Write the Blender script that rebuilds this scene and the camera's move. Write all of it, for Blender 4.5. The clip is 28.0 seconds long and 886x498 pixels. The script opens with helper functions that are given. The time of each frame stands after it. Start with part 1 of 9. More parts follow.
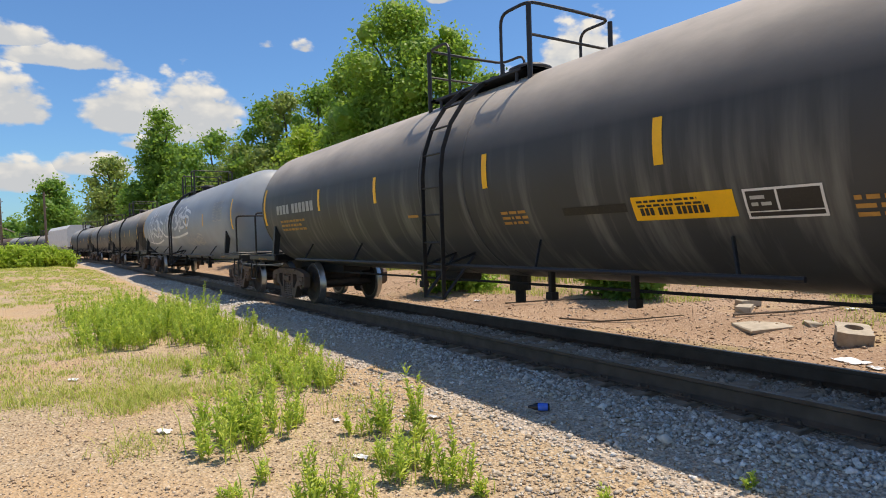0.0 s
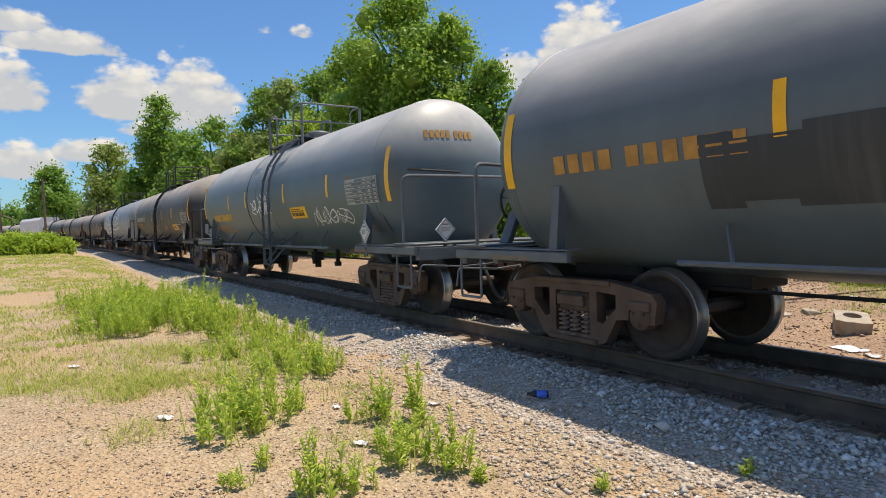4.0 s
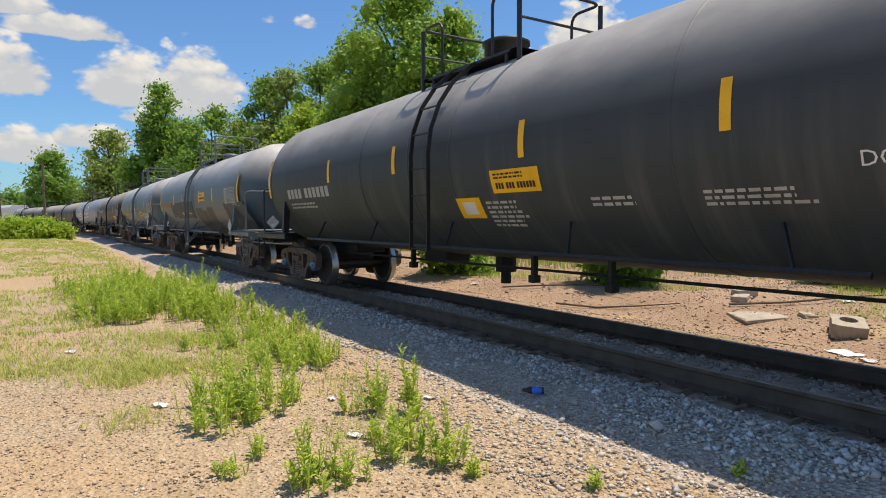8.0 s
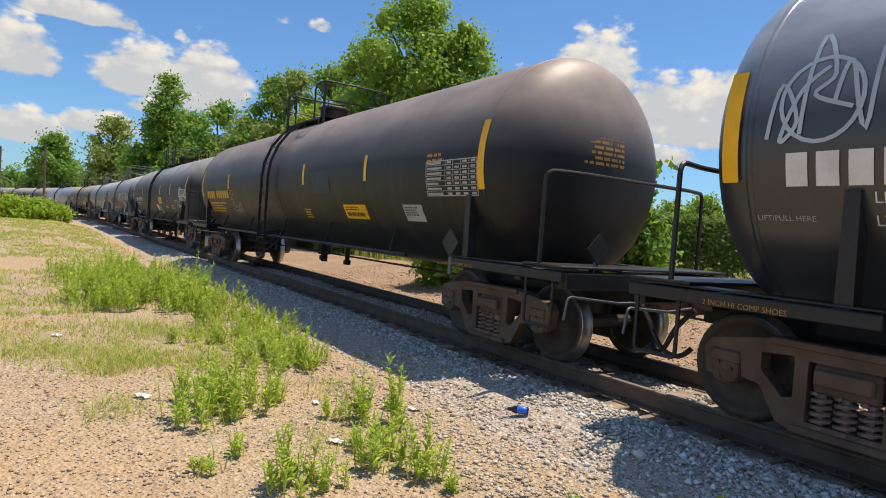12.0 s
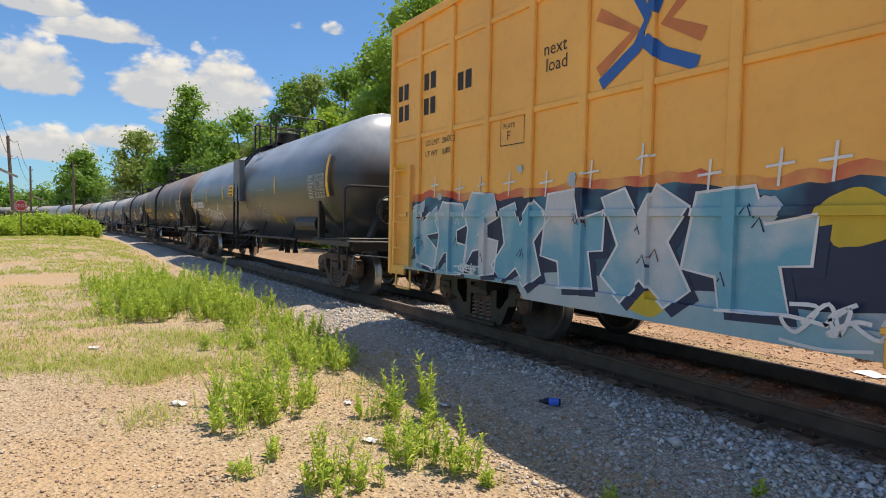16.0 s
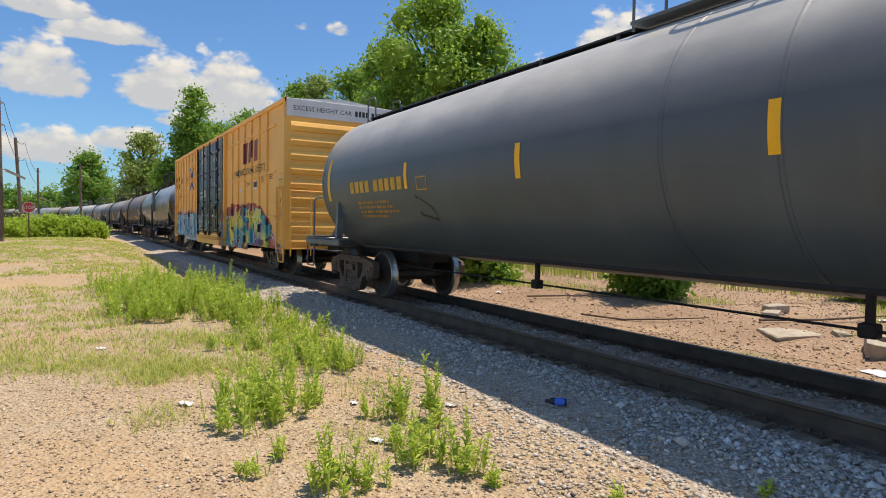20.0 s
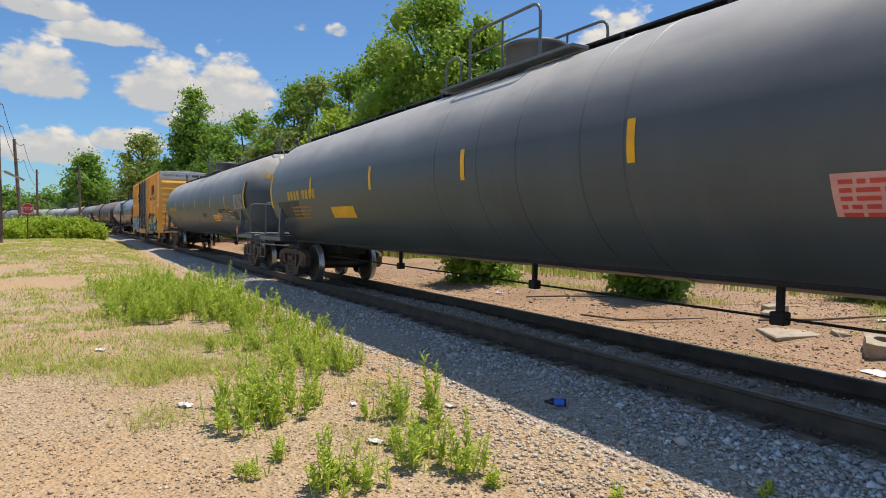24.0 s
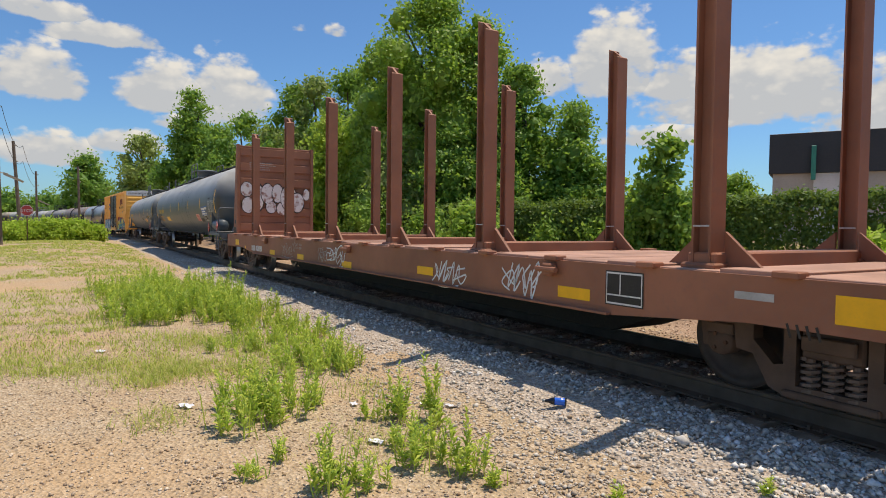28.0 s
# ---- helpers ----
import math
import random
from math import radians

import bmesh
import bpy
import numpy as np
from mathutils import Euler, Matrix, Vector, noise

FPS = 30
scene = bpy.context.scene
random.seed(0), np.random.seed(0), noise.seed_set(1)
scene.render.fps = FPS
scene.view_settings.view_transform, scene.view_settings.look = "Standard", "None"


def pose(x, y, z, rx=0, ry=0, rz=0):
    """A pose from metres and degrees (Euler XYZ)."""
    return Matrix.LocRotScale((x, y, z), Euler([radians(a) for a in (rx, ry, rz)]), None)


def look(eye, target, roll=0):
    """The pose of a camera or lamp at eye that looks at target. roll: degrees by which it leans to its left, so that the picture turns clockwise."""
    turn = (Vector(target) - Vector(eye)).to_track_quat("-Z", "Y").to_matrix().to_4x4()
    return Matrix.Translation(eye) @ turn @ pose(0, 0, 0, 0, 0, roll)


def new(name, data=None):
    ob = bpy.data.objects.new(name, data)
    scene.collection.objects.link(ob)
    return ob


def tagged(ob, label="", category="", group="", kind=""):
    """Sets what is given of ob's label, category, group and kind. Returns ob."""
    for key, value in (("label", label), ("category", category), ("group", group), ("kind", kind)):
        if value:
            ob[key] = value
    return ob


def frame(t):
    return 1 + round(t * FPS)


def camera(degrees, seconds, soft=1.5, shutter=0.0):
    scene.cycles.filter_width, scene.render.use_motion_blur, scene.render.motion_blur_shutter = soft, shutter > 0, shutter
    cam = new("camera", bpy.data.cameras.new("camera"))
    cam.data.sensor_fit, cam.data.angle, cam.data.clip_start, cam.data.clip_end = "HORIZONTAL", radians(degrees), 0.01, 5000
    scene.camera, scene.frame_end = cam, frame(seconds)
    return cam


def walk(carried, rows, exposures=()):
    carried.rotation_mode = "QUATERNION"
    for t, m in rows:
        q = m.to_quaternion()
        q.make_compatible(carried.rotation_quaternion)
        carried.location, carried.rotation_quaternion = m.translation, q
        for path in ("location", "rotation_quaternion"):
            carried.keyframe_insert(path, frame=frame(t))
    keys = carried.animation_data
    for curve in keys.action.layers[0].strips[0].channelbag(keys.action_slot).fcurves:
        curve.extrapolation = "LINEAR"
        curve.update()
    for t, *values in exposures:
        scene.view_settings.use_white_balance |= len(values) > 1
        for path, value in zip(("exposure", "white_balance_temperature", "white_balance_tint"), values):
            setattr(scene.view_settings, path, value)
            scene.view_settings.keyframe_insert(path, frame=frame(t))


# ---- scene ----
cam = camera(71.39, 28.0, 1.0)

PATH = [
    (0, pose(0, 0, 1.439, 88.83, 1.75, -33.11)),
    (0.5, pose(0, 0, 1.439, 88.60, 1.79, -33.11)),
    (1, pose(0, 0, 1.439, 88.60, 1.81, -33.10)),
    (1.5, pose(0, 0, 1.439, 88.60, 1.80, -33.14)),
    (2, pose(0, 0, 1.439, 88.40, 1.83, -33.14)),
    (2.5, pose(0, 0, 1.439, 88.00, 1.78, -33.16)),
    (3, pose(0, 0, 1.439, 87.68, 1.75, -33.16)),
    (3.5, pose(0, 0, 1.439, 87.61, 1.81, -33.17)),
    (5.5, pose(0, 0, 1.439, 88.31, 0.84, -33.03)),
    (6, pose(0, 0, 1.439, 88.42, 0.82, -33.03)),
    (6.5, pose(0, 0, 1.439, 88.15, 0.63, -33.04)),
    (7, pose(0, 0, 1.439, 88.13, 0.63, -33.07)),
    (7.5, pose(0, 0, 1.439, 87.71, 0.41, -33.19)),
    (8, pose(0, 0, 1.439, 87.18, 0.26, -33.18)),
    (8.5, pose(0, 0, 1.439, 87.78, -0.14, -32.96)),
    (9, pose(0, 0, 1.439, 89.04, -1.03, -32.60)),
    (9.5, pose(0, 0, 1.439, 89.16, -1.75, -32.61)),
    (10, pose(0, 0, 1.439, 88.36, -2.63, -32.78)),
    (10.5, pose(0, 0, 1.439, 88.18, -3.39, -32.77)),
    (11, pose(0, 0, 1.439, 88.24, -3.98, -32.82)),
    (11.5, pose(0, 0, 1.439, 88.27, -4.12, -32.92)),
    (12, pose(0, 0, 1.439, 88.33, -4.22, -33.34)),
    (12.5, pose(0, 0, 1.439, 88.31, -4.18, -34.24)),
    (13, pose(0, 0, 1.439, 88.58, -4.40, -35.22)),
    (13.5, pose(0, 0, 1.439, 89.06, -4.20, -36.37)),
    (15.5, pose(0, 0, 1.439, 87.85, -1.26, -32.05)),
    (16, pose(0, 0, 1.439, 87.85, -1.21, -31.26)),
    (16.5, pose(0, 0, 1.439, 87.85, -1.15, -30.84)),
    (17, pose(0, 0, 1.439, 87.84, -1.13, -30.78)),
    (17.5, pose(0, 0, 1.439, 87.82, -1.11, -30.72)),
    (18, pose(0, 0, 1.439, 87.87, -1.06, -30.72)),
    (18.5, pose(0, 0, 1.439, 87.85, -1.10, -30.72)),
    (19, pose(0, 0, 1.439, 87.90, -1.10, -30.78)),
    (19.5, pose(0, 0, 1.439, 87.86, -1.04, -30.78)),
    (20, pose(0, 0, 1.439, 87.84, -1.01, -30.77)),
    (20.5, pose(0, 0, 1.439, 87.83, -1.01, -30.77)),
    (21, pose(0, 0, 1.439, 87.83, -1.01, -30.77)),
    (21.5, pose(0, 0, 1.439, 87.83, -0.99, -30.77)),
    (22, pose(0, 0, 1.439, 87.81, -0.87, -30.80)),
    (22.5, pose(0, 0, 1.439, 87.84, -0.89, -30.80)),
    (24.5, pose(0, 0, 1.439, 87.91, -0.90, -30.85)),
    (25, pose(0, 0, 1.439, 87.82, -0.84, -30.84)),
    (25.5, pose(0, 0, 1.439, 87.91, -0.75, -30.85)),
    (26, pose(0, 0, 1.439, 87.91, -0.73, -30.86)),
    (26.5, pose(0, 0, 1.439, 87.94, -0.69, -30.88)),
    (27, pose(0, 0, 1.439, 87.91, -0.65, -30.88)),
    (27.5, pose(0, 0, 1.439, 87.89, -0.64, -30.88)),
    (28, pose(0, 0, 1.439, 87.89, -0.64, -30.88)),
]
BALANCE = (7800, 12)      # white balance
walk(cam, PATH, [(0, 0.27, *BALANCE), (15, 0.27, *BALANCE), (16.5, 0.31, *BALANCE), (19, 0.28, *BALANCE), (24.5, 0.16, *BALANCE), (28, 0.13, *BALANCE)])

# ---- world, sun and sky ----
SUN_DIR = Vector((0.305, -0.03, 0.95)).normalized()      # towards the sun, high behind the train
world = bpy.data.worlds.new("sky")
scene.world = world
world.use_nodes = True


def sky_nodes():
    nt = world.node_tree
    nt.nodes.clear()
    N, L = nt.nodes.new, nt.links.new
    out, bg = N("ShaderNodeOutputWorld"), N("ShaderNodeBackground")
    sky = N("ShaderNodeTexSky")
    sky.sky_type, sky.sun_disc = "NISHITA", False
    sky.sun_elevation = math.asin(SUN_DIR.z)
    sky.sun_rotation = math.atan2(SUN_DIR.x, SUN_DIR.y)
    sky.air_density, sky.dust_density, sky.ozone_density = 1.0, 0.6, 2.4
    co = N("ShaderNodeTexCoord")
    sep = N("ShaderNodeSeparateXYZ")
    L(co.outputs["Generated"], sep.inputs[0])

    def m(op, a, b=None, c=None):
        n = N("ShaderNodeMath")
        n.operation = op
        for i, v in enumerate((a, b, c)):
            if v is None:
                continue
            if isinstance(v, (int, float)):
                n.inputs[i].default_value = v
            else:
                L(v, n.inputs[i])
        return n.outputs[0]

    az = m("DEGREES", m("ARCTAN2", sep.outputs[0], sep.outputs[1]))
    el = m("DEGREES", m("ARCSINE", sep.outputs[2]))
    comb = N("ShaderNodeCombineXYZ")
    L(az, comb.inputs[0])
    L(m("MULTIPLY", el, 1.6), comb.inputs[1])
    big, fine = N("ShaderNodeTexNoise"), N("ShaderNodeTexNoise")
    for n, sc, det in ((big, 0.30, 6.0), (fine, 1.1, 5.0)):
        L(comb.outputs[0], n.inputs["Vector"])
        n.inputs["Scale"].default_value, n.inputs["Detail"].default_value = sc, det
        n.inputs["Roughness"].default_value = 0.56
    puff = N("ShaderNodeTexVoronoi")
    puff.feature = "SMOOTH_F1"
    L(comb.outputs[0], puff.inputs["Vector"])
    puff.inputs["Scale"].default_value, puff.inputs["Detail"].default_value, puff.inputs["Smoothness"].default_value = 0.55, 2.0, 0.6
    # cumulus all round the sky, unseen ones behind the camera added as fill light: azimuth, elevation of the base, half
    # width, height
    clouds = [(2.2, 14.4, 4.8, 1.8), (-2.0, 15.6, 4.0, 1.6), (-2.2, 10.4, 3.8, 3.9), (6.4, 10.3, 3.8, 3.9), (11.6, 10.0, 4.6, 5.2), (9.0, 10.0, 3.0, 3.0), (17.9, 16.9, 1.3, 0.9, 0.42), (20.8, 16.8, 1.6, 1.3, 0.55),
              (-1.5, 5.0, 4.4, 2.6), (4.0, 6.2, 3.8, 1.9), (7.6, 8.2, 2.0, 1.2), (46.0, 13.2, 4.6, 6.6), (40.2, 12.6, 3.0, 3.0), (57.5, 10.2, 9.8, 5.8), (51.5, 11.8, 3.4, 3.8),
              (50.5, 7.6, 6.0, 1.6), (68.0, 8.5, 7.0, 5.5), (-12.0, 5.0, 6.0, 5.0), (33.5, 20.9, 1.6, 1.3),
              (53.0, 22.3, 3.5, 1.6), (90.0, 8.0, 12.0, 8.0), (-38.0, 9.0, 12.0, 8.0), (-80.0, 12.0, 14.0, 9.0), (140.0, 10.0, 18.0, 9.0),
              (-25.0, 24.0, 8.0, 5.0), (-58.0, 28.0, 13.0, 8.0), (-110.0, 22.0, 15.0, 10.0), (-150.0, 14.0, 15.0, 10.0), (-135.0, 38.0, 18.0, 9.0), (-75.0, 46.0, 18.0, 9.0),
              (115.0, 28.0, 14.0, 8.0), (165.0, 30.0, 12.0, 8.0), (70.0, 36.0, 14.0, 7.0), (10.0, 42.0, 10.0, 5.0), (-170.0, 50.0, 25.0, 9.0)]
    total, rise = None, None
    for a, e, w, h, *thick in clouds:
        dx = m("DIVIDE", m("SUBTRACT", az, a), w)
        dy = m("DIVIDE", m("SUBTRACT", el, e), h)
        up = m("MAXIMUM", dy, 0.0)
        dn = m("MULTIPLY", m("MINIMUM", dy, 0.0), 3.0)
        r = m("ADD", m("MULTIPLY", dx, dx), m("ADD", m("MULTIPLY", up, up), m("MULTIPLY", dn, dn)))
        d = m("SUBTRACT", thick[0] if thick else 1.0, r)
        if total is None:
            total, rise = d, dy
        else:
            over = m("GREATER_THAN", d, total)
            rise = m("ADD", m("MULTIPLY", over, dy), m("MULTIPLY", m("SUBTRACT", 1.0, over), rise))
            total = m("MAXIMUM", total, d)
    lump = m("SUBTRACT", 0.55, puff.outputs["Distance"])
    dens = m("ADD", m("MULTIPLY", total, 1.05), m("ADD", m("MULTIPLY", m("SUBTRACT", big.outputs[0], 0.5), 1.25), m("ADD", m("MULTIPLY", lump, 0.55), m("MULTIPLY", m("SUBTRACT", fine.outputs[0], 0.5), 0.7))))
    dens = m("MINIMUM", dens, m("MULTIPLY", m("ADD", total, 0.5), 2.0))
    ramp = N("ShaderNodeMapRange")
    ramp.interpolation_type = "SMOOTHSTEP"
    L(dens, ramp.inputs[0])
    ramp.inputs[1].default_value, ramp.inputs[2].default_value = -0.05, 0.48
    # greyer bases, white crowns, soft lumps
    shade = N("ShaderNodeMapRange")
    L(m("ADD", rise, m("ADD", m("MULTIPLY", lump, 0.9), m("MULTIPLY", m("SUBTRACT", big.outputs[0], 0.5), 1.8))), shade.inputs[0])
    shade.inputs[1].default_value, shade.inputs[2].default_value = 0.75, -0.15
    white = N("ShaderNodeMix")
    white.data_type = "RGBA"
    L(shade.outputs[0], white.inputs[0])
    white.inputs[6].default_value = (4.6, 4.85, 5.05, 1)
    white.inputs[7].default_value = (3.05, 3.5, 4.15, 1)
    # the sky's own blue, a little deeper overhead
    tint = N("ShaderNodeMix")
    tint.data_type, tint.blend_type = "RGBA", "MULTIPLY"
    tint.inputs[0].default_value = 1.0
    L(sky.outputs[0], tint.inputs[6])
    tint.inputs[7].default_value = SKY_TINT
    mix = N("ShaderNodeMix")
    mix.data_type = "RGBA"
    L(ramp.outputs[0], mix.inputs[0])
    L(tint.outputs[2], mix.inputs[6])
    L(white.outputs[2], mix.inputs[7])
    L(mix.outputs[2], bg.inputs[0])
    bg.inputs[1].default_value = SKY_STRENGTH
    L(bg.outputs[0], out.inputs[0])


SKY_TINT = (0.37, 0.65, 0.95, 1)
SKY_STRENGTH = 0.145
sky_nodes()
sun = new("sun", bpy.data.lights.new("sun", "SUN"))
sun.data.energy, sun.data.angle, sun.data.color = 4.1, radians(0.55), (1.0, 0.955, 0.88)
sun.matrix_world = look(SUN_DIR * 60, (0, 0, 0))
scene.view_settings.exposure = 0.0


# ---- the plan ----
RAIL_X, CENTRE, GAUGE = 5.247, 5.954, 1.415     # near rail, track centre
BEND, RADIUS = 55.0, 400.0                      # the track bends to the left from here on


def on_track(s):
    """Place and heading (degrees) at s metres along the track."""
    if s <= BEND:
        return CENTRE, s, 0.0
    a = (s - BEND) / RADIUS
    return CENTRE - RADIUS * (1 - math.cos(a)), BEND + RADIUS * math.sin(a), math.degrees(a)


def run(t):
    """How far the train has gone after t seconds."""
    return 5.95 * t + 0.0127 * t * t


def track_x(y):
    if y <= BEND:
        return CENTRE
    return CENTRE - RADIUS * (1 - math.sqrt(max(0.0, 1 - min(1.0, ((y - BEND) / RADIUS)) ** 2)))


def smooth(a, b, x):
    u = min(1.0, max(0.0, (x - a) / (b - a)))
    return u * u * (3 - 2 * u)


def ground_z(x, y):
    d = x - track_x(y)
    z = -0.33 + 0.05 * noise.noise((x * 0.35, y * 0.35, 1.7)) + 0.018 * noise.noise((x * 1.6, y * 1.6, 4.1))
    z += 0.46 * smooth(14, 48, y) * smooth(-2.0, -5.5, d)                   # the lot rises slightly into the distance
    z += 0.17 * smooth(-2.7, -1.55, d) * (1 - smooth(1.7, 2.6, d))          # ballast
    z -= 0.10 * math.exp(-((d + 0.90) / 0.19) ** 2) + 0.055 * (1 - smooth(0.62, 0.9, abs(d)))  # swept low beside the near rail
    z += smooth(1.8, 4.0, d) * (0.28 + 0.5 * smooth(4, 16, d) + 0.10 * noise.noise((x * 0.5, y * 0.5, 9.0)))
    z += 0.5 * math.exp(-((d - 5.5) / 1.6) ** 2) * max(0.0, noise.noise((y * 0.16, 3.3, 0.0)) + 0.1)
    return z


# ---- materials ----
def nodes_of(name):
    mat = bpy.data.materials.new(name)
    mat.use_nodes = True
    nt = mat.node_tree
    return mat, nt, nt.nodes["Principled BSDF"]


def ramp_node(nt, fac, stops):
    r = nt.nodes.new("ShaderNodeValToRGB")
    el = r.color_ramp.elements
    while len(el) < len(stops):
        el.new(0.5)
    for e, (p, c) in zip(el, stops):
        e.position, e.color = p, (*c, 1)
    nt.links.new(fac, r.inputs[0])
    return r.outputs[0]


def noise_node(nt, scale, detail=4.0, rough=0.55, stretch=(1, 1, 1), space="Object", kind="ShaderNodeTexNoise"):
    co, mp, n = nt.nodes.new("ShaderNodeTexCoord"), nt.nodes.new("ShaderNodeMapping"), nt.nodes.new(kind)
    mp.inputs["Scale"].default_value = stretch
    nt.links.new(co.outputs[space], mp.inputs[0])
    nt.links.new(mp.outputs[0], n.inputs["Vector"])
    n.inputs["Scale"].default_value = scale
    if kind == "ShaderNodeTexNoise":
        n.inputs["Detail"].default_value, n.inputs["Roughness"].default_value = detail, rough
    return n


def mix_node(nt, fac, a, b, mode="MIX"):
    n = nt.nodes.new("ShaderNodeMix")
    n.data_type, n.blend_type = "RGBA", mode
    for i, v in ((0, fac), (6, a), (7, b)):
        if isinstance(v, (int, float)):
            n.inputs[i].default_value = v
        elif isinstance(v, tuple):
            n.inputs[i].default_value = (*v, 1)
        else:
            nt.links.new(v, n.inputs[i])
    return n.outputs[2]


def bump(nt, bsdf, height, strength=0.3, dist=0.01):
    b = nt.nodes.new("ShaderNodeBump")
    b.inputs["Strength"].default_value, b.inputs["Distance"].default_value = strength, dist
    nt.links.new(height, b.inputs["Height"])
    nt.links.new(b.outputs[0], bsdf.inputs["Normal"])


def paint(name, col, rough=0.5, metal=0.0, vary=0.25, scale=1.2, grime=(0.1, 0.08, 0.06), dirt=0.25, spec=0.5, relief=0.15):
    """Painted or plain surface with blotches, fine grain and some grime."""
    mat, nt, b = nodes_of(name)
    n1, n2 = noise_node(nt, scale, 5), noise_node(nt, scale * 14, 6, 0.65)
    dark = tuple(c * (1 - vary) for c in col)
    light = tuple(min(1, c * (1 + vary)) for c in col)
    c1 = ramp_node(nt, n1.outputs[0], [(0.3, dark), (0.7, light)])
    f = nt.nodes.new("ShaderNodeMapRange")
    f.inputs[1].default_value, f.inputs[2].default_value, f.inputs[4].default_value = 0.5, 0.8, dirt
    nt.links.new(n2.outputs[0], f.inputs[0])
    nt.links.new(mix_node(nt, f.outputs[0], c1, grime), b.inputs["Base Color"])
    b.inputs["Roughness"].default_value, b.inputs["Metallic"].default_value = rough, metal
    b.inputs["Specular IOR Level"].default_value = spec
    if relief:
        bump(nt, b, n2.outputs[0], relief, 0.004)
    return mat


def tank_paint(name, col, rust=0.3, streak=0.35, rough=0.45, top=(0.42, 0.33, 0.26), pale=(0.3, 0.3, 0.29), spec=0.24):
    """Weathered tank shell: vertical run-down streaks, faint patches, dusty brown cap that also paints in sunlit
    paleness.
    """
    mat, nt, b = nodes_of(name)
    co, sep = nt.nodes.new("ShaderNodeTexCoord"), nt.nodes.new("ShaderNodeSeparateXYZ")
    nt.links.new(co.outputs["Object"], sep.inputs[0])
    blot = noise_node(nt, 0.8, 5)
    runs = noise_node(nt, 1.0, 5, 0.6, (0.6, 4.5, 0.35))
    grain = noise_node(nt, 30, 4)
    base = ramp_node(nt, blot.outputs[0], [(0.3, tuple(c * 0.82 for c in col)), (0.72, tuple(c * 1.15 for c in col))])
    # streaks on the lower flank
    low = nt.nodes.new("ShaderNodeMapRange")
    nt.links.new(sep.outputs[2], low.inputs[0])
    low.inputs[1].default_value, low.inputs[2].default_value = 2.6, 1.7
    sm = nt.nodes.new("ShaderNodeMapRange")
    nt.links.new(runs.outputs[0], sm.inputs[0])
    sm.inputs[1].default_value, sm.inputs[2].default_value, sm.inputs[4].default_value = 0.5, 0.75, streak
    mul = nt.nodes.new("ShaderNodeMath")
    mul.operation = "MULTIPLY"
    nt.links.new(low.outputs[0], mul.inputs[0])
    nt.links.new(sm.outputs[0], mul.inputs[1])
    base = mix_node(nt, mul.outputs[0], base, pale)
    # dusty, rusty cap, with the sunlit upper flank's paleness painted in by height
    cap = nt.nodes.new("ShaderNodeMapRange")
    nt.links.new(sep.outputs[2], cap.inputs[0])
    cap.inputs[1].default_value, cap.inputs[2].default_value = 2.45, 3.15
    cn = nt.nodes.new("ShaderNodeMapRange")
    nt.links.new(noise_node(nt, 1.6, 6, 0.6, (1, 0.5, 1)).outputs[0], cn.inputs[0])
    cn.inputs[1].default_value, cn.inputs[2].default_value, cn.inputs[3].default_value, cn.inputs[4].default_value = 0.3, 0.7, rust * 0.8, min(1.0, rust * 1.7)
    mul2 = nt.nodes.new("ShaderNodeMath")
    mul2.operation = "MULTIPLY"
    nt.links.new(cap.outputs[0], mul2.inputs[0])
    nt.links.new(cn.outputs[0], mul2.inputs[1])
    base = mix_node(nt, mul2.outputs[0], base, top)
    nt.links.new(base, b.inputs["Base Color"])
    rr = nt.nodes.new("ShaderNodeMapRange")
    nt.links.new(blot.outputs[0], rr.inputs[0])
    rr.inputs[3].default_value, rr.inputs[4].default_value = rough - 0.08, rough + 0.14
    nt.links.new(rr.outputs[0], b.inputs["Roughness"])
    b.inputs["Specular IOR Level"].default_value = spec
    bump(nt, b, mix_node(nt, 0.3, blot.outputs[0], grain.outputs[0]), 0.10, 0.02)
    return mat


def speckle(name, cols, cell, rough=0.9, big=(), relief=0.6, soft=0.25):
    """Gravel and dirt: voronoi grains of several colours over broad stains."""
    mat, nt, b = nodes_of(name)
    v = noise_node(nt, cell, kind="ShaderNodeTexVoronoi")
    v2 = noise_node(nt, cell * 2.7, kind="ShaderNodeTexVoronoi")
    sp = nt.nodes.new("ShaderNodeSeparateColor")
    nt.links.new(v.outputs["Color"], sp.inputs[0])
    stops = [(i / max(1, len(cols) - 1), c) for i, c in enumerate(cols)]
    c = ramp_node(nt, sp.outputs[0], stops)
    sp2 = nt.nodes.new("ShaderNodeSeparateColor")
    nt.links.new(v2.outputs["Color"], sp2.inputs[0])
    c = mix_node(nt, 0.4, c, ramp_node(nt, sp2.outputs[1], stops))
    for col, sc, lo, hi, amt in big:
        n = noise_node(nt, sc, 6, 0.6)
        f = nt.nodes.new("ShaderNodeMapRange")
        nt.links.new(n.outputs[0], f.inputs[0])
        f.inputs[1].default_value, f.inputs[2].default_value, f.inputs[4].default_value = lo, hi, amt
        c = mix_node(nt, f.outputs[0], c, col)
    nt.links.new(c, b.inputs["Base Color"])
    b.inputs["Roughness"].default_value = rough
    b.inputs["Specular IOR Level"].default_value = 0.2
    bump(nt, b, v.outputs["Distance"], relief, 0.03)
    return mat


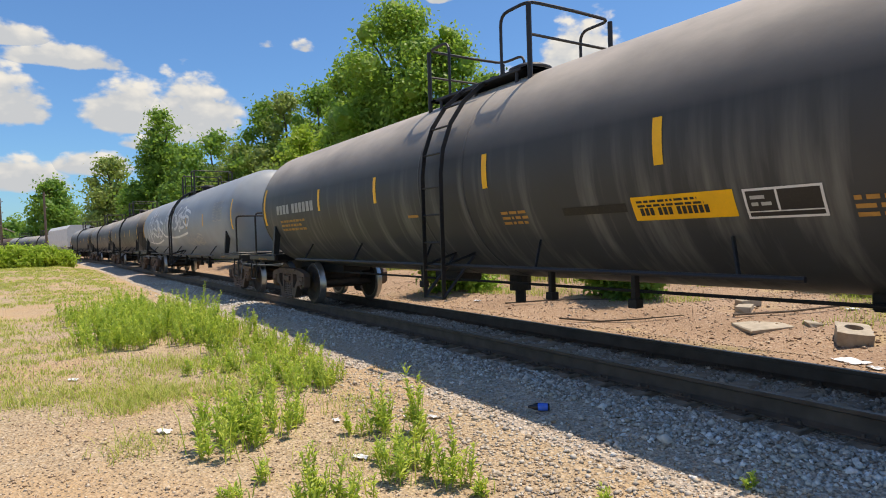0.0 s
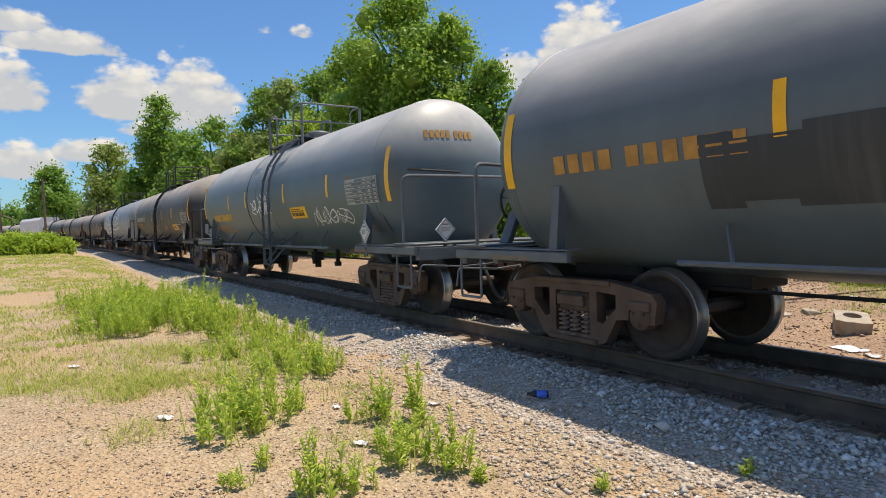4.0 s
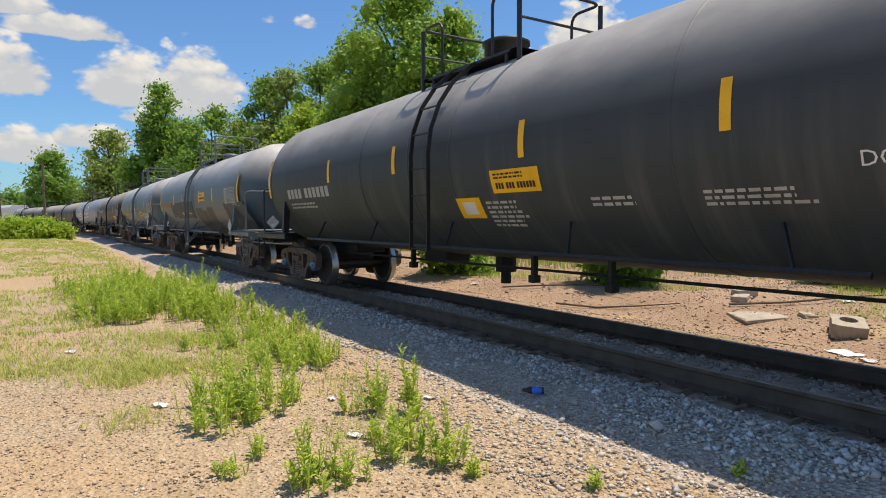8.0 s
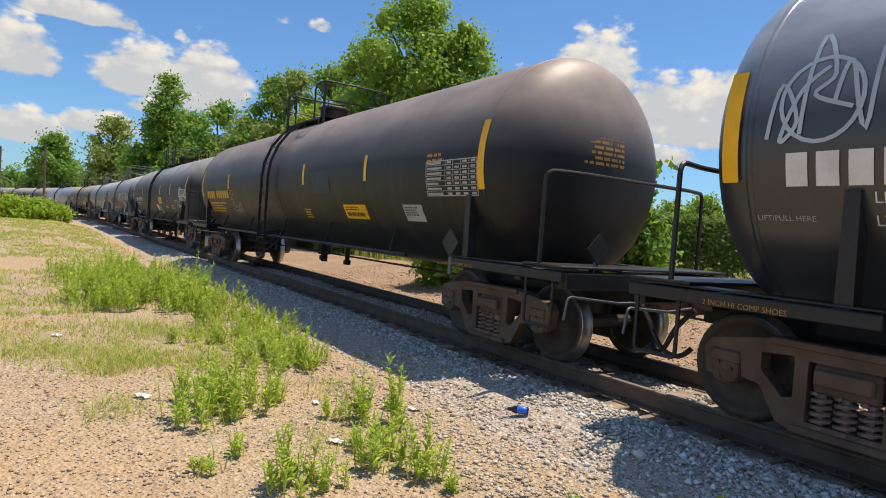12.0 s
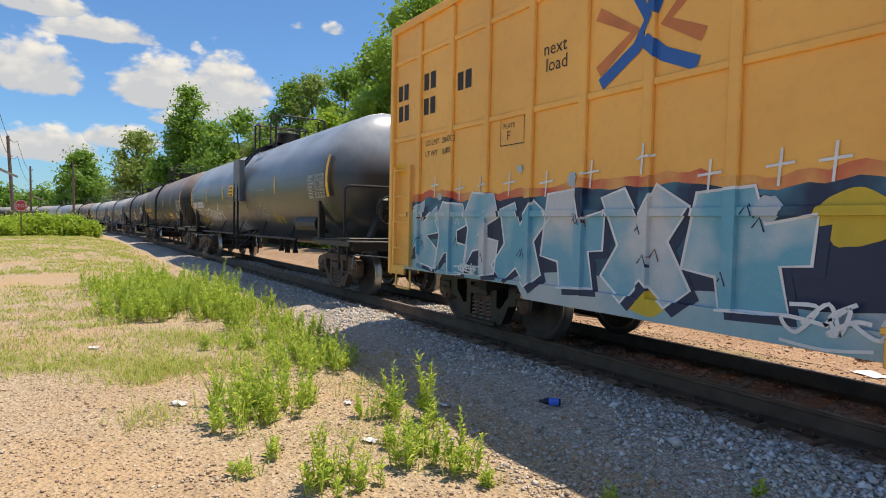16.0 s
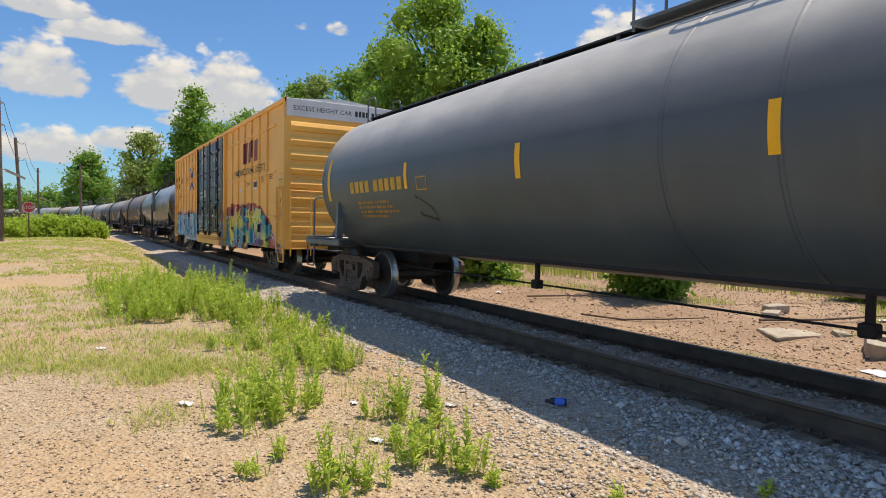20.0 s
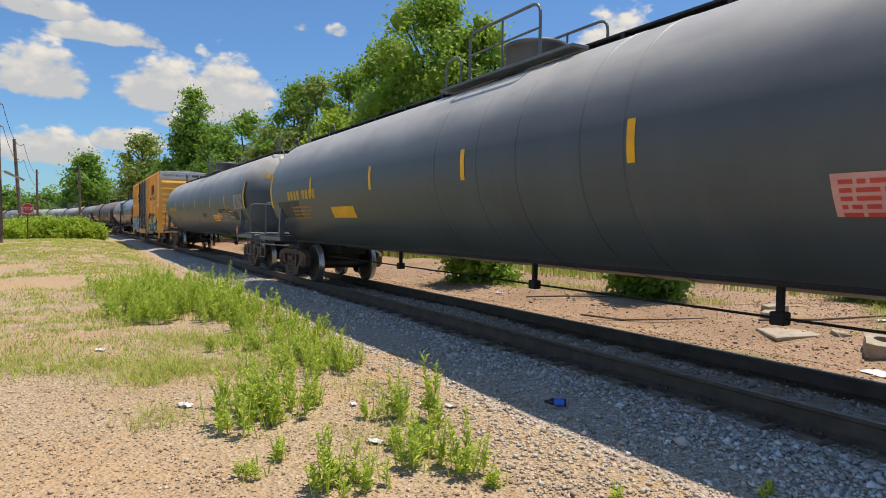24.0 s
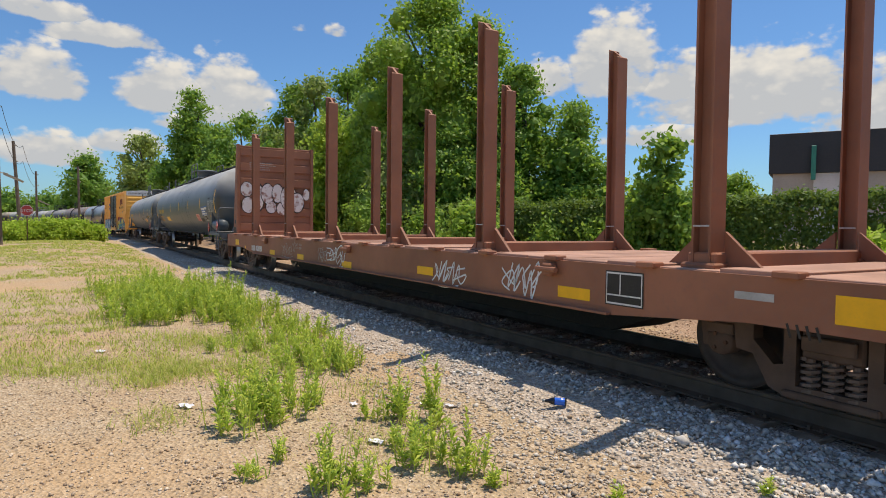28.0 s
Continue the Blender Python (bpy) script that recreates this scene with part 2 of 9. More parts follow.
def per_piece(name, cols, rough=0.85, island=True, scale=40, trans=0.0, spec=0.25):
    """Colour that differs from piece to piece of a joined mesh (or from object to object)."""
    mat, nt, b = nodes_of(name)
    src = nt.nodes.new("ShaderNodeNewGeometry" if island else "ShaderNodeObjectInfo")
    fac = src.outputs["Random Per Island" if island else "Random"]
    stops = [(i / max(1, len(cols) - 1), c) for i, c in enumerate(cols)]
    c = ramp_node(nt, fac, stops)
    n = noise_node(nt, scale, 4)
    c = mix_node(nt, 0.5, c, mix_node(nt, n.outputs[0], (0.35, 0.35, 0.35), (1.5, 1.5, 1.5)), "MULTIPLY") if not trans else c
    nt.links.new(c, b.inputs["Base Color"])
    b.inputs["Roughness"].default_value = rough
    b.inputs["Specular IOR Level"].default_value = spec
    if trans:
        t = nt.nodes.new("ShaderNodeBsdfTranslucent")
        nt.links.new(mix_node(nt, 0.6, c, (0.5, 0.75, 0.1), "MIX"), t.inputs[0])
        mx = nt.nodes.new("ShaderNodeMixShader")
        mx.inputs[0].default_value = trans
        nt.links.new(b.outputs[0], mx.inputs[1])
        nt.links.new(t.outputs[0], mx.inputs[2])
        nt.links.new(mx.outputs[0], nt.nodes["Material Output"].inputs[0])
    return mat


M = {}
M["gravel"] = speckle("tan_gravel", [(0.27, 0.185, 0.115), (0.47, 0.345, 0.215), (0.56, 0.435, 0.295), (0.36, 0.27, 0.18), (0.68, 0.56, 0.42)], 34,
                      big=[((0.53, 0.355, 0.20), 0.35, 0.45, 0.62, 0.7), ((0.26, 0.22, 0.09), 0.22, 0.58, 0.72, 0.5), ((0.32, 0.225, 0.14), 1.3, 0.58, 0.72, 0.5)], relief=0.9)
M["ballast_bed"] = speckle("ballast_bed", [(0.279, 0.220, 0.169), (0.455, 0.375, 0.302), (0.558, 0.493, 0.426), (0.353, 0.271, 0.206), (0.734, 0.669, 0.588)], 30,
                           big=[((0.12, 0.09, 0.07), 0.7, 0.55, 0.72, 0.6)], relief=1.0)
M["dirt"] = speckle("dirt_bank", [(0.25, 0.155, 0.10), (0.40, 0.265, 0.175), (0.33, 0.225, 0.155), (0.54, 0.41, 0.30)], 30,
                    big=[((0.28, 0.18, 0.115), 0.5, 0.42, 0.65, 0.6), ((0.19, 0.175, 0.065), 0.3, 0.57, 0.72, 0.6), ((0.48, 0.37, 0.19), 0.9, 0.58, 0.70, 0.5)])
M["stone"] = per_piece("ballast_stone", [(0.316, 0.294, 0.260), (0.565, 0.542, 0.503), (0.407, 0.356, 0.288), (0.723, 0.701, 0.655), (0.497, 0.441, 0.362), (0.820, 0.820, 0.814), (0.373, 0.339, 0.299), (0.610, 0.582, 0.537)], scale=22)
M["pale_stone"] = per_piece("pale_stone", [(0.34, 0.27, 0.20), (0.52, 0.45, 0.37), (0.62, 0.55, 0.46), (0.42, 0.35, 0.28), (0.72, 0.67, 0.59)])
# darker than the ballast stone: shade under the cars put into the colour
M["track_stone"] = per_piece("track_stone", [(0.262, 0.234, 0.207), (0.469, 0.441, 0.400), (0.331, 0.276, 0.228), (0.634, 0.606, 0.565), (0.413, 0.358, 0.303)])
M["pebble"] = per_piece("tan_pebble", [(0.291, 0.194, 0.121), (0.563, 0.417, 0.281), (0.407, 0.301, 0.213), (0.757, 0.630, 0.485), (0.262, 0.184, 0.126), (0.640, 0.514, 0.378)])
M["bank_stone"] = per_piece("bank_stone", [(0.32, 0.21, 0.14), (0.48, 0.35, 0.25), (0.38, 0.26, 0.18), (0.62, 0.52, 0.42)])
M["leaf"] = per_piece("tree_leaf", [(0.077, 0.175, 0.032), (0.128, 0.254, 0.047), (0.192, 0.335, 0.062), (0.099, 0.212, 0.039)], 0.5, trans=0.38)
M["leaf_mid"] = per_piece("fresh_leaf", [(0.126, 0.239, 0.041), (0.206, 0.343, 0.059), (0.289, 0.427, 0.078), (0.157, 0.280, 0.049)], 0.5, trans=0.42)
M["leaf_light"] = per_piece("young_leaf", [(0.307, 0.429, 0.050), (0.409, 0.517, 0.068), (0.256, 0.374, 0.044)], 0.5, trans=0.42)
M["leaf_olive"] = per_piece("willow_leaf", [(0.189, 0.250, 0.073), (0.264, 0.325, 0.100), (0.159, 0.220, 0.066)], 0.6, trans=0.30)
M["leaf_hedge"] = per_piece("hedge_leaf", [(0.050, 0.100, 0.020), (0.075, 0.135, 0.026), (0.110, 0.175, 0.036)], 0.6, trans=0.2)

M["weed"] = per_piece("weed_leaf", [(0.257, 0.372, 0.063), (0.464, 0.550, 0.084), (0.641, 0.655, 0.140), (0.336, 0.446, 0.092), (0.192, 0.298, 0.063)], 0.55, trans=0.40)
M["grass"] = per_piece("grass_blade", [(0.276, 0.345, 0.057), (0.414, 0.437, 0.098), (0.575, 0.494, 0.196), (0.230, 0.322, 0.052), (0.644, 0.529, 0.276)], 0.7, trans=0.35)
M["bark"] = paint("bark", (0.10, 0.075, 0.055), 0.9, 0, 0.35, 3, relief=0.8)
M["rail"] = paint("rail_rust", (0.120, 0.084, 0.062), 0.7, 0.3, 0.3, 4, relief=0.5)
M["rail_top"] = paint("rail_head", (0.264, 0.216, 0.180), 0.55, 0.4, 0.15, 6, dirt=0.1)
M["tie"] = paint("tie_wood", (0.312, 0.247, 0.189), 0.92, 0, 0.4, 5, relief=0.9)
M["truck"] = paint("truck_rust", (0.115, 0.075, 0.055), 0.75, 0.15, 0.3, 4, grime=(0.15, 0.085, 0.05), dirt=0.5, relief=0.5)
M["truck_grey"] = paint("truck_dust", (0.12, 0.10, 0.085), 0.8, 0.1, 0.3, 4, relief=0.5)
M["wheel"] = paint("wheel_steel", (0.062, 0.047, 0.040), 0.6, 0.4, 0.3, 6, relief=0.4)
M["tread"] = paint("wheel_tread", (0.38, 0.37, 0.36), 0.3, 0.9, 0.12, 6, dirt=0.1)
M["spring"] = paint("spring_steel", (0.19, 0.14, 0.115), 0.7, 0.3, 0.3, 8)
M["black"] = paint("black_steel", (0.011, 0.011, 0.012), 0.5, 0, 0.3, 2)
M["dark"] = paint("under_dark", (0.012, 0.011, 0.010), 0.8, 0, 0.3, 2)
M["grey_steel"] = paint("grey_steel", (0.115, 0.135, 0.15), 0.5, 0, 0.2, 2)
M["pale_steel"] = paint("pale_steel", (0.30, 0.31, 0.31), 0.5, 0.3, 0.2, 3)
M["rust"] = paint("rusty_coupler", (0.13, 0.065, 0.04), 0.85, 0.1, 0.35, 6, relief=0.6)
M["blue_cap"] = paint("blue_cap", (0.10, 0.22, 0.38), 0.5, 0, 0.15, 8)
M["yellow"] = paint("reflector_yellow", (0.90, 0.47, 0.006), 0.45, 0, 0.10, 4, dirt=0.12, relief=0.05)
M["yellow_text"] = paint("stencil_yellow", (0.62, 0.36, 0.03), 0.6, 0, 0.2, 6)
M["orange_text"] = paint("faded_orange", (0.42, 0.22, 0.05), 0.7, 0, 0.25, 6)
M["white"] = paint("stencil_white", (0.68, 0.68, 0.66), 0.6, 0, 0.12, 5, dirt=0.2, relief=0.05)
M["offwhite"] = paint("dusty_white", (0.42, 0.42, 0.40), 0.7, 0, 0.2, 5)
M["ink"] = paint("black_ink", (0.02, 0.018, 0.016), 0.6, 0, 0.2, 5, relief=0.05)
M["red"] = paint("placard_red", (0.55, 0.06, 0.05), 0.5, 0, 0.12, 5)
M["box"] = paint("boxcar_ochre", (0.96, 0.49, 0.112), 0.55, 0, 0.10, 0.7, grime=(0.34, 0.19, 0.09), dirt=0.16, relief=0.05)
M["box_white"] = paint("boxcar_white", (0.62, 0.63, 0.64), 0.6, 0, 0.1, 2)
M["door_black"] = paint("boxcar_door", (0.028, 0.031, 0.037), 0.32, 0, 0.2, 2, dirt=0.12)
M["flat"] = paint("flatcar_oxide", (0.30, 0.122, 0.068), 0.7, 0, 0.22, 1.1, grime=(0.20, 0.12, 0.09), dirt=0.45, relief=0.2)
M["deck"] = paint("deck_oxide", (0.40, 0.23, 0.17), 0.85, 0, 0.25, 1.5, relief=0.3)
M["bldg_dark"] = paint("roof_band", (0.028, 0.031, 0.036), 0.6, 0, 0.15, 0.5)
M["bldg_wall"] = paint("wall_panel", (0.42, 0.38, 0.33), 0.8, 0, 0.12, 0.4)
M["bldg_white"] = paint("wall_white", (0.62, 0.61, 0.60), 0.8, 0, 0.08, 0.6)
M["green"] = paint("green_post", (0.02, 0.22, 0.16), 0.5, 0, 0.1, 2)
M["pole"] = paint("pole_wood", (0.15, 0.115, 0.09), 0.9, 0, 0.3, 3, relief=0.6)
M["sign_red"] = paint("sign_red", (0.50, 0.05, 0.05), 0.5, 0, 0.1, 4)
M["can_blue"] = paint("label_blue", (0.02, 0.15, 0.72), 0.22, 0.0, 0.15, 20)
M["bottle"] = paint("bottle_glass", (0.010, 0.013, 0.022), 0.12, 0, 0.1, 20, dirt=0.05, relief=0.0)
M["litter"] = paint("litter_white", (0.75, 0.75, 0.78), 0.6, 0, 0.1, 20)
M["concrete"] = paint("concrete", (0.42, 0.36, 0.28), 0.9, 0, 0.2, 8, relief=0.6)
for key, col in (("g_teal", (0.01, 0.20, 0.26)), ("g_sky", (0.16, 0.38, 0.50)), ("g_navy", (0.015, 0.03, 0.075)), ("g_red", (0.36, 0.045, 0.03)),
                 ("g_yellow", (0.62, 0.45, 0.04)), ("g_purple", (0.10, 0.06, 0.20)), ("g_green", (0.05, 0.28, 0.05)), ("g_grey", (0.34, 0.36, 0.37)),
                 ("g_orange", (0.62, 0.20, 0.06)), ("g_blue", (0.02, 0.13, 0.42)), ("g_maroon", (0.20, 0.03, 0.025)), ("g_white", (0.72, 0.74, 0.75)), ("g_pink", (0.6, 0.32, 0.3)), ("g_pale", (0.42, 0.50, 0.55))):
    M[key] = paint("spray_" + key[2:], col, 0.55, 0, 0.14, 2.5, dirt=0.1, relief=0.03)
def spray_mix(name, a, b, scale=1.5, lo=0.42, hi=0.58, c=None):
    """Two or three spray-can colours fading into one another."""
    mat, nt, bs = nodes_of("spray_" + name)
    n = noise_node(nt, scale, 3, 0.5)
    stops = [(lo, a), (hi, b)] if c is None else [(lo, a), ((lo + hi) / 2, b), (hi, c)]
    col = ramp_node(nt, n.outputs[0], stops)
    fine = noise_node(nt, 30, 4)
    nt.links.new(mix_node(nt, 0.25, col, mix_node(nt, fine.outputs[0], (0.5, 0.5, 0.5), (1.3, 1.3, 1.3)), "MULTIPLY"), bs.inputs["Base Color"])
    bs.inputs["Roughness"].default_value = 0.5
    M["g_" + name] = mat


def spray_rise(name, stops):
    """Spray-can colours that give way to one another up the car side: (height in metres, colour)."""
    mat, nt, bs = nodes_of("spray_" + name)
    co, sep, n = nt.nodes.new("ShaderNodeTexCoord"), nt.nodes.new("ShaderNodeSeparateXYZ"), noise_node(nt, 1.7, 3, 0.5)
    nt.links.new(co.outputs["Object"], sep.inputs[0])
    add = nt.nodes.new("ShaderNodeMath")
    add.operation = "MULTIPLY_ADD"
    add.inputs[1].default_value = 0.7
    nt.links.new(n.outputs[0], add.inputs[0])
    nt.links.new(sep.outputs[2], add.inputs[2])
    f = nt.nodes.new("ShaderNodeMapRange")
    f.inputs[1].default_value, f.inputs[2].default_value = 0.95, 2.35
    nt.links.new(add.outputs[0], f.inputs[0])
    nt.links.new(ramp_node(nt, f.outputs[0], [((z - 0.6) / 1.4, c) for z, c in stops]), bs.inputs["Base Color"])
    bs.inputs["Roughness"].default_value = 0.5
    M["g_" + name] = mat


SEA, SUN_Y, LIME, GRAPE = (0.010, 0.26, 0.35), (0.74, 0.50, 0.03), (0.60, 0.60, 0.12), (0.12, 0.06, 0.26)
spray_rise("sun_sea", [(0.7, SEA), (1.15, SEA), (1.38, LIME), (1.65, SUN_Y)])
spray_rise("sea_sun", [(0.7, SUN_Y), (1.0, LIME), (1.25, SEA), (1.7, SEA)])
spray_rise("drip_low", [(0.7, LIME), (1.3, SUN_Y), (1.62, SUN_Y), (1.70, GRAPE)])
spray_rise("lime_low", [(0.7, GRAPE), (1.0, GRAPE), (1.22, LIME), (1.6, LIME)])
spray_mix("halo", (0.80, 0.42, 0.12), (0.66, 0.12, 0.06), 2.0, 0.35, 0.6)
spray_mix("navy_mix", (0.012, 0.025, 0.07), (0.05, 0.22, 0.32), 1.3, 0.45, 0.65)
spray_mix("base_mix", (0.46, 0.52, 0.54), (0.20, 0.42, 0.50), 0.9, 0.4, 0.6)
spray_mix("steel_mix", (0.58, 0.60, 0.61), (0.16, 0.42, 0.54), 1.1, 0.44, 0.62)
spray_mix("sky_mix", (0.12, 0.40, 0.52), (0.46, 0.58, 0.62), 1.4, 0.42, 0.6)
spray_mix("cloud_mix", (0.22, 0.025, 0.02), (0.56, 0.065, 0.04), 1.6, 0.38, 0.62)

spray_mix("worn", (0.74, 0.70, 0.68), (0.34, 0.17, 0.13), 7.0, 0.50, 0.66)
spray_mix("gold_mix", (0.70, 0.46, 0.04), (0.72, 0.60, 0.10), 1.2, 0.4, 0.62, (0.02, 0.30, 0.38))
# top colours: dust, lightened further to paint in sun on the tank tops
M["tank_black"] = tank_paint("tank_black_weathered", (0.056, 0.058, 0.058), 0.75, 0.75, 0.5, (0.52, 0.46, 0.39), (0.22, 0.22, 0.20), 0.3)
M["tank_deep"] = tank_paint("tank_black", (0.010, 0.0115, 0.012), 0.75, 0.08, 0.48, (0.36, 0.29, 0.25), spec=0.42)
# the bluish top stands in for the sky's reflection on the gloss
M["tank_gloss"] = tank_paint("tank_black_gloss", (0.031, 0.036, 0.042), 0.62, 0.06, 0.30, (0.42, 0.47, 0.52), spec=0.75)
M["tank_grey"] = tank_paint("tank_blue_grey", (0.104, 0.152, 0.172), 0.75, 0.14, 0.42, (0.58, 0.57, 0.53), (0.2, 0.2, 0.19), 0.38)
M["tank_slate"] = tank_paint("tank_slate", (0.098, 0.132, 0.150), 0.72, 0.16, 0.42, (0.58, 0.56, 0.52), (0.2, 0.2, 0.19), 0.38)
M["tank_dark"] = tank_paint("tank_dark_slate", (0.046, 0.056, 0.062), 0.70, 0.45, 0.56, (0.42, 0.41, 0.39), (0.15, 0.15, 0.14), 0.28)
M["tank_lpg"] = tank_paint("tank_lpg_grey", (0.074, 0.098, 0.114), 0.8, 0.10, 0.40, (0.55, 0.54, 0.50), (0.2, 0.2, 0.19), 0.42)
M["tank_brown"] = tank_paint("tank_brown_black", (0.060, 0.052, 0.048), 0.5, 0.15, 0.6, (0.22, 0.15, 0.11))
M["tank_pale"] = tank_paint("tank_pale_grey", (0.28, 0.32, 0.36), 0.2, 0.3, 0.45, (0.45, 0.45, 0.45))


# ---- mesh helpers ----
def link(name, bm, mats, parent=None, label="", flat=True):
    me = bpy.data.meshes.new(name)
    bm.normal_update()
    bm.to_mesh(me)
    bm.free()
    for mt in (mats if isinstance(mats, (list, tuple)) else [mats]):
        me.materials.append(mt)
    if not flat:
        me.polygons.foreach_set("use_smooth", [True] * len(me.polygons))
    ob = new(name, me)
    if parent:
        ob.parent = parent
    if label:
        ob["label"] = label
    return ob


def part(name, bm, mats, parent, label="", flat=True):
    return link(name, bm, mats, parent, label, flat)


def box(bm, x0, x1, y0, y1, z0, z1, bev=0.0, mi=0):
    r = bmesh.ops.create_cube(bm, size=1.0)
    vs = r["verts"]
    for v in vs:
        v.co = Vector((x0 + (v.co.x + 0.5) * (x1 - x0), y0 + (v.co.y + 0.5) * (y1 - y0), z0 + (v.co.z + 0.5) * (z1 - z0)))
    fs = list({f for v in vs for f in v.link_faces})
    if mi:
        for f in fs:
            f.material_index = mi
    if bev:
        es = list({e for v in vs for e in v.link_edges})
        bmesh.ops.bevel(bm, geom=es, offset=bev, segments=1, affect="EDGES", profile=0.7)
    return vs


def cyl(bm, a, b, r, seg=10, r2=None, cap=True, mi=0):
    a, b = Vector(a), Vector(b)
    d = b - a
    m = Matrix.Translation((a + b) / 2) @ d.to_track_quat("Z", "Y").to_matrix().to_4x4()
    res = bmesh.ops.create_cone(bm, cap_ends=cap, cap_tris=False, segments=seg, radius1=r, radius2=r if r2 is None else r2, depth=d.length, matrix=m)
    if mi:
        for f in {f for v in res["verts"] for f in v.link_faces}:
            f.material_index = mi
    return res["verts"]


def tube(bm, pts, r, seg=8):
    """A bent pipe through the points, mitred at the corners."""
    pts = [Vector(p) for p in pts]
    rings = []
    for i, p in enumerate(pts):
        d = (pts[min(i + 1, len(pts) - 1)] - pts[max(i - 1, 0)]).normalized()
        q = d.to_track_quat("Z", "Y")
        rings.append([bm.verts.new(p + q @ Vector((r * math.cos(k * 2 * math.pi / seg), r * math.sin(k * 2 * math.pi / seg), 0))) for k in range(seg)])
    for a, b in zip(rings, rings[1:]):
        base = min(range(seg), key=lambda k: (a[0].co - b[k].co).length)
        for k in range(seg):
            bm.faces.new((a[k], a[(k + 1) % seg], b[(base + k + 1) % seg], b[(base + k) % seg]))
    bm.faces.new(list(reversed(rings[0])))
    bm.faces.new(rings[-1])


def arc(pts, rad=0.12, steps=4):
    """Rounds the corners of a polyline."""
    pts = [Vector(p) for p in pts]
    out = [pts[0]]
    for a, p, b in zip(pts, pts[1:], pts[2:]):
        u, v = (a - p).normalized() * rad, (b - p).normalized() * rad
        for i in range(steps + 1):
            t = i / steps
            out.append((p + u) * (1 - t) ** 2 + p * 2 * t * (1 - t) + (p + v) * t * t)
    return out + [pts[-1]]


def lathe(bm, profile, seg=28, axis="y", centre=(0, 0, 0), mi=0):
    """Turns (radius, along) pairs about an axis through centre."""
    c = Vector(centre)
    rings = []
    for r, a in profile:
        ring = []
        for k in range(seg):
            w = 2 * math.pi * k / seg
            u, v = r * math.cos(w), r * math.sin(w)
            ring.append(bm.verts.new(c + (Vector((u, a, v)) if axis == "y" else Vector((a, u, v)) if axis == "x" else Vector((u, v, a)))))
        rings.append(ring)
    for a, b in zip(rings, rings[1:]):
        for k in range(seg):
            f = bm.faces.new((a[k], a[(k + 1) % seg], b[(k + 1) % seg], b[k]))
            f.smooth = True
            f.material_index = mi
    return rings


def thing(name, label, category, group="", m=None):
    ob = new(name)
    ob.empty_display_size = 0.2
    if m is not None:
        ob.matrix_basis = m
    return tagged(ob, label, category, group)


# ---- rail vehicles: y along the train, -x the side of the lot, z = 0 at the rail head ----
WB, WR = 1.85, 0.457


def wheel_profile(side):
    s = side
    return [(0.0, s * 0.02), (0.11, s * 0.02), (0.13, s * -0.005), (0.20, s * -0.03), (0.33, s * -0.035), (0.375, s * -0.01), (0.40, s * 0.012),
            (WR - 0.008, s * 0.012), (WR, s * 0.0), (WR + 0.002, s * -0.09), (WR + 0.028, s * -0.105), (WR + 0.028, s * -0.125), (0.385, s * -0.135), (0.2, s * -0.10), (0.1, s * -0.12)]


SHARED = {}


def shared(key, make):
    if key not in SHARED:
        bm = bmesh.new()
        mats = make(bm)
        me = bpy.data.meshes.new(key)
        bm.normal_update()
        bm.to_mesh(me)
        bm.free()
        for mt in mats:
            me.materials.append(mt)
        SHARED[key] = me
    return SHARED[key]


def hang(name, me, parent, m=None, label=""):
    ob = new(name, me)
    ob.parent = parent
    if m is not None:
        ob.matrix_basis = m
    if label:
        ob["label"] = label
    return ob


def make_wheelset(bm):
    for s in (-1, 1):
        x = s * (GAUGE / 2 + 0.055)
        lathe(bm, wheel_profile(s), 30, "x", (x, 0, 0))
    cyl(bm, (-GAUGE / 2, 0, 0), (GAUGE / 2, 0, 0), 0.085, 12)
    for f in bm.faces:
        rr = sum((Vector((0, v.co.y, v.co.z)).length for v in f.verts)) / len(f.verts)
        f.material_index = 1 if rr > WR - 0.025 else 0
    return [M["wheel"], M["tread"]]


def cap_maker(mat):
    def make_cap(bm):
        for s in (-1, 1):
            x = s * (GAUGE / 2 + 0.30)
            lathe(bm, [(0.0, s * 0.075), (0.06, s * 0.075), (0.075, s * 0.06), (0.118, s * 0.055), (0.128, s * 0.03), (0.13, s * -0.10)], 16, "x", (x, 0, 0))
            for k in range(3):
                w = 2 * math.pi * k / 3
                cyl(bm, (x + s * 0.05, 0.07 * math.cos(w), 0.07 * math.sin(w)), (x + s * 0.085, 0.07 * math.cos(w), 0.07 * math.sin(w)), 0.018, 6, mi=1)
        return [mat, M["rust"]]
    return make_cap


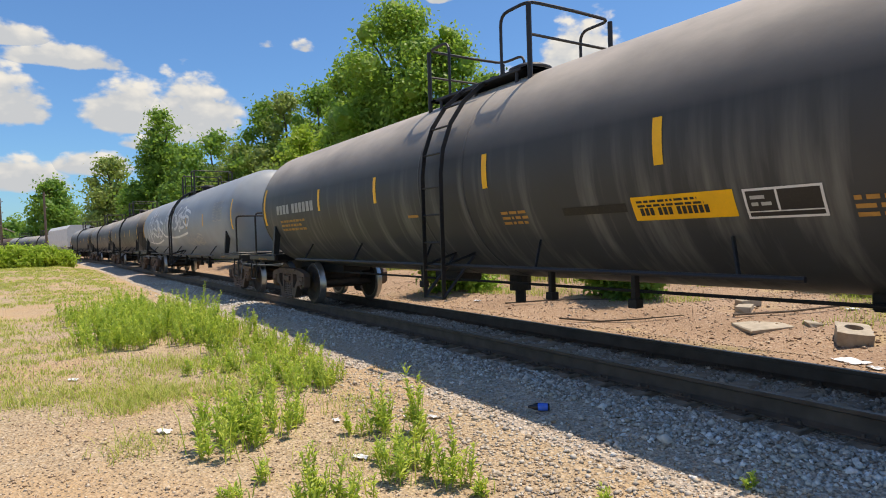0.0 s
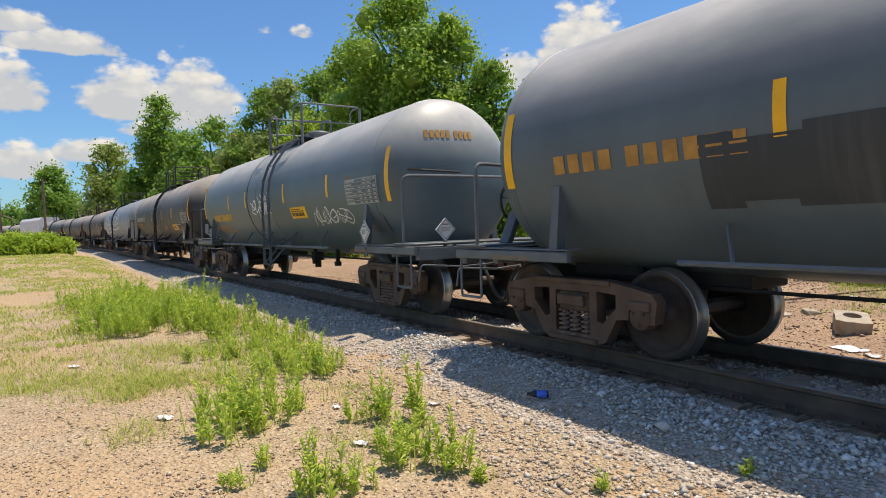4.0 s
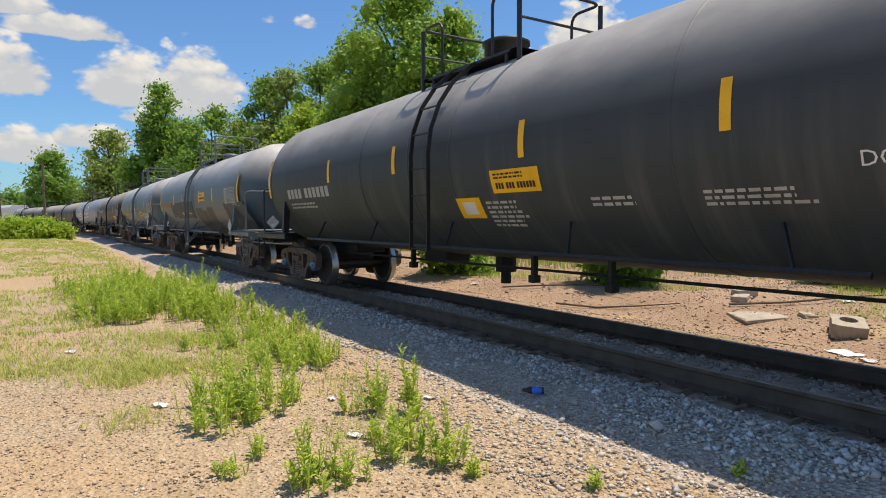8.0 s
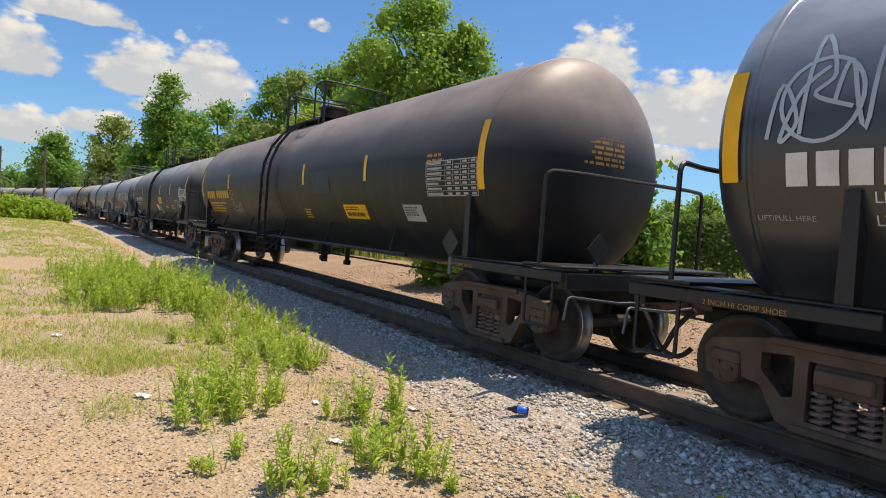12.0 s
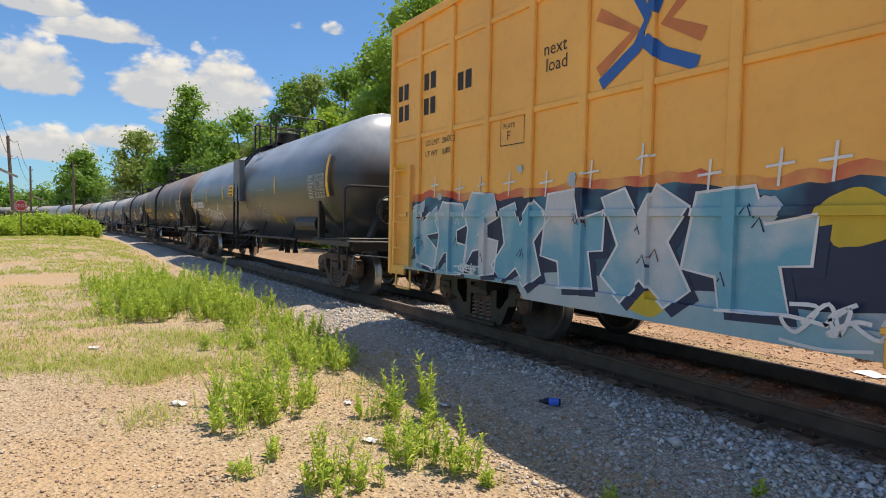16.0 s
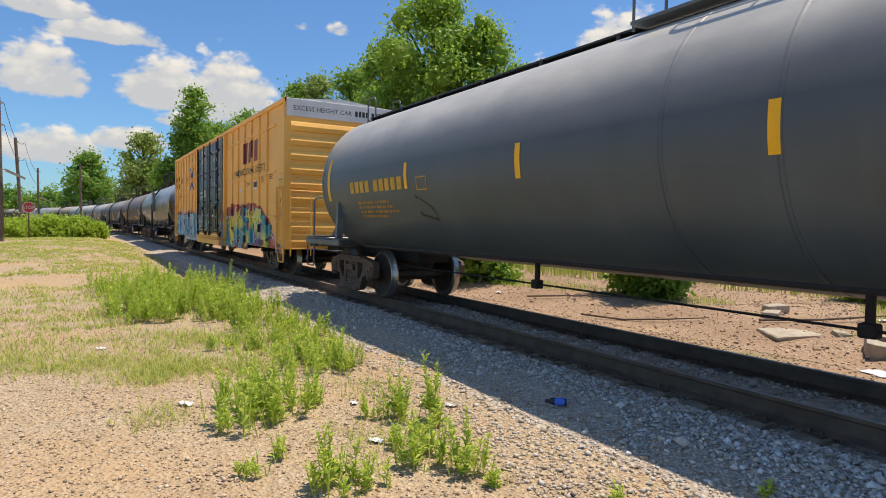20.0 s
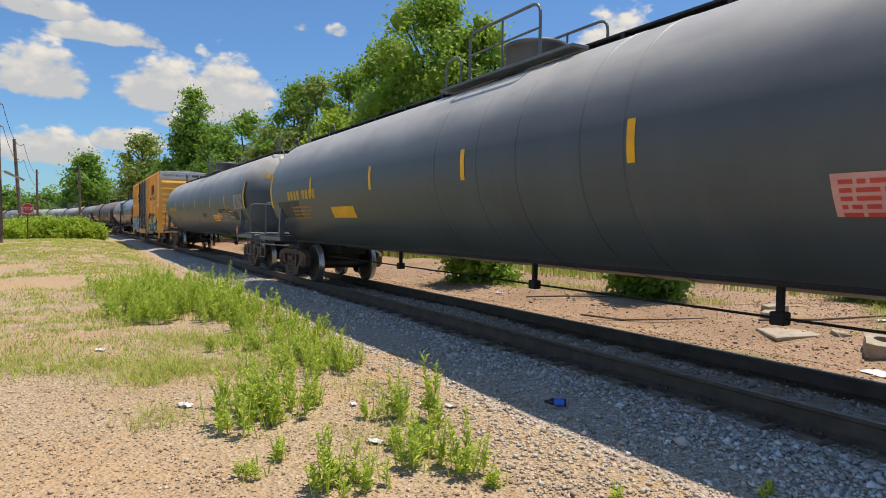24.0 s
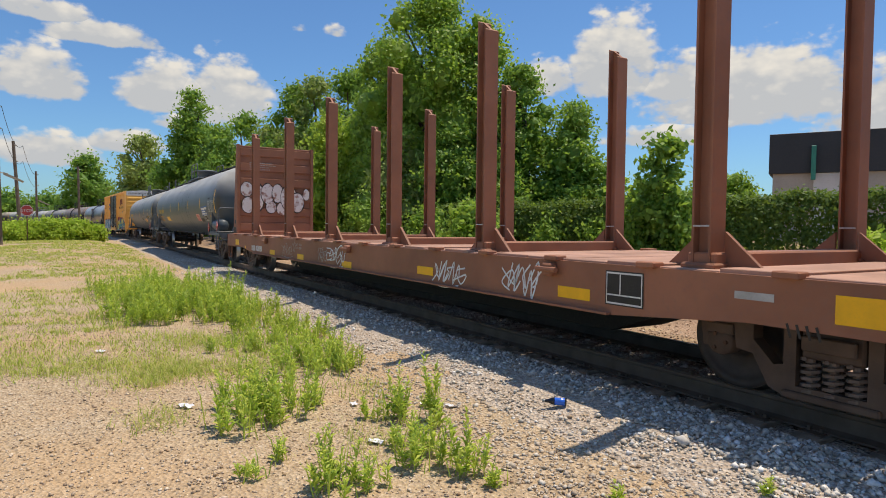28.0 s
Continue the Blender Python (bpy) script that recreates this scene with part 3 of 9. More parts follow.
def side_frame(bm):
    """Cast side frame with its two windows, spring nest opening and pedestal jaws."""
    for s in (-1,):
        x0, x1 = s * (GAUGE / 2 + 0.20), s * (GAUGE / 2 + 0.34)
        h = WB / 2
        outer = [(-h - 0.20, 0.62), (-h - 0.14, 0.70), (-h + 0.1, 0.745), (-0.45, 0.80), (0.45, 0.80), (h - 0.1, 0.745), (h + 0.14, 0.70), (h + 0.20, 0.62), (h + 0.17, 0.40),
                 (h + 0.07, 0.40), (h + 0.1, 0.58), (h - 0.13, 0.58), (h - 0.15, 0.42), (h - 0.30, 0.40), (0.48, 0.15), (0.35, 0.10), (-0.35, 0.10), (-0.48, 0.15),
                 (-h + 0.30, 0.40), (-h + 0.15, 0.42), (-h + 0.13, 0.58), (-h - 0.1, 0.58), (-h - 0.07, 0.40), (-h - 0.17, 0.40)]
        holes = [[(-0.62, 0.66), (-0.36, 0.68), (-0.36, 0.36), (-0.44, 0.34), (-0.62, 0.52)], [(0.62, 0.66), (0.36, 0.68), (0.36, 0.36), (0.44, 0.34), (0.62, 0.52)],
                 [(-0.26, 0.66), (0.26, 0.66), (0.26, 0.20), (-0.26, 0.20)]]
        loops = []
        edges = []
        for lp in [outer] + holes:
            vs = [bm.verts.new((x1, y, z)) for y, z in lp]
            loops.append(vs)
            edges += [bm.edges.new((vs[i], vs[(i + 1) % len(vs)])) for i in range(len(vs))]
        res = bmesh.ops.triangle_fill(bm, use_beauty=True, use_dissolve=False, edges=edges)
        fs = [g for g in res["geom"] if isinstance(g, bmesh.types.BMFace)]
        ext = bmesh.ops.extrude_face_region(bm, geom=fs)
        for v in [g for g in ext["geom"] if isinstance(g, bmesh.types.BMVert)]:
            v.co.x = x0
        # ribs and lugs
        box(bm, min(x0, x1 + s * 0.03), max(x0, x1 + s * 0.03), -0.55, 0.55, 0.74, 0.80, 0.01)
        box(bm, min(x0, x1 + s * 0.04), max(x0, x1 + s * 0.04), -0.36, 0.36, 0.10, 0.16, 0.012)
        box(bm, min(x1, x1 + s * 0.05), max(x1, x1 + s * 0.05), -0.20, 0.20, 0.50, 0.62, 0.012)
        for e in (-h, h):
            box(bm, min(x0, x1 + s * 0.03), max(x0, x1 + s * 0.03), e - 0.13, e + 0.13, 0.52, 0.62, 0.012)
    bmesh.ops.recalc_face_normals(bm, faces=bm.faces)
    return [M["truck"]]


def coil_spring(bm):
    pts = [(0.055 * math.cos(a), 0.066 * math.sin(a), 0.15 + 0.28 * i / 38) for i, a in enumerate([k * math.pi / 3.5 for k in range(39)])]
    tube(bm, pts, 0.019, 5)
    cyl(bm, (0, 0, 0.15), (0, 0, 0.43), 0.036, 8)
    return [M["spring"]]


def bolster(bm):
    box(bm, -GAUGE / 2 - 0.32, GAUGE / 2 + 0.32, -0.23, 0.23, 0.43, 0.655, 0.02)
    box(bm, -0.3, 0.3, -0.25, 0.25, 0.6, 0.78, 0.03)
    for e in (-WB / 2, WB / 2):
        box(bm, -0.75, 0.75, e * 0.56 - 0.05, e * 0.56 + 0.05, 0.30, 0.42, 0.01)
    return [M["truck"]]


WHEELSETS = []      # (wheelset, start angle): turned in motions()


def truck(car, y, cap="rust", frame_mat=None, turning=True):
    tr = new("truck")
    tr.parent = car
    tr.matrix_basis = pose(0, y, 0)
    for turn in (0, 180):
        sf = hang("side_frame", shared("side_frame", side_frame), tr, pose(0, 0, 0, 0, 0, turn), "cast steel side frame")
        if frame_mat:
            sf.material_slots[0].link = "OBJECT"
            sf.material_slots[0].material = frame_mat
    for sx in (-1, 1):
        for dy in (-0.17, 0.0, 0.17):
            hang("coil_spring", shared("coil_spring", coil_spring), tr, pose(sx * (GAUGE / 2 + 0.28), dy, 0))
    hang("bolster", shared("bolster", bolster), tr)
    for e in (-1, 1):
        ws = hang("wheelset", shared("wheelset_" + cap, lambda bm: make_wheelset_with(bm, cap)), tr, pose(0, e * WB / 2, WR))
        if turning:
            WHEELSETS.append((ws, e * WB / 2, random.uniform(0, 360)))
    return tr


def make_wheelset_with(bm, cap):
    mats = make_wheelset(bm)
    before = set(bm.faces)
    more = cap_maker(M["truck_grey"] if cap == "grey" else M["blue_cap"] if cap == "blue" else M["truck"])(bm)
    for f in set(bm.faces) - before:
        f.material_index += 2
    return mats + more


def coupler(car, y, s):
    cp = new("coupler")
    cp.parent = car
    cp["label"] = "rusty knuckle coupler"
    span = lambda a, b: (min(y + s * a, y + s * b), max(y + s * a, y + s * b))
    bm = bmesh.new()
    box(bm, -0.10, 0.10, *span(-0.55, -0.1), 0.78, 0.96, 0.02)
    part("shank", bm, M["rust"], cp)
    bm = bmesh.new()
    box(bm, -0.19, 0.17, *span(-0.16, 0.05), 0.72, 1.02, 0.05)
    box(bm, -0.22, -0.12, *span(-0.05, 0.17), 0.76, 0.98, 0.04)
    part("coupler_head", bm, M["rust"], cp)
    bm = bmesh.new()
    box(bm, 0.03, 0.15, *span(0.0, 0.22), 0.74, 1.0, 0.04)
    cyl(bm, (0.09, y + s * 0.06, 0.70), (0.09, y + s * 0.06, 1.05), 0.03, 8)
    part("knuckle", bm, M["rust"], cp)
    bm = bmesh.new()
    tube(bm, rounded3([(-0.30, y - s * 0.35, 0.82), (-0.33, y - s * 0.18, 0.62), (-0.30, y - s * 0.02, 0.36), (-0.22, y + s * 0.14, 0.30), (-0.15, y + s * 0.24, 0.40)]), 0.028, 7)
    part("air_hose", bm, M["black"], car, "sagging rubber air hose")


def rounded3(pts, per=4):
    """A flowing line through points in space."""
    p, out = [Vector(q) for q in pts], []
    for i in range(len(p) - 1):
        a, b, c, d = p[max(i - 1, 0)], p[i], p[i + 1], p[min(i + 2, len(p) - 1)]
        out += [0.5 * (2 * b + (c - a) * t + (2 * a - 5 * b + 4 * c - d) * t * t + (3 * b - a - 3 * c + d) * t ** 3) for t in [k / per for k in range(per)]]
    return out + [p[-1]]


def on_shell(R, zc, u, v, lift=0.006, side=-1):
    """Point on the tank's flank: u along the car, v up along the skin from mid height."""
    a = v / R
    return Vector((side * (R + lift) * math.cos(a), u, zc + (R + lift) * math.sin(a)))


def decal(name, polys, mat, car, place, label="", thick=0.0):
    """Flat paint laid on a surface: polys of (u, v), cut fine enough to follow it."""
    bm = bmesh.new()
    step = 0.0005 if name.startswith(("spray", "tag")) else 0.0
    for i, poly in enumerate(polys):
        vs = [bm.verts.new((u, v, step * (i % 7))) for u, v in poly]
        try:
            bm.faces.new(vs)
        except ValueError:
            pass
    for v in bm.verts:
        z = v.co.z
        v.co = place(v.co.x, v.co.y)
        v.co.x -= z
    if name in ("reflector_strip", "mark_bars", "sticker", "yellow_sign", "notice", "painted_patch"):
        bmesh.ops.remove_doubles(bm, verts=bm.verts, dist=0.0005)
    return part(name, bm, mat, car, label)


def rect(u0, u1, v0, v1, n=0):
    n = n or max(1, int(abs(v1 - v0) / 0.12) + 1)
    return [[(u0, v0 + (v1 - v0) * i / n), (u1, v0 + (v1 - v0) * i / n), (u1, v0 + (v1 - v0) * (i + 1) / n), (u0, v0 + (v1 - v0) * (i + 1) / n)] for i in range(n)]


def stroke(pts, w):
    """A brush line as a strip of quads, mitred at its bends."""
    n = len(pts)
    closed = n > 2 and math.dist(pts[0], pts[-1]) < 1e-6
    sides = []
    for i in range(n):
        a = pts[i - 1] if i else (pts[-2] if closed else pts[0])
        b = pts[i + 1] if i < n - 1 else (pts[1] if closed else pts[-1])
        dx, dy = b[0] - a[0], b[1] - a[1]
        l = math.hypot(dx, dy) or 1.0
        nx, ny = -dy / l * w / 2, dx / l * w / 2
        sides.append(((pts[i][0] + nx, pts[i][1] + ny), (pts[i][0] - nx, pts[i][1] - ny)))
    return [[a[0], a[1], b[1], b[0]] for a, b in zip(sides, sides[1:])]


def wavy(fn, a, b, n=16):
    return [fn(a + (b - a) * i / n) for i in range(n + 1)]


GLYPHS = {}


def lettering(text, size, bold=0.0):
    """Built-in font as flat faces: list of triangles (u, v), its width."""
    key = (text, size, bold)
    if key not in GLYPHS:
        cu = bpy.data.curves.new("t", "FONT")
        cu.body, cu.size, cu.offset, cu.resolution_u = text, size * 1.38, bold, 2
        ob = bpy.data.objects.new("t", cu)
        me = ob.to_mesh()
        me.calc_loop_triangles()
        vs = [(v.co.x, v.co.y) for v in me.vertices]
        tris = [tuple(t.vertices) for t in me.loop_triangles]
        polys = [[vs[i] for i in t] for t in tris]
        w = max((p[0] for p in vs), default=0)
        ob.to_mesh_clear()
        bpy.data.objects.remove(ob)
        bpy.data.curves.remove(cu)
        GLYPHS[key] = polys, w
    return GLYPHS[key]


def text_at(polys, u, v, width, flip=1):
    """Moves lettering; flip -1 so that it reads rightly from the lot (where u runs to the left)."""
    return [[(u + flip * x, v + y) for x, y in p] for p in polys]


def char_bars(n, size, gaps=()):
    """A mark that is not to be read: one bar for each character."""
    out, x = [], 0.0
    for i in range(n):
        if i in gaps:
            x += size * 0.45
        out += rect(x, x + size * 0.52, 0, size)
        x += size * 0.72
    return out, x


def lines_of_bars(rng, w, rows, h, gap, fill=0.8):
    out = []
    for r in range(rows):
        x, y = 0.0, -r * (h + gap)
        end = w * rng.uniform(0.7, 1.0)
        while x < end:
            l = rng.uniform(0.5, 2.2) * h * 2
            out += rect(x, min(end, x + l), y - h, y, 1)
            x += l + h * 0.8
    return out


def stencil(car, place, u, v, text, size, mat, name="stencil", label="", bold=0.0):
    polys, w = lettering(text, size, bold)
    return decal(name, text_at(polys, u, v, w, -1), mat, car, place, label or "")


def bars(car, place, u, v, n, size, mat, gaps=(), name="mark_bars", label="", wide=1.0):
    polys, w = char_bars(n, size, gaps)
    return decal(name, [[(u - x * wide, v + y) for x, y in p] for p in polys], mat, car, place, label)


def small_print(car, place, u, v, w, rows, h, mat, seed=1, gap=None, name="small_print"):
    rng = random.Random(seed)
    polys = lines_of_bars(rng, w, rows, h, gap or h * 0.9)
    return decal(name, [[(u - x, v + y) for x, y in p] for p in polys], mat, car, place)


def data_panel(car, place, u, v, w, h, mat, seed=1):
    """The stencilled test-date table."""
    rng = random.Random(seed)
    t = 0.014
    polys = rect(u, u - w, v, v + t, 1) + rect(u, u - w, v + h - t, v + h, 1) + rect(u, u - t, v, v + h) + rect(u - w + t, u - w, v, v + h)
    rows = 7
    for r in range(1, rows):
        z = v + h * r / rows
        polys += rect(u, u - w, z, z + 0.007, 1)
    for c in (0.40, 0.55, 0.70, 0.85):
        if c < 0.5 or True:
            polys += rect(u - w * c, u - w * c - 0.008, v + h * 0.28, v + h)
    for r in range(rows):
        z = v + h * r / rows + h / rows * 0.28
        polys += rect(u - 0.03, u - 0.03 - w * rng.uniform(0.2, 0.34), z, z + h / rows * 0.42, 1)
        for c in (0.42, 0.57, 0.72, 0.87):
            if rng.random() < 0.85:
                polys += rect(u - w * c - 0.02, u - w * c - w * 0.10, z, z + h / rows * 0.42, 1)
    return decal("data_panel", polys, mat, car, place, "stencilled test-date table")


def stripe(car, place, u, v0, v1, w=0.10):
    return decal("reflector_strip", rect(u + w / 2, u - w / 2, v0, v1), M["yellow"], car, place, "yellow reflective strip")


def phone_sign(car, place, u, v, w=0.75, h=0.28):
    ob = decal("emergency_sign", rect(u, u - w, v, v + h), M["yellow"], car, place, "yellow notice with black print")
    lift = lambda a, b: place(a, b) + (place(a, b) - place(a, b) * 1) + Vector((-0.004, 0, 0))
    small_print(car, lift, u - 0.06, v + h - 0.04, w * 0.8, 2, 0.022, M["ink"], 3)
    bars(car, lift, u - 0.08, v + 0.05, 12, 0.075, M["ink"], (3, 6))
    return ob


def placard(car, x, y, z, code, red=False, s=0.25, yaw=0.0):
    """Diamond hazard placard on a short bracket."""
    pl = new("placard")
    pl.parent = car
    pl.matrix_basis = pose(x, y, z, 0, 0, yaw)
    pl["label"] = "red diamond hazard placard" if red else "white diamond hazard placard" if code else "empty dark diamond placard holder"
    bm = bmesh.new()
    k = s * 1.414 / 1.0
    vs = [(0, -k * 0.5, 0), (0, 0, k * 0.5), (0, k * 0.5, 0), (0, 0, -k * 0.5)]
    a = [bm.verts.new((-0.012, p[1], p[2])) for p in vs]
    b = [bm.verts.new((0.004, p[1], p[2])) for p in vs]
    bm.faces.new(a)
    bm.faces.new(b[::-1])
    for i in range(4):
        bm.faces.new((a[i], b[i], b[(i + 1) % 4], a[(i + 1) % 4]))
    bmesh.ops.recalc_face_normals(bm, faces=bm.faces)
    part("board", bm, M["red"] if red else M["white"] if code else M["black"], pl)
    bm = bmesh.new()
    box(bm, 0.0, 0.03, -0.03, 0.03, -k * 0.5 - 0.22, 0.0, 0.004)
    part("bracket", bm, M["grey_steel"], pl)
    if not code:
        return pl
    flat = lambda u, v: Vector((-0.016, u, v))
    polys, w = lettering(code, s * 0.26)
    ink = M["white"] if red else M["ink"]
    decal("code", text_at(polys, w / 2, -s * 0.12, w, -1), ink, pl, flat)
    ring = [(-k * 0.43, 0), (0, k * 0.43), (k * 0.43, 0), (0, -k * 0.43), (-k * 0.43, 0)]
    decal("border", stroke(ring, 0.012), ink, pl, flat)
    if not red:
        decal("mark", rect(0.05, -0.05, s * 0.28, s * 0.34, 1), M["ink"], pl, flat)
    return pl


def tank_shell(bm, R, zc, half, fore, head=0.70, seg=64):
    prof = []
    for i in range(9):
        a = math.pi / 2 * i / 8
        prof.append((max(0.001, R * math.sin(a)), -half + head * (1 - math.cos(a))))
    prof += [(R, -half + head + (half + fore - 2 * head) * i / 12) for i in range(1, 12)]
    for i in range(9):
        a = math.pi / 2 * (1 - i / 8)
        prof.append((max(0.001, R * math.sin(a)), fore - head * (1 - math.cos(a))))
    lathe(bm, prof, seg, "y", (0, 0, zc))
    bmesh.ops.recalc_face_normals(bm, faces=bm.faces)


def band(R, zc, y, w=0.05, t=0.012):
    bm = bmesh.new()
    lathe(bm, [(R - 0.01, y - w / 2), (R + t, y - w / 2), (R + t, y + w / 2), (R - 0.01, y + w / 2)], 56, "y", (0, 0, zc))
    bmesh.ops.recalc_face_normals(bm, faces=bm.faces)
    return bm


def end_deck(car, half_axle, s, R, zc, tank_half, steel, brake, top=2.18):
    """Stub sill, end platform, railing, steps and cut lever at one end; s = +1 at the leading end."""
    ye = s * (half_axle + 0.74)
    yi = s * (half_axle - WB - 0.75)
    lo, hi = min(ye, yi), max(ye, yi)
    bm = bmesh.new()
    box(bm, -0.34, 0.34, lo + 0.03, hi - 0.03, 0.72, 1.02, 0.02)
    box(bm, -0.5, 0.5, s * (half_axle - WB / 2) - 0.5, s * (half_axle - WB / 2) + 0.5, 0.78, zc - R * 0.72, 0.03)
    part("stub_sill", bm, M["dark"], car)
    for sx in (-1, 1):
        bm = bmesh.new()
        ys = s * (half_axle - WB / 2 - 0.35)
        box(bm, min(sx * 1.38, sx * 1.46), max(sx * 1.38, sx * 1.46), min(ye, ys), max(ye, ys), 1.00, 1.11, 0.01)
        sill = part("side_sill", bm, steel, car)
        if sx < 0:
            edge = lambda u, v: Vector((-1.463, u, v))
            stencil(sill, edge, ye - s * 0.75 if s > 0 else ye + 2.2, 1.01, "2 INCH HI COMP SHOES", 0.045, M["orange_text"])
        bm = bmesh.new()
        box(bm, min(sx * 1.2, sx * 1.44), max(sx * 1.2, sx * 1.44), min(ye, ys), max(ye, ys), 1.122, 1.14, 0.004)
        part("running_board", bm, steel, car)
    bm = bmesh.new()
    box(bm, -1.374, 1.374, min(ye, ye - s * 0.12), max(ye, ye - s * 0.12), 0.92, 1.105, 0.012)
    part("end_sill", bm, steel, car)
    bm = bmesh.new()
    box(bm, -1.46, 1.46, min(ye, ye - s * 0.62), max(ye, ye - s * 0.62), 1.142, 1.17, 0.008)
    part("end_platform", bm, steel, car, "steel end platform")
    for sx in (-1, 1):
        bm = bmesh.new()
        box(bm, min(sx * 0.3, sx * 1.4), max(sx * 0.3, sx * 1.4), min(ye - s * 0.7, ye - s * 0.8), max(ye - s * 0.7, ye - s * 0.8), 0.95, 1.1, 0.01)
        part("cross_bearer", bm, steel, car)
    # saddle brackets under the shell
    for sx in (-1, 1):
        yy = s * (half_axle - WB / 2 - 0.1)
        bm = bmesh.new()
        zt = zc - R * 0.30
        xt = math.sqrt(max(0.01, R * R - (zt - zc) ** 2))
        vs = [bm.verts.new(p) for p in ((sx * 1.42, yy - 0.06, 1.1), (sx * 1.42, yy + 0.06, 1.1), (sx * (xt + 0.02), yy + 0.05, zt), (sx * (xt + 0.02), yy - 0.05, zt),
                                        (sx * 1.30, yy - 0.06, 1.1), (sx * 1.30, yy + 0.06, 1.1), (sx * (xt - 0.12), yy + 0.05, zt - 0.05), (sx * (xt - 0.12), yy - 0.05, zt - 0.05))]
        for f in ((0, 1, 2, 3), (5, 4, 7, 6), (1, 5, 6, 2), (4, 0, 3, 7), (3, 2, 6, 7), (0, 4, 5, 1)):
            bm.faces.new([vs[k] for k in f])
        bmesh.ops.recalc_face_normals(bm, faces=bm.faces)
        part("saddle_bracket", bm, steel, car)
    # railing
    bm = bmesh.new()
    y1, y2 = ye - s * 0.30, ye - s * 0.40
    tube(bm, arc([(-1.40, y2, 1.14), (-1.40, y2, top), (-0.95, y1, top), (0.95, y1, top), (1.40, y2, top), (1.40, y2, 1.14)], 0.12), 0.024, 8)
    part("handrail", bm, steel, car, "bent pipe end railing")
    # corner steps
    for sx in (-1, 1):
        bm = bmesh.new()
        yy = ye - s * 0.32
        tube(bm, arc([(sx * 1.45, yy - 0.21, 1.0), (sx * 1.45, yy - 0.21, 0.52), (sx * 1.45, yy + 0.21, 0.52), (sx * 1.45, yy + 0.21, 1.0)], 0.05), 0.018, 6)
        part("step", bm, steel, car, "stirrup step")
    bm = bmesh.new()
    tube(bm, arc([(-1.42, ye + s * 0.05, 0.62), (-1.38, ye + s * 0.05, 0.86), (-0.7, ye + s * 0.12, 0.80), (-0.2, ye + s * 0.2, 0.82)], 0.06), 0.014, 5)
    part("cut_lever", bm, M["grey_steel"], car)
    if brake:
        bx = -0.55
        wheel = new("brake_wheel")
        wheel.parent = car
        wheel["label"] = "spoked hand-brake wheel"
        bm = bmesh.new()
        tube(bm, [(bx + 0.27 * math.cos(a), ye - s * 0.16, 1.72 + 0.27 * math.sin(a)) for a in [k * math.pi / 12 for k in range(25)]], 0.02, 7)
        part("rim", bm, M["black"], wheel)
        for k in range(5):
            a = k * math.pi * 0.4 + 0.4
            bm = bmesh.new()
            tube(bm, [(bx, ye - s * 0.20, 1.72), (bx + 0.27 * math.cos(a), ye - s * 0.16, 1.72 + 0.27 * math.sin(a))], 0.013, 5)
            part("spoke", bm, M["black"], wheel)
        bm = bmesh.new()
        cyl(bm, (bx, ye - s * 0.14, 1.72), (bx, ye - s * 0.30, 1.72), 0.055, 10)
        part("hub", bm, M["black"], wheel)
        bm = bmesh.new()
        lo, hi = min(ye - s * 0.24, ye - s * 0.42), max(ye - s * 0.24, ye - s * 0.42)
        box(bm, bx - 0.16, bx + 0.16, lo, hi, 1.48, 1.96, 0.04)
        part("gear_case", bm, steel, car, "hand-brake gear case")
        for dx in (-0.2, 0.2):          # splayed stand under the gear case
            bm = bmesh.new()
            box(bm, -0.05, 0.05, lo, hi, 0, 0.42, 0.012)
            for v in bm.verts:
                v.co = Vector((v.co.x + bx + dx * (1.7 - v.co.z / 0.42), v.co.y, 1.17 + v.co.z))
            part("brake_stand", bm, steel, car)
        yv = ye - s * 0.42
        bm = bmesh.new()
        cyl(bm, (0.35, yv, 1.36), (0.95, yv, 1.36), 0.14, 12)
        part("brake_cylinder", bm, M["black"], car, "air-brake cylinder on the platform")
        bm = bmesh.new()
        box(bm, 0.05, 0.30, yv - 0.13, yv + 0.13, 1.172, 1.46, 0.03)
        cyl(bm, (0.17, yv, 1.45), (0.17, yv, 1.60), 0.08, 10)
        part("brake_valve", bm, M["black"], car, "air-brake control valve")
        bm = bmesh.new()
        tube(bm, arc([(0.3, yv, 1.3), (0.5, yv - s * 0.15, 1.52), (0.9, yv, 1.55), (1.0, yv, 1.2)], 0.08), 0.018, 6)
        part("brake_pipe", bm, steel, car)
    coupler(car, s * (half_axle + 1.18), s)


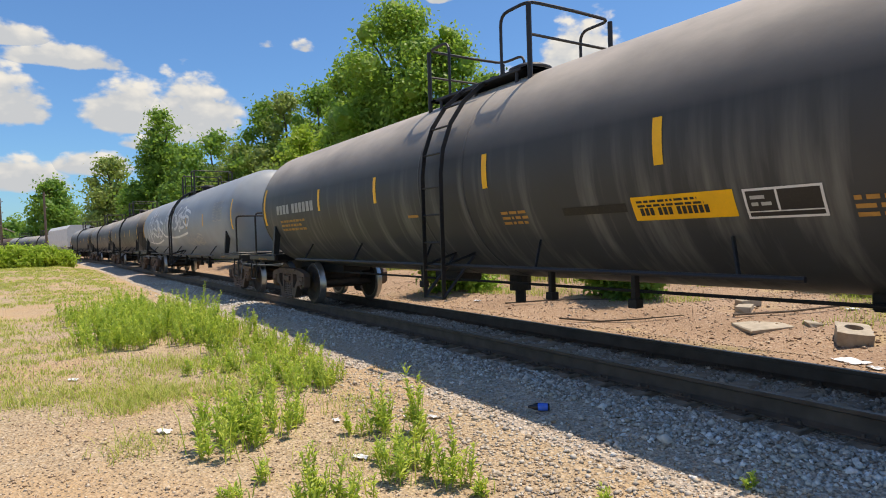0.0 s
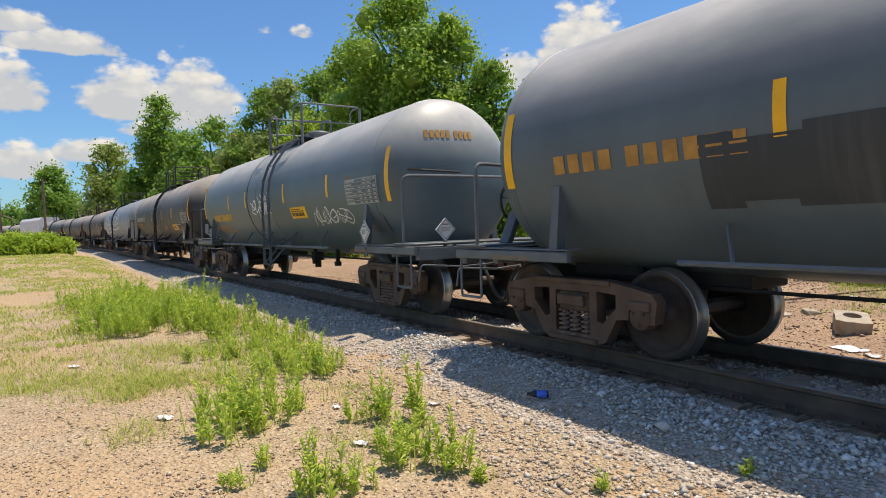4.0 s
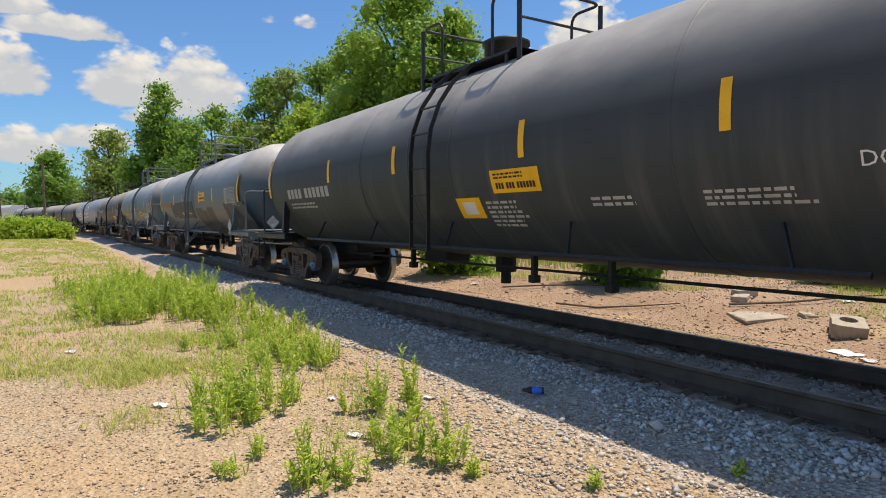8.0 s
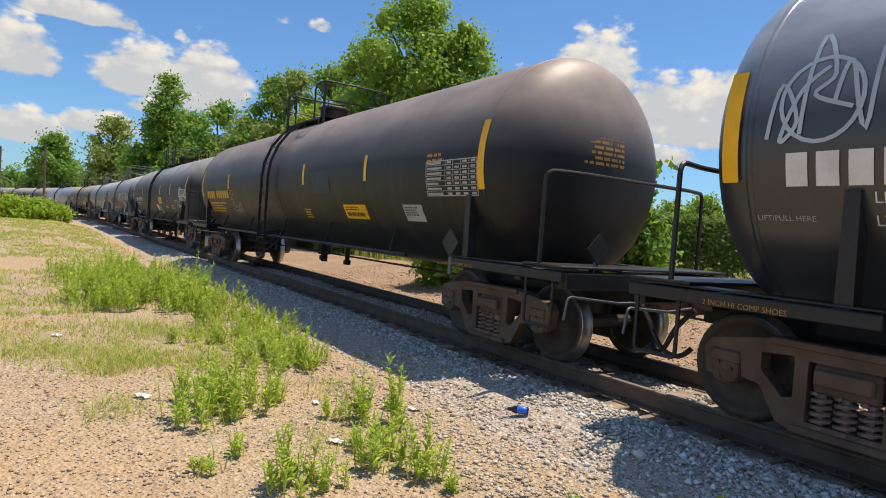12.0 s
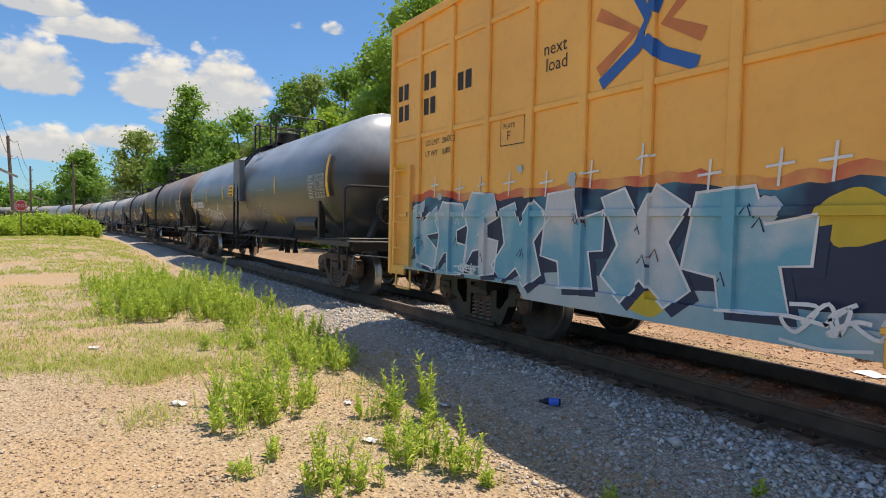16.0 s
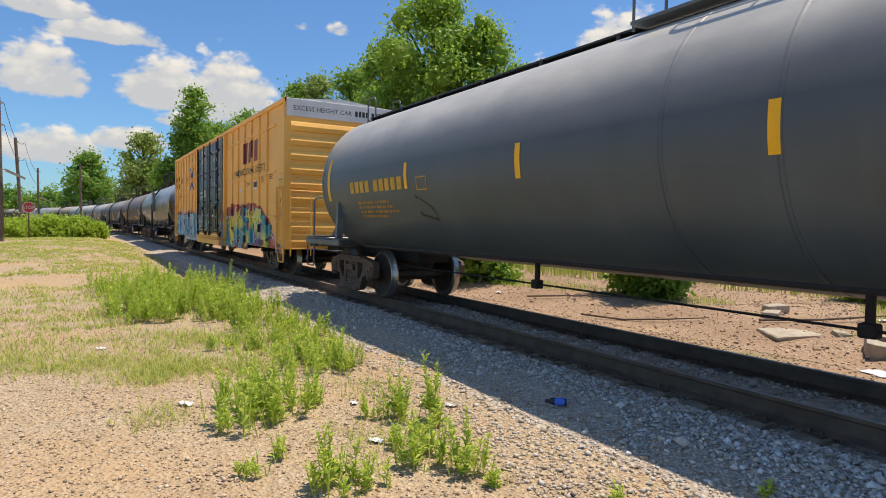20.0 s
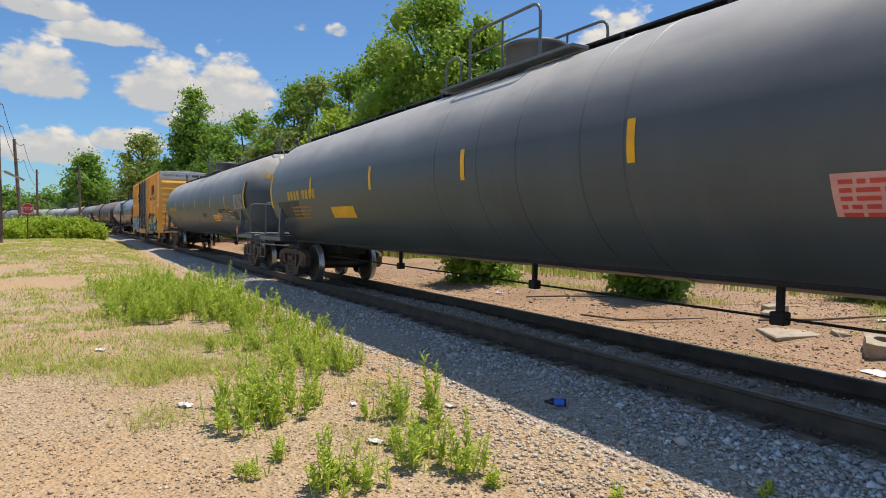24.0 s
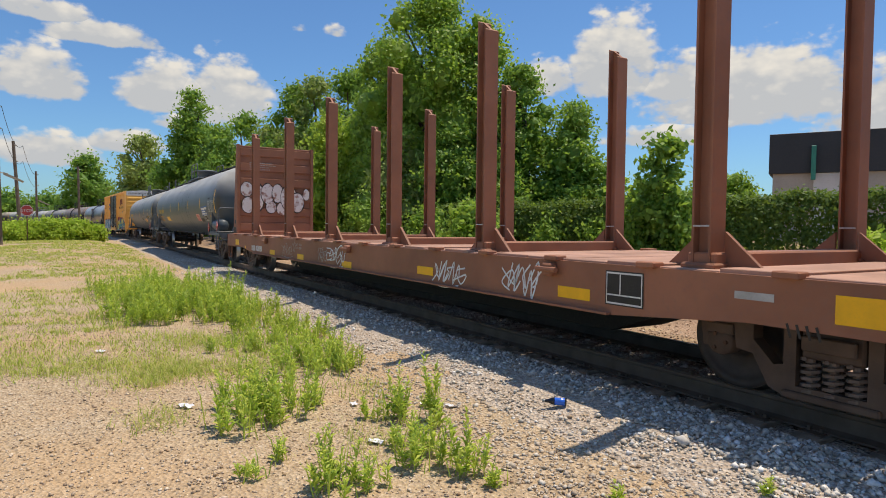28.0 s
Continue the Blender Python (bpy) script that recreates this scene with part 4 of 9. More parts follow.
def top_works(car, R, zc, y, steel, kind):
    """Walkway, ladder railings, dome and fittings at the middle of the tank."""
    zt = zc + R
    bm = bmesh.new()
    for dx in (-0.75, 0.42):
        z = zc + math.sqrt(R * R - min(abs(dx) + 0.3, R) ** 2) * 0.94 + 0.16
        z = zt - 0.08
        box(bm, dx, dx + 0.33, y - 1.15, y + 1.15, z, z + 0.04, 0.006)
    for yy in (-1.15, 1.0):
        box(bm, -0.75, 0.75, y + yy, y + yy + 0.15, zt - 0.08, zt - 0.04, 0.006)
    for dx in (-0.72, 0.72):
        for yy in (-0.9, 0, 0.9):
            cyl(bm, (dx, y + yy, zt - 0.5), (dx, y + yy, zt - 0.06), 0.025, 6)
    part("walkway", bm, steel, car, "grated top walkway")
    bm = bmesh.new()
    h = 0.74
    for e in (-1, 1):                       # one railing round each end of the walkway
        bm = bmesh.new()
        y0, y1 = y + e * 0.62, y + e * 1.18
        for sx in (-1, 1):
            tube(bm, arc([(sx * 0.74, y0, zt - 0.05), (sx * 0.74, y0, zt + h), (sx * 0.74, y1, zt + h), (0.0, y1 + e * 0.02, zt + h)], 0.16), 0.022, 7)
            cyl(bm, (sx * 0.74, y1, zt - 0.3), (sx * 0.74, y1, zt + h - 0.02), 0.034, 8)
        tube(bm, [(-0.74, y1, zt + h * 0.45), (0.74, y1, zt + h * 0.45)], 0.018, 6)
        part("top_railing", bm, steel, car, "pipe safety railing on top")
    bm = bmesh.new()
    if kind == "dome":
        lathe(bm, [(0.33, -0.05), (0.33, 0.33), (0.36, 0.33), (0.36, 0.38), (0.30, 0.41), (0.001, 0.42)], 22, "z", (0, y, zt))
    else:
        cyl(bm, (0, y + 0.45, zt - 0.05), (0, y + 0.45, zt + 0.25), 0.09, 12)
        part("vent_valve", bm, steel, car)
        bm = bmesh.new()
        cyl(bm, (0.2, y + 0.75, zt - 0.05), (0.2, y + 0.75, zt + 0.2), 0.06, 10)
        part("relief_valve", bm, steel, car)
        bm = bmesh.new()
        lathe(bm, [(0.27, -0.05), (0.27, 0.14), (0.31, 0.14), (0.31, 0.18), (0.2, 0.23), (0.001, 0.25)], 20, "z", (0, y - 0.35, zt))
    part("manway", bm, steel, car, "manway dome")


def cage_works(car, R, zc, y, steel):
    """Protective housing and rounded hoop railings on a pressure tank."""
    zt = zc + R
    bm = bmesh.new()
    lathe(bm, [(0.45, -0.06), (0.45, 0.36), (0.48, 0.36), (0.48, 0.42), (0.40, 0.45), (0.001, 0.46)], 26, "z", (0, y, zt))
    part("valve_housing", bm, steel, car, "round valve housing")
    for sx in (-1, 1):
        bm = bmesh.new()
        tube(bm, arc([(sx * 0.62, y - 0.85, zt - 0.05), (sx * 0.62, y - 0.85, zt + 0.72), (sx * 0.62, y + 0.85, zt + 0.72), (sx * 0.62, y + 0.85, zt - 0.05)], 0.18, 5), 0.022, 7)
        tube(bm, [(sx * 0.62, y - 0.85, zt + 0.38), (sx * 0.62, y + 0.85, zt + 0.38)], 0.016, 6)
        tube(bm, [(sx * 0.62, y, zt - 0.05), (sx * 0.62, y, zt + 0.72)], 0.018, 6)
        part("hoop_railing", bm, steel, car, "rounded hoop railing")
        bm = bmesh.new()
        box(bm, min(sx * 0.45, sx * 0.72), max(sx * 0.45, sx * 0.72), y - 1.6, y + 1.6, zt - 0.06, zt - 0.02, 0.006)
        part("side_platform", bm, steel, car)
        bm = bmesh.new()
        tube(bm, arc([(sx * 0.5, y + 1.3, zt - 0.05), (sx * 0.5, y + 1.3, zt + 0.5), (sx * 0.5, y + 1.75, zt + 0.5), (sx * 0.5, y + 1.75, zt - 0.05)], 0.14), 0.018, 6)
        part("grab_hoop", bm, steel, car)


def side_ladder(car, R, zc, y, steel, side=-1, low=0.60):
    """Two flat side bars with rungs, bent over the shell, and a triangular foot."""
    lad = new("ladder")
    lad.parent = car
    lad["label"] = "side ladder up to the walkway"
    xs = side * (R + 0.12)
    line = [(xs, low), (xs, zc + 0.05)] + [(side * (R + 0.12) * math.cos(a), zc + (R + 0.12) * math.sin(a)) for a in (0.25, 0.5, 0.75, 1.0, 1.2)]
    for yy in (y - 0.23, y + 0.23):
        bm = bmesh.new()
        rings = []
        for k, (x, z) in enumerate(line):
            a, b = line[max(k - 1, 0)], line[min(k + 1, len(line) - 1)]
            d = Vector((b[0] - a[0], 0, b[1] - a[1])).normalized()
            o = Vector((-d.z, 0, d.x)) * 0.030
            rings.append([bm.verts.new(Vector((x, yy + e, z)) + o * f) for e, f in ((-0.007, -1), (0.007, -1), (0.007, 1), (-0.007, 1))])
        for p, q in zip(rings, rings[1:]):
            for k in range(4):
                bm.faces.new((p[k], p[(k + 1) % 4], q[(k + 1) % 4], q[k]))
        bm.faces.new(rings[0])
        bm.faces.new(rings[-1])
        bmesh.ops.recalc_face_normals(bm, faces=bm.faces)
        part("ladder_bar", bm, steel, lad)
        if low < 0.8:
            bm = bmesh.new()
            tube(bm, [(xs, yy, low + 0.03), (side * 0.98, yy, 1.18)], 0.022, 6)
            tube(bm, [(xs, yy, 1.05), (side * 0.98, yy, 1.20)], 0.018, 6)
            part("foot_brace", bm, steel, lad)
    z = low + 0.02
    while z < zc + 0.1:
        bm = bmesh.new()
        tube(bm, [(xs, y - 0.23, z), (xs, y + 0.23, z)], 0.014, 6)
        part("rung", bm, steel, lad)
        z += 0.37
    for a in (0.22, 0.48, 0.74, 1.0, 1.18):
        bm = bmesh.new()
        tube(bm, [(side * (R + 0.12) * math.cos(a), yy, zc + (R + 0.12) * math.sin(a)) for yy in (y - 0.23, y + 0.23)], 0.014, 6)
        part("rung", bm, steel, lad)


def tank_car(label, first, last, R=1.40, zc=2.22, skin="tank_black", steel="black", ladder=0.0, top="manway", group="tank cars of the freight train", walk_full=False, near=True, cap="rust", rungs=None, brake_rear=False, foot=0.60):
    """One tank car; first and last: where its end axles stand along the track when the clock starts."""
    mid, ha = (first + last) / 2, (first - last) / 2
    car = thing("tank_car", label, "tank car", group)
    car["mid"] = mid
    half, fore = ha + 0.02, ha + 0.42
    steel = M[steel]
    bm = bmesh.new()
    tank_shell(bm, R, zc, half, fore)
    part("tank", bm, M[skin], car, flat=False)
    for sgn in (-1, 1):
        truck(car, sgn * (ha - WB / 2), cap, turning=near)
        end_deck(car, ha, sgn, R, zc, half, steel, brake_rear if sgn < 0 else not brake_rear, 2.02 if walk_full else 2.18)
    if near:
        for yy in (-half + 0.72, fore - 0.72, ladder - 0.55, ladder + 0.55):
            part("shell_band", band(R, zc, yy, 0.05, 0.003), M[skin], car)
    bm = bmesh.new()
    for sx in (-1, 1):
        tube(bm, [(sx * 1.40, -ha + WB + 0.7, 1.05), (sx * 1.40, ha - WB - 0.7, 1.05)], 0.026, 6)
        for i in range(0 if walk_full else 5):
            yy = -ha + WB + 1.2 + (2 * ha - 2 * WB - 2.4) * i / 4
            tube(bm, [(sx * 1.40, yy, 1.05), (sx * (R * 0.80), yy + 0.22, zc - R * 0.62)], 0.018, 5)
    part("side_rail", bm, M["dark"] if walk_full else steel, car, "thin running rail under the tank")
    bm = bmesh.new()
    if walk_full:
        tube(bm, [(-0.5, -ha + WB, 0.66), (-0.5, ha - WB, 0.66)], 0.014, 6)
        part("brake_rod", bm, M["dark"], car, "thin brake rod under the tank")
        for yy in (-ha * 0.42, -0.6, ha * 0.36):
            bm = bmesh.new()
            box(bm, -0.53, -0.47, yy - 0.03, yy + 0.03, 0.68, zc - R + 0.12, 0.006)
            box(bm, -0.56, -0.44, yy - 0.07, yy + 0.07, 0.60, 0.72, 0.012)
            part("rod_hanger", bm, M["dark"], car)
    else:
        cyl(bm, (0, ladder, zc - R - 0.22), (0, ladder, zc - R + 0.1), 0.16, 12)
        cyl(bm, (0, ladder, zc - R - 0.40), (0, ladder, zc - R - 0.2), 0.08, 10)
        part("bottom_outlet", bm, M["dark"], car)
        bm = bmesh.new()
        box(bm, -0.3, 0.2, ladder + 1.2, ladder + 1.9, 0.70, 0.95, 0.03)
        part("brake_reservoir", bm, M["dark"], car)
        bm = bmesh.new()
        tube(bm, [(-0.4, -ha + WB, 0.78), (-0.4, ha - WB, 0.72)], 0.02, 6)
        part("brake_rod", bm, M["dark"], car)
        for yy in (ladder - 1.3, ladder - 2.6, ladder + 1.8):
            bm = bmesh.new()
            box(bm, -0.62, -0.54, yy - 0.03, yy + 0.03, 0.60, zc - R + 0.35, 0.005)
            box(bm, -0.64, -0.52, yy - 0.06, yy + 0.06, 0.60, 0.70, 0.008)
            part("rod_hanger", bm, M["dark"], car)
    if walk_full:
        cage_works(car, R, zc, ladder, steel)
    else:
        side_ladder(car, R, zc, ladder if rungs is None else rungs, steel, low=foot)
        top_works(car, R, zc, ladder, steel, top)
    if walk_full:
        zt = zc + R
        bm = bmesh.new()
        box(bm, -0.30, 0.30, -half + 0.55, fore - 0.55, zt + 0.05, zt + 0.08, 0.008)
        for i in range(14):
            yy = -half + 0.7 + (half + fore - 1.4) * i / 13
            box(bm, -0.32, 0.32, yy - 0.03, yy + 0.03, zt - 0.1, zt + 0.06, 0.004)
        part("top_walkway", bm, M["black"], car, "dark grated walkway along the tank top")
        for sgn in (-1, 1):
            bm = bmesh.new()
            ye = fore if sgn > 0 else -half
            for x in (-0.30, 0.30):
                tube(bm, arc([(x, ye - sgn * 0.45, zt - 0.06), (x, ye - sgn * 0.45, zt + 0.5), (x, ye - sgn * 0.85, zt + 0.5), (x, ye - sgn * 0.85, zt + 0.05)], 0.12), 0.02, 6)
            for x in (-0.24, 0.24):
                pts = [(x, ye + sgn * 0.08 - sgn * 0.55 * (1 - math.sin(a)), zc + (R + 0.1) * math.cos(a)) for a in [radians(q) for q in (8, 25, 42, 60, 78)]] + [(x, ye + sgn * 0.1, 1.15)]
                tube(bm, pts, 0.018, 6)
            for q in (14, 26, 38, 50, 62, 74):
                a = radians(q)
                yy, z = ye + sgn * 0.08 - sgn * 0.55 * (1 - math.sin(a)), zc + (R + 0.1) * math.cos(a)
                tube(bm, [(-0.24, yy, z), (0.24, yy, z)], 0.013, 5)
            for z in (1.45, 1.75, 2.05, 2.35):
                tube(bm, [(-0.24, ye + sgn * 0.1, z), (0.24, ye + sgn * 0.1, z)], 0.013, 5)
            part("end_ladder", bm, M["grey_steel"], car, "ladder over the tank head")
    CARS.append((car, mid))
    return car, (lambda u, v: on_shell(R, zc, u, v - (0.06 if R > 1.45 else 0.0))), half


CARS = []


# ---- the train, from its head to its tail ----
TAG_STROKES = [[(0, .2), (.3, .9), (.5, .3), (.2, .1), (.6, .7), (1, .9)], [(0, .8), (.5, .2), (.9, .9), (.6, .5), (1.1, .1)], [(.1, 0), (.2, 1.1), (.6, .6), (.3, .4), (1, .2)],
               [(1, .9), (.2, .8), (.1, .3), (.8, .2), (.9, .6), (.3, .55)], [(0, .5), (.3, 1), (.4, 0), (.8, 1.05), (.9, .1)], [(.2, .1), (.9, .3), (.3, .9), (0, .4), (1.1, .8)]]


def rounded(pts, per=5):
    """A flowing line through the points."""
    out = []
    for i in range(len(pts) - 1):
        a, b, c, d = pts[max(i - 1, 0)], pts[i], pts[i + 1], pts[min(i + 2, len(pts) - 1)]
        for k in range(per):
            t = k / per
            out.append(tuple(0.5 * (2 * b[q] + (c[q] - a[q]) * t + (2 * a[q] - 5 * b[q] + 4 * c[q] - d[q]) * t * t + (3 * b[q] - a[q] - 3 * c[q] + d[q]) * t ** 3) for q in (0, 1)))
    return out + [pts[-1]]


def squiggle(car, place, u, v, w, h, mat, seed, n=7, width=0.03, name="spray_tag", label="spray-painted tag"):
    """A freehand tag of quick slanted strokes; none of it can be read."""
    rng = random.Random(seed)
    polys = []
    slant, last = rng.uniform(0.05, 0.25), -1
    for k in range(n):
        q = rng.choice([i for i in range(len(TAG_STROKES)) if i != last])
        last = q
        u0, cw, ch, base = u - w * k / n, w / n * rng.uniform(0.85, 1.15), h * rng.uniform(0.75, 1.1), v + h * rng.uniform(-0.06, 0.12)
        fx, fy, turn = rng.choice((1, -1)), rng.choice((1, -1)), rng.uniform(-0.6, 0.6)
        line = []
        for x, y in TAG_STROKES[q]:
            x, y = (x - 0.5) * fx, (y - 0.5) * fy
            x, y = x * math.cos(turn) - y * math.sin(turn) + 0.5, x * math.sin(turn) + y * math.cos(turn) + 0.5
            line.append((u0 - cw * x * 1.75 - slant * h * y, base + ch * y))
        line = rounded(line)
        polys += stroke(line, width)
    if rng.random() < 0.5:
        polys += stroke(rounded([(u, v - h * 0.12), (u - w * 0.5, v - h * 0.2), (u - w, v - h * 0.06)]), width * 0.8)
    return decal(name, polys, mat, car, place, label)


def frame_box(car, place, u, v, w, h, seed):
    """The small framed consolidated stencil."""
    polys = rect(u, u - w, v, v + 0.02, 1) + rect(u, u - w, v + h - 0.02, v + h, 1) + rect(u, u - 0.02, v, v + h, 2) + rect(u - w + 0.02, u - w, v, v + h, 2)
    polys += rect(u - w * 0.42, u - w * 0.45, v + h * 0.25, v + h, 2) + rect(u, u - w, v + h * 0.22, v + h * 0.26, 1)
    back = decal("stencil_block", rect(u, u - w, v, v + h, 3), M["ink"], car, place)
    lift = lambda a, b: place(a, b) + Vector((-0.004, 0, 0))
    decal("stencil_frame", polys, M["white"], car, lift)
    small_print(car, lift, u - 0.05, v + h - 0.06, w * 0.3, 2, 0.03, M["offwhite"], seed)


def head_place(half, R, zc, head=0.70, end=-1):
    def at(u, v):
        r = min(0.98, math.hypot(u, v - zc) / R)
        return Vector((u, end * (half - head * (1 - math.sqrt(1 - r * r)) + 0.008), v))
    return at


def strips(car, at, rows, end_rows=()):
    for u in rows:
        stripe(car, at, u, -0.21, 0.21)
    for u in end_rows:
        stripe(car, at, u, -0.40, 0.47, 0.13)


def blotch(rng, cx, cy, rx, ry, n=22, rough=0.25):
    return [(cx + rx * math.cos(a) * (1 + rough * (rng.random() - 0.5)), cy + ry * math.sin(a) * (1 + rough * (rng.random() - 0.5))) for a in [2 * math.pi * k / n for k in range(n)]]


def grid_fill(u0, u1, v0, v1, keep, nu=40, nv=14):
    """Cells of a patch with a ragged edge."""
    out = []
    for i in range(nu):
        for j in range(nv):
            a, b = u0 + (u1 - u0) * i / nu, u0 + (u1 - u0) * (i + 1) / nu
            c, d = v0 + (v1 - v0) * j / nv, v0 + (v1 - v0) * (j + 1) / nv
            if keep((a + b) / 2, (c + d) / 2):
                out.append([(a, c), (b, c), (b, d), (a, d)])
    return out


def cars_of_the_first_half():
    # black weathered car
    car, at, half = tank_car("black weathered tank car with yellow reflector strips", 15.3, -0.28, 1.39, 2.22, "tank_black", ladder=-0.45)
    strips(car, at, (-4.0, -1.47, 1.49, 3.9), (-7.35, 7.35))
    phone_sign(car, at, -3.62, -0.72, 1.02, 0.24)
    frame_box(car, at, -4.72, -0.75, 0.60, 0.26, 1)
    data_panel(car, at, -5.8, -0.46, 1.25, 0.42, M["offwhite"], 2)
    decal("tape", rect(-2.70, -3.55, -0.62, -0.53), M["black"], car, at, "black painted-over strip")
    small_print(car, at, -5.5, -0.60, 0.7, 3, 0.035, M["orange_text"], 4)
    small_print(car, at, -1.66, -0.52, 0.5, 3, 0.035, M["orange_text"], 5)
    small_print(car, at, -6.1, 0.05, 0.4, 1, 0.04, M["orange_text"], 15)
    bars(car, at, 6.45, -0.18, 10, 0.20, M["offwhite"], (4,), wide=1.5)
    small_print(car, at, 6.3, -0.32, 1.6, 3, 0.05, M["orange_text"], 6)
    decal("dash", rect(0.55, 0.25, -0.50, -0.46), M["orange_text"], car, at)
    placard(car, -1.44, -6.77, 1.31, "3267")
    placard(car, -0.80, -half - 0.55, 1.36, "3267", yaw=90)
    hp = head_place(half, 1.39, 2.22)
    bars(car, hp, 0.2, 2.85, 9, 0.14, M["orange_text"], (4,))
    small_print(car, hp, 0.1, 2.78, 0.7, 4, 0.035, M["orange_text"], 7)
    # blue-grey car
    car, at, half = tank_car("blue-grey tank car with yellow strips and white tags", -2.54, -15.60, 1.39, 2.22, "tank_grey", "grey_steel", ladder=0.10, rungs=-0.55)
    strips(car, at, (-3.95, -1.45, 1.58, 3.32), (-6.36, 6.3))
    phone_sign(car, at, -1.75, -0.58, 0.92, 0.25)
    data_panel(car, at, -4.79, -0.40, 1.22, 0.44, M["offwhite"], 3)
    small_print(car, at, -4.8, 0.10, 0.3, 1, 0.03, M["orange_text"], 8)
    squiggle(car, at, 1.10, -0.50, 1.40, 0.52, M["g_white"], 21, 6, 0.035)
    squiggle(car, at, -2.9, -0.80, 1.75, 0.40, M["g_white"], 22, 8, 0.022)
    bars(car, at, 5.22, -0.52, 10, 0.20, M["yellow_text"], (4,), wide=1.35)
    small_print(car, at, 5.1, -0.66, 1.7, 3, 0.05, M["orange_text"], 9)
    decal("pad", rect(-5.25, -5.95, -0.95, -0.62), M["grey_steel"], car, at, "welded reinforcing pad")
    placard(car, -1.46, -5.69, 1.35, "3257", s=0.27)
    placard(car, -0.80, -half - 0.55, 1.36, "3257", yaw=90)
    bm = bmesh.new()
    box(bm, -1.50, -1.47, 5.44, 5.90, 1.36, 1.66, 0.008)
    part("notice_plate", bm, M["grey_steel"], car, "grey steel notice plate on a post")
    hp = head_place(half, 1.39, 2.22)
    bars(car, hp, 0.2, 2.85, 9, 0.13, M["orange_text"], (4,))
    part("shell_seam", band(1.39, 2.22, 1.42, 0.09, 0.004), M["tank_deep"], car, "dark tar-streaked seam band")
    bm = bmesh.new()
    tube(bm, arc([(-0.2, -half - 0.1, 2.28), (-0.9, -half - 0.1, 2.30), (-1.05, -half + 0.1, 2.32)], 0.05), 0.02, 6)
    part("head_bracket", bm, M["black"], car)
    # slate car with painted-out patches
    car, at, half = tank_car("slate-grey tank car with large dark painted-out patches", -18.14, -31.61, 1.39, 2.22, "tank_slate", "grey_steel", ladder=0.10)
    strips(car, at, (-3.26, -1.3, 1.58, 3.32), (-6.2, 6.45))
    phone_sign(car, at, -1.36, -0.15, 0.86, 0.28)
    data_panel(car, at, -4.76, -0.31, 1.18, 0.44, M["offwhite"], 4)
    small_print(car, at, -4.8, 0.20, 0.3, 1, 0.03, M["orange_text"], 10)
    small_print(car, at, -3.9, -0.74, 0.45, 4, 0.03, M["orange_text"], 11)
    rag = lambda u, s: 0.10 * noise.noise((u * 1.3, s, 0)) + 0.05 * noise.noise((u * 4.0, s, 2))
    decal("painted_patch", grid_fill(-4.45, -7.0, -1.45, -0.1, lambda u, v: v < -0.33 + rag(u, 1) - 0.10 * max(0, -6.2 - u) and -6.85 + rag(v * 3, 8) * 2 < u < -4.55 + rag(v * 3, 5) * 2), M["tank_dark"], car, at, "dark painted-out patch")
    decal("painted_patch", grid_fill(-0.6, -3.4, -1.5, -0.2, lambda u, v: v < -0.42 + rag(u, 3) and u > -3.15 + rag(v * 2, 4) * 3), M["tank_black"], car, at, "dark painted-out patch")
    decal("painted_patch", grid_fill(4.0, -0.2, -0.95, -0.05, lambda u, v: -0.75 + rag(u, 7) < v < -0.13 + rag(u, 6) * 0.7), M["tank_dark"], car, at, "darker painted-out band")
    bars(car, at, 5.7, -0.30, 10, 0.19, M["orange_text"], (4,), wide=1.5)
    decal("tag_bits", rect(2.0, 1.7, -0.62, -0.50) + rect(0.8, 0.3, -0.58, -0.54), M["g_pink"], car, at)
    placard(car, -1.46, -5.67, 1.26, "3257", s=0.27)
    placard(car, -0.75, -half - 0.55, 1.36, "3257", yaw=90)
    hp = head_place(half, 1.39, 2.22)
    bars(car, hp, 0.25, 2.80, 9, 0.11, M["orange_text"], (4,))
    # dark slate car with a dome
    car, at, half = tank_car("dark slate tank car with a domed manway and faded stencils", -33.90, -49.13, 1.42, 2.27, "tank_dark", ladder=0.45, top="dome", cap="blue", foot=1.0)
    at2 = lambda u, v: at(u, v + 0.06)
    strips(car, at2, (-4.02, -1.56, 1.42, 3.95), (-7.3, 7.45))
    phone_sign(car, at, -0.95, -0.54, 0.86, 0.28)
    decal("notice", rect(-0.1, -0.62, -0.88, -0.58), M["yellow"], car, at, "yellow notice")
    decal("notice_sheet", rect(-0.22, -0.50, -0.82, -0.64), M["white"], car, lambda u, v: at(u, v) + Vector((-0.004, 0, 0)))
    bars(car, at, 6.26, -0.40, 10, 0.20, M["offwhite"], (4,), wide=1.5)
    small_print(car, at, 6.2, -0.50, 1.6, 2, 0.04, M["offwhite"], 12)
    small_print(car, at, -0.72, -0.64, 0.75, 6, 0.035, M["offwhite"], 13)
    small_print(car, at, -2.48, -0.64, 0.7, 2, 0.035, M["offwhite"], 14)
    small_print(car, at, -3.75, -0.62, 0.95, 3, 0.03, M["offwhite"], 16)
    stencil(car, at, -4.95, -0.50, "DOT-SP 21134", 0.115, M["white"])
    stencil(car, at, -5.32, -0.66, "SR 13450", 0.115, M["white"])
    data_panel(car, at, -5.96, -0.40, 1.26, 0.42, M["white"], 5)
    small_print(car, at, -5.98, 0.09, 0.5, 1, 0.05, M["offwhite"], 17)
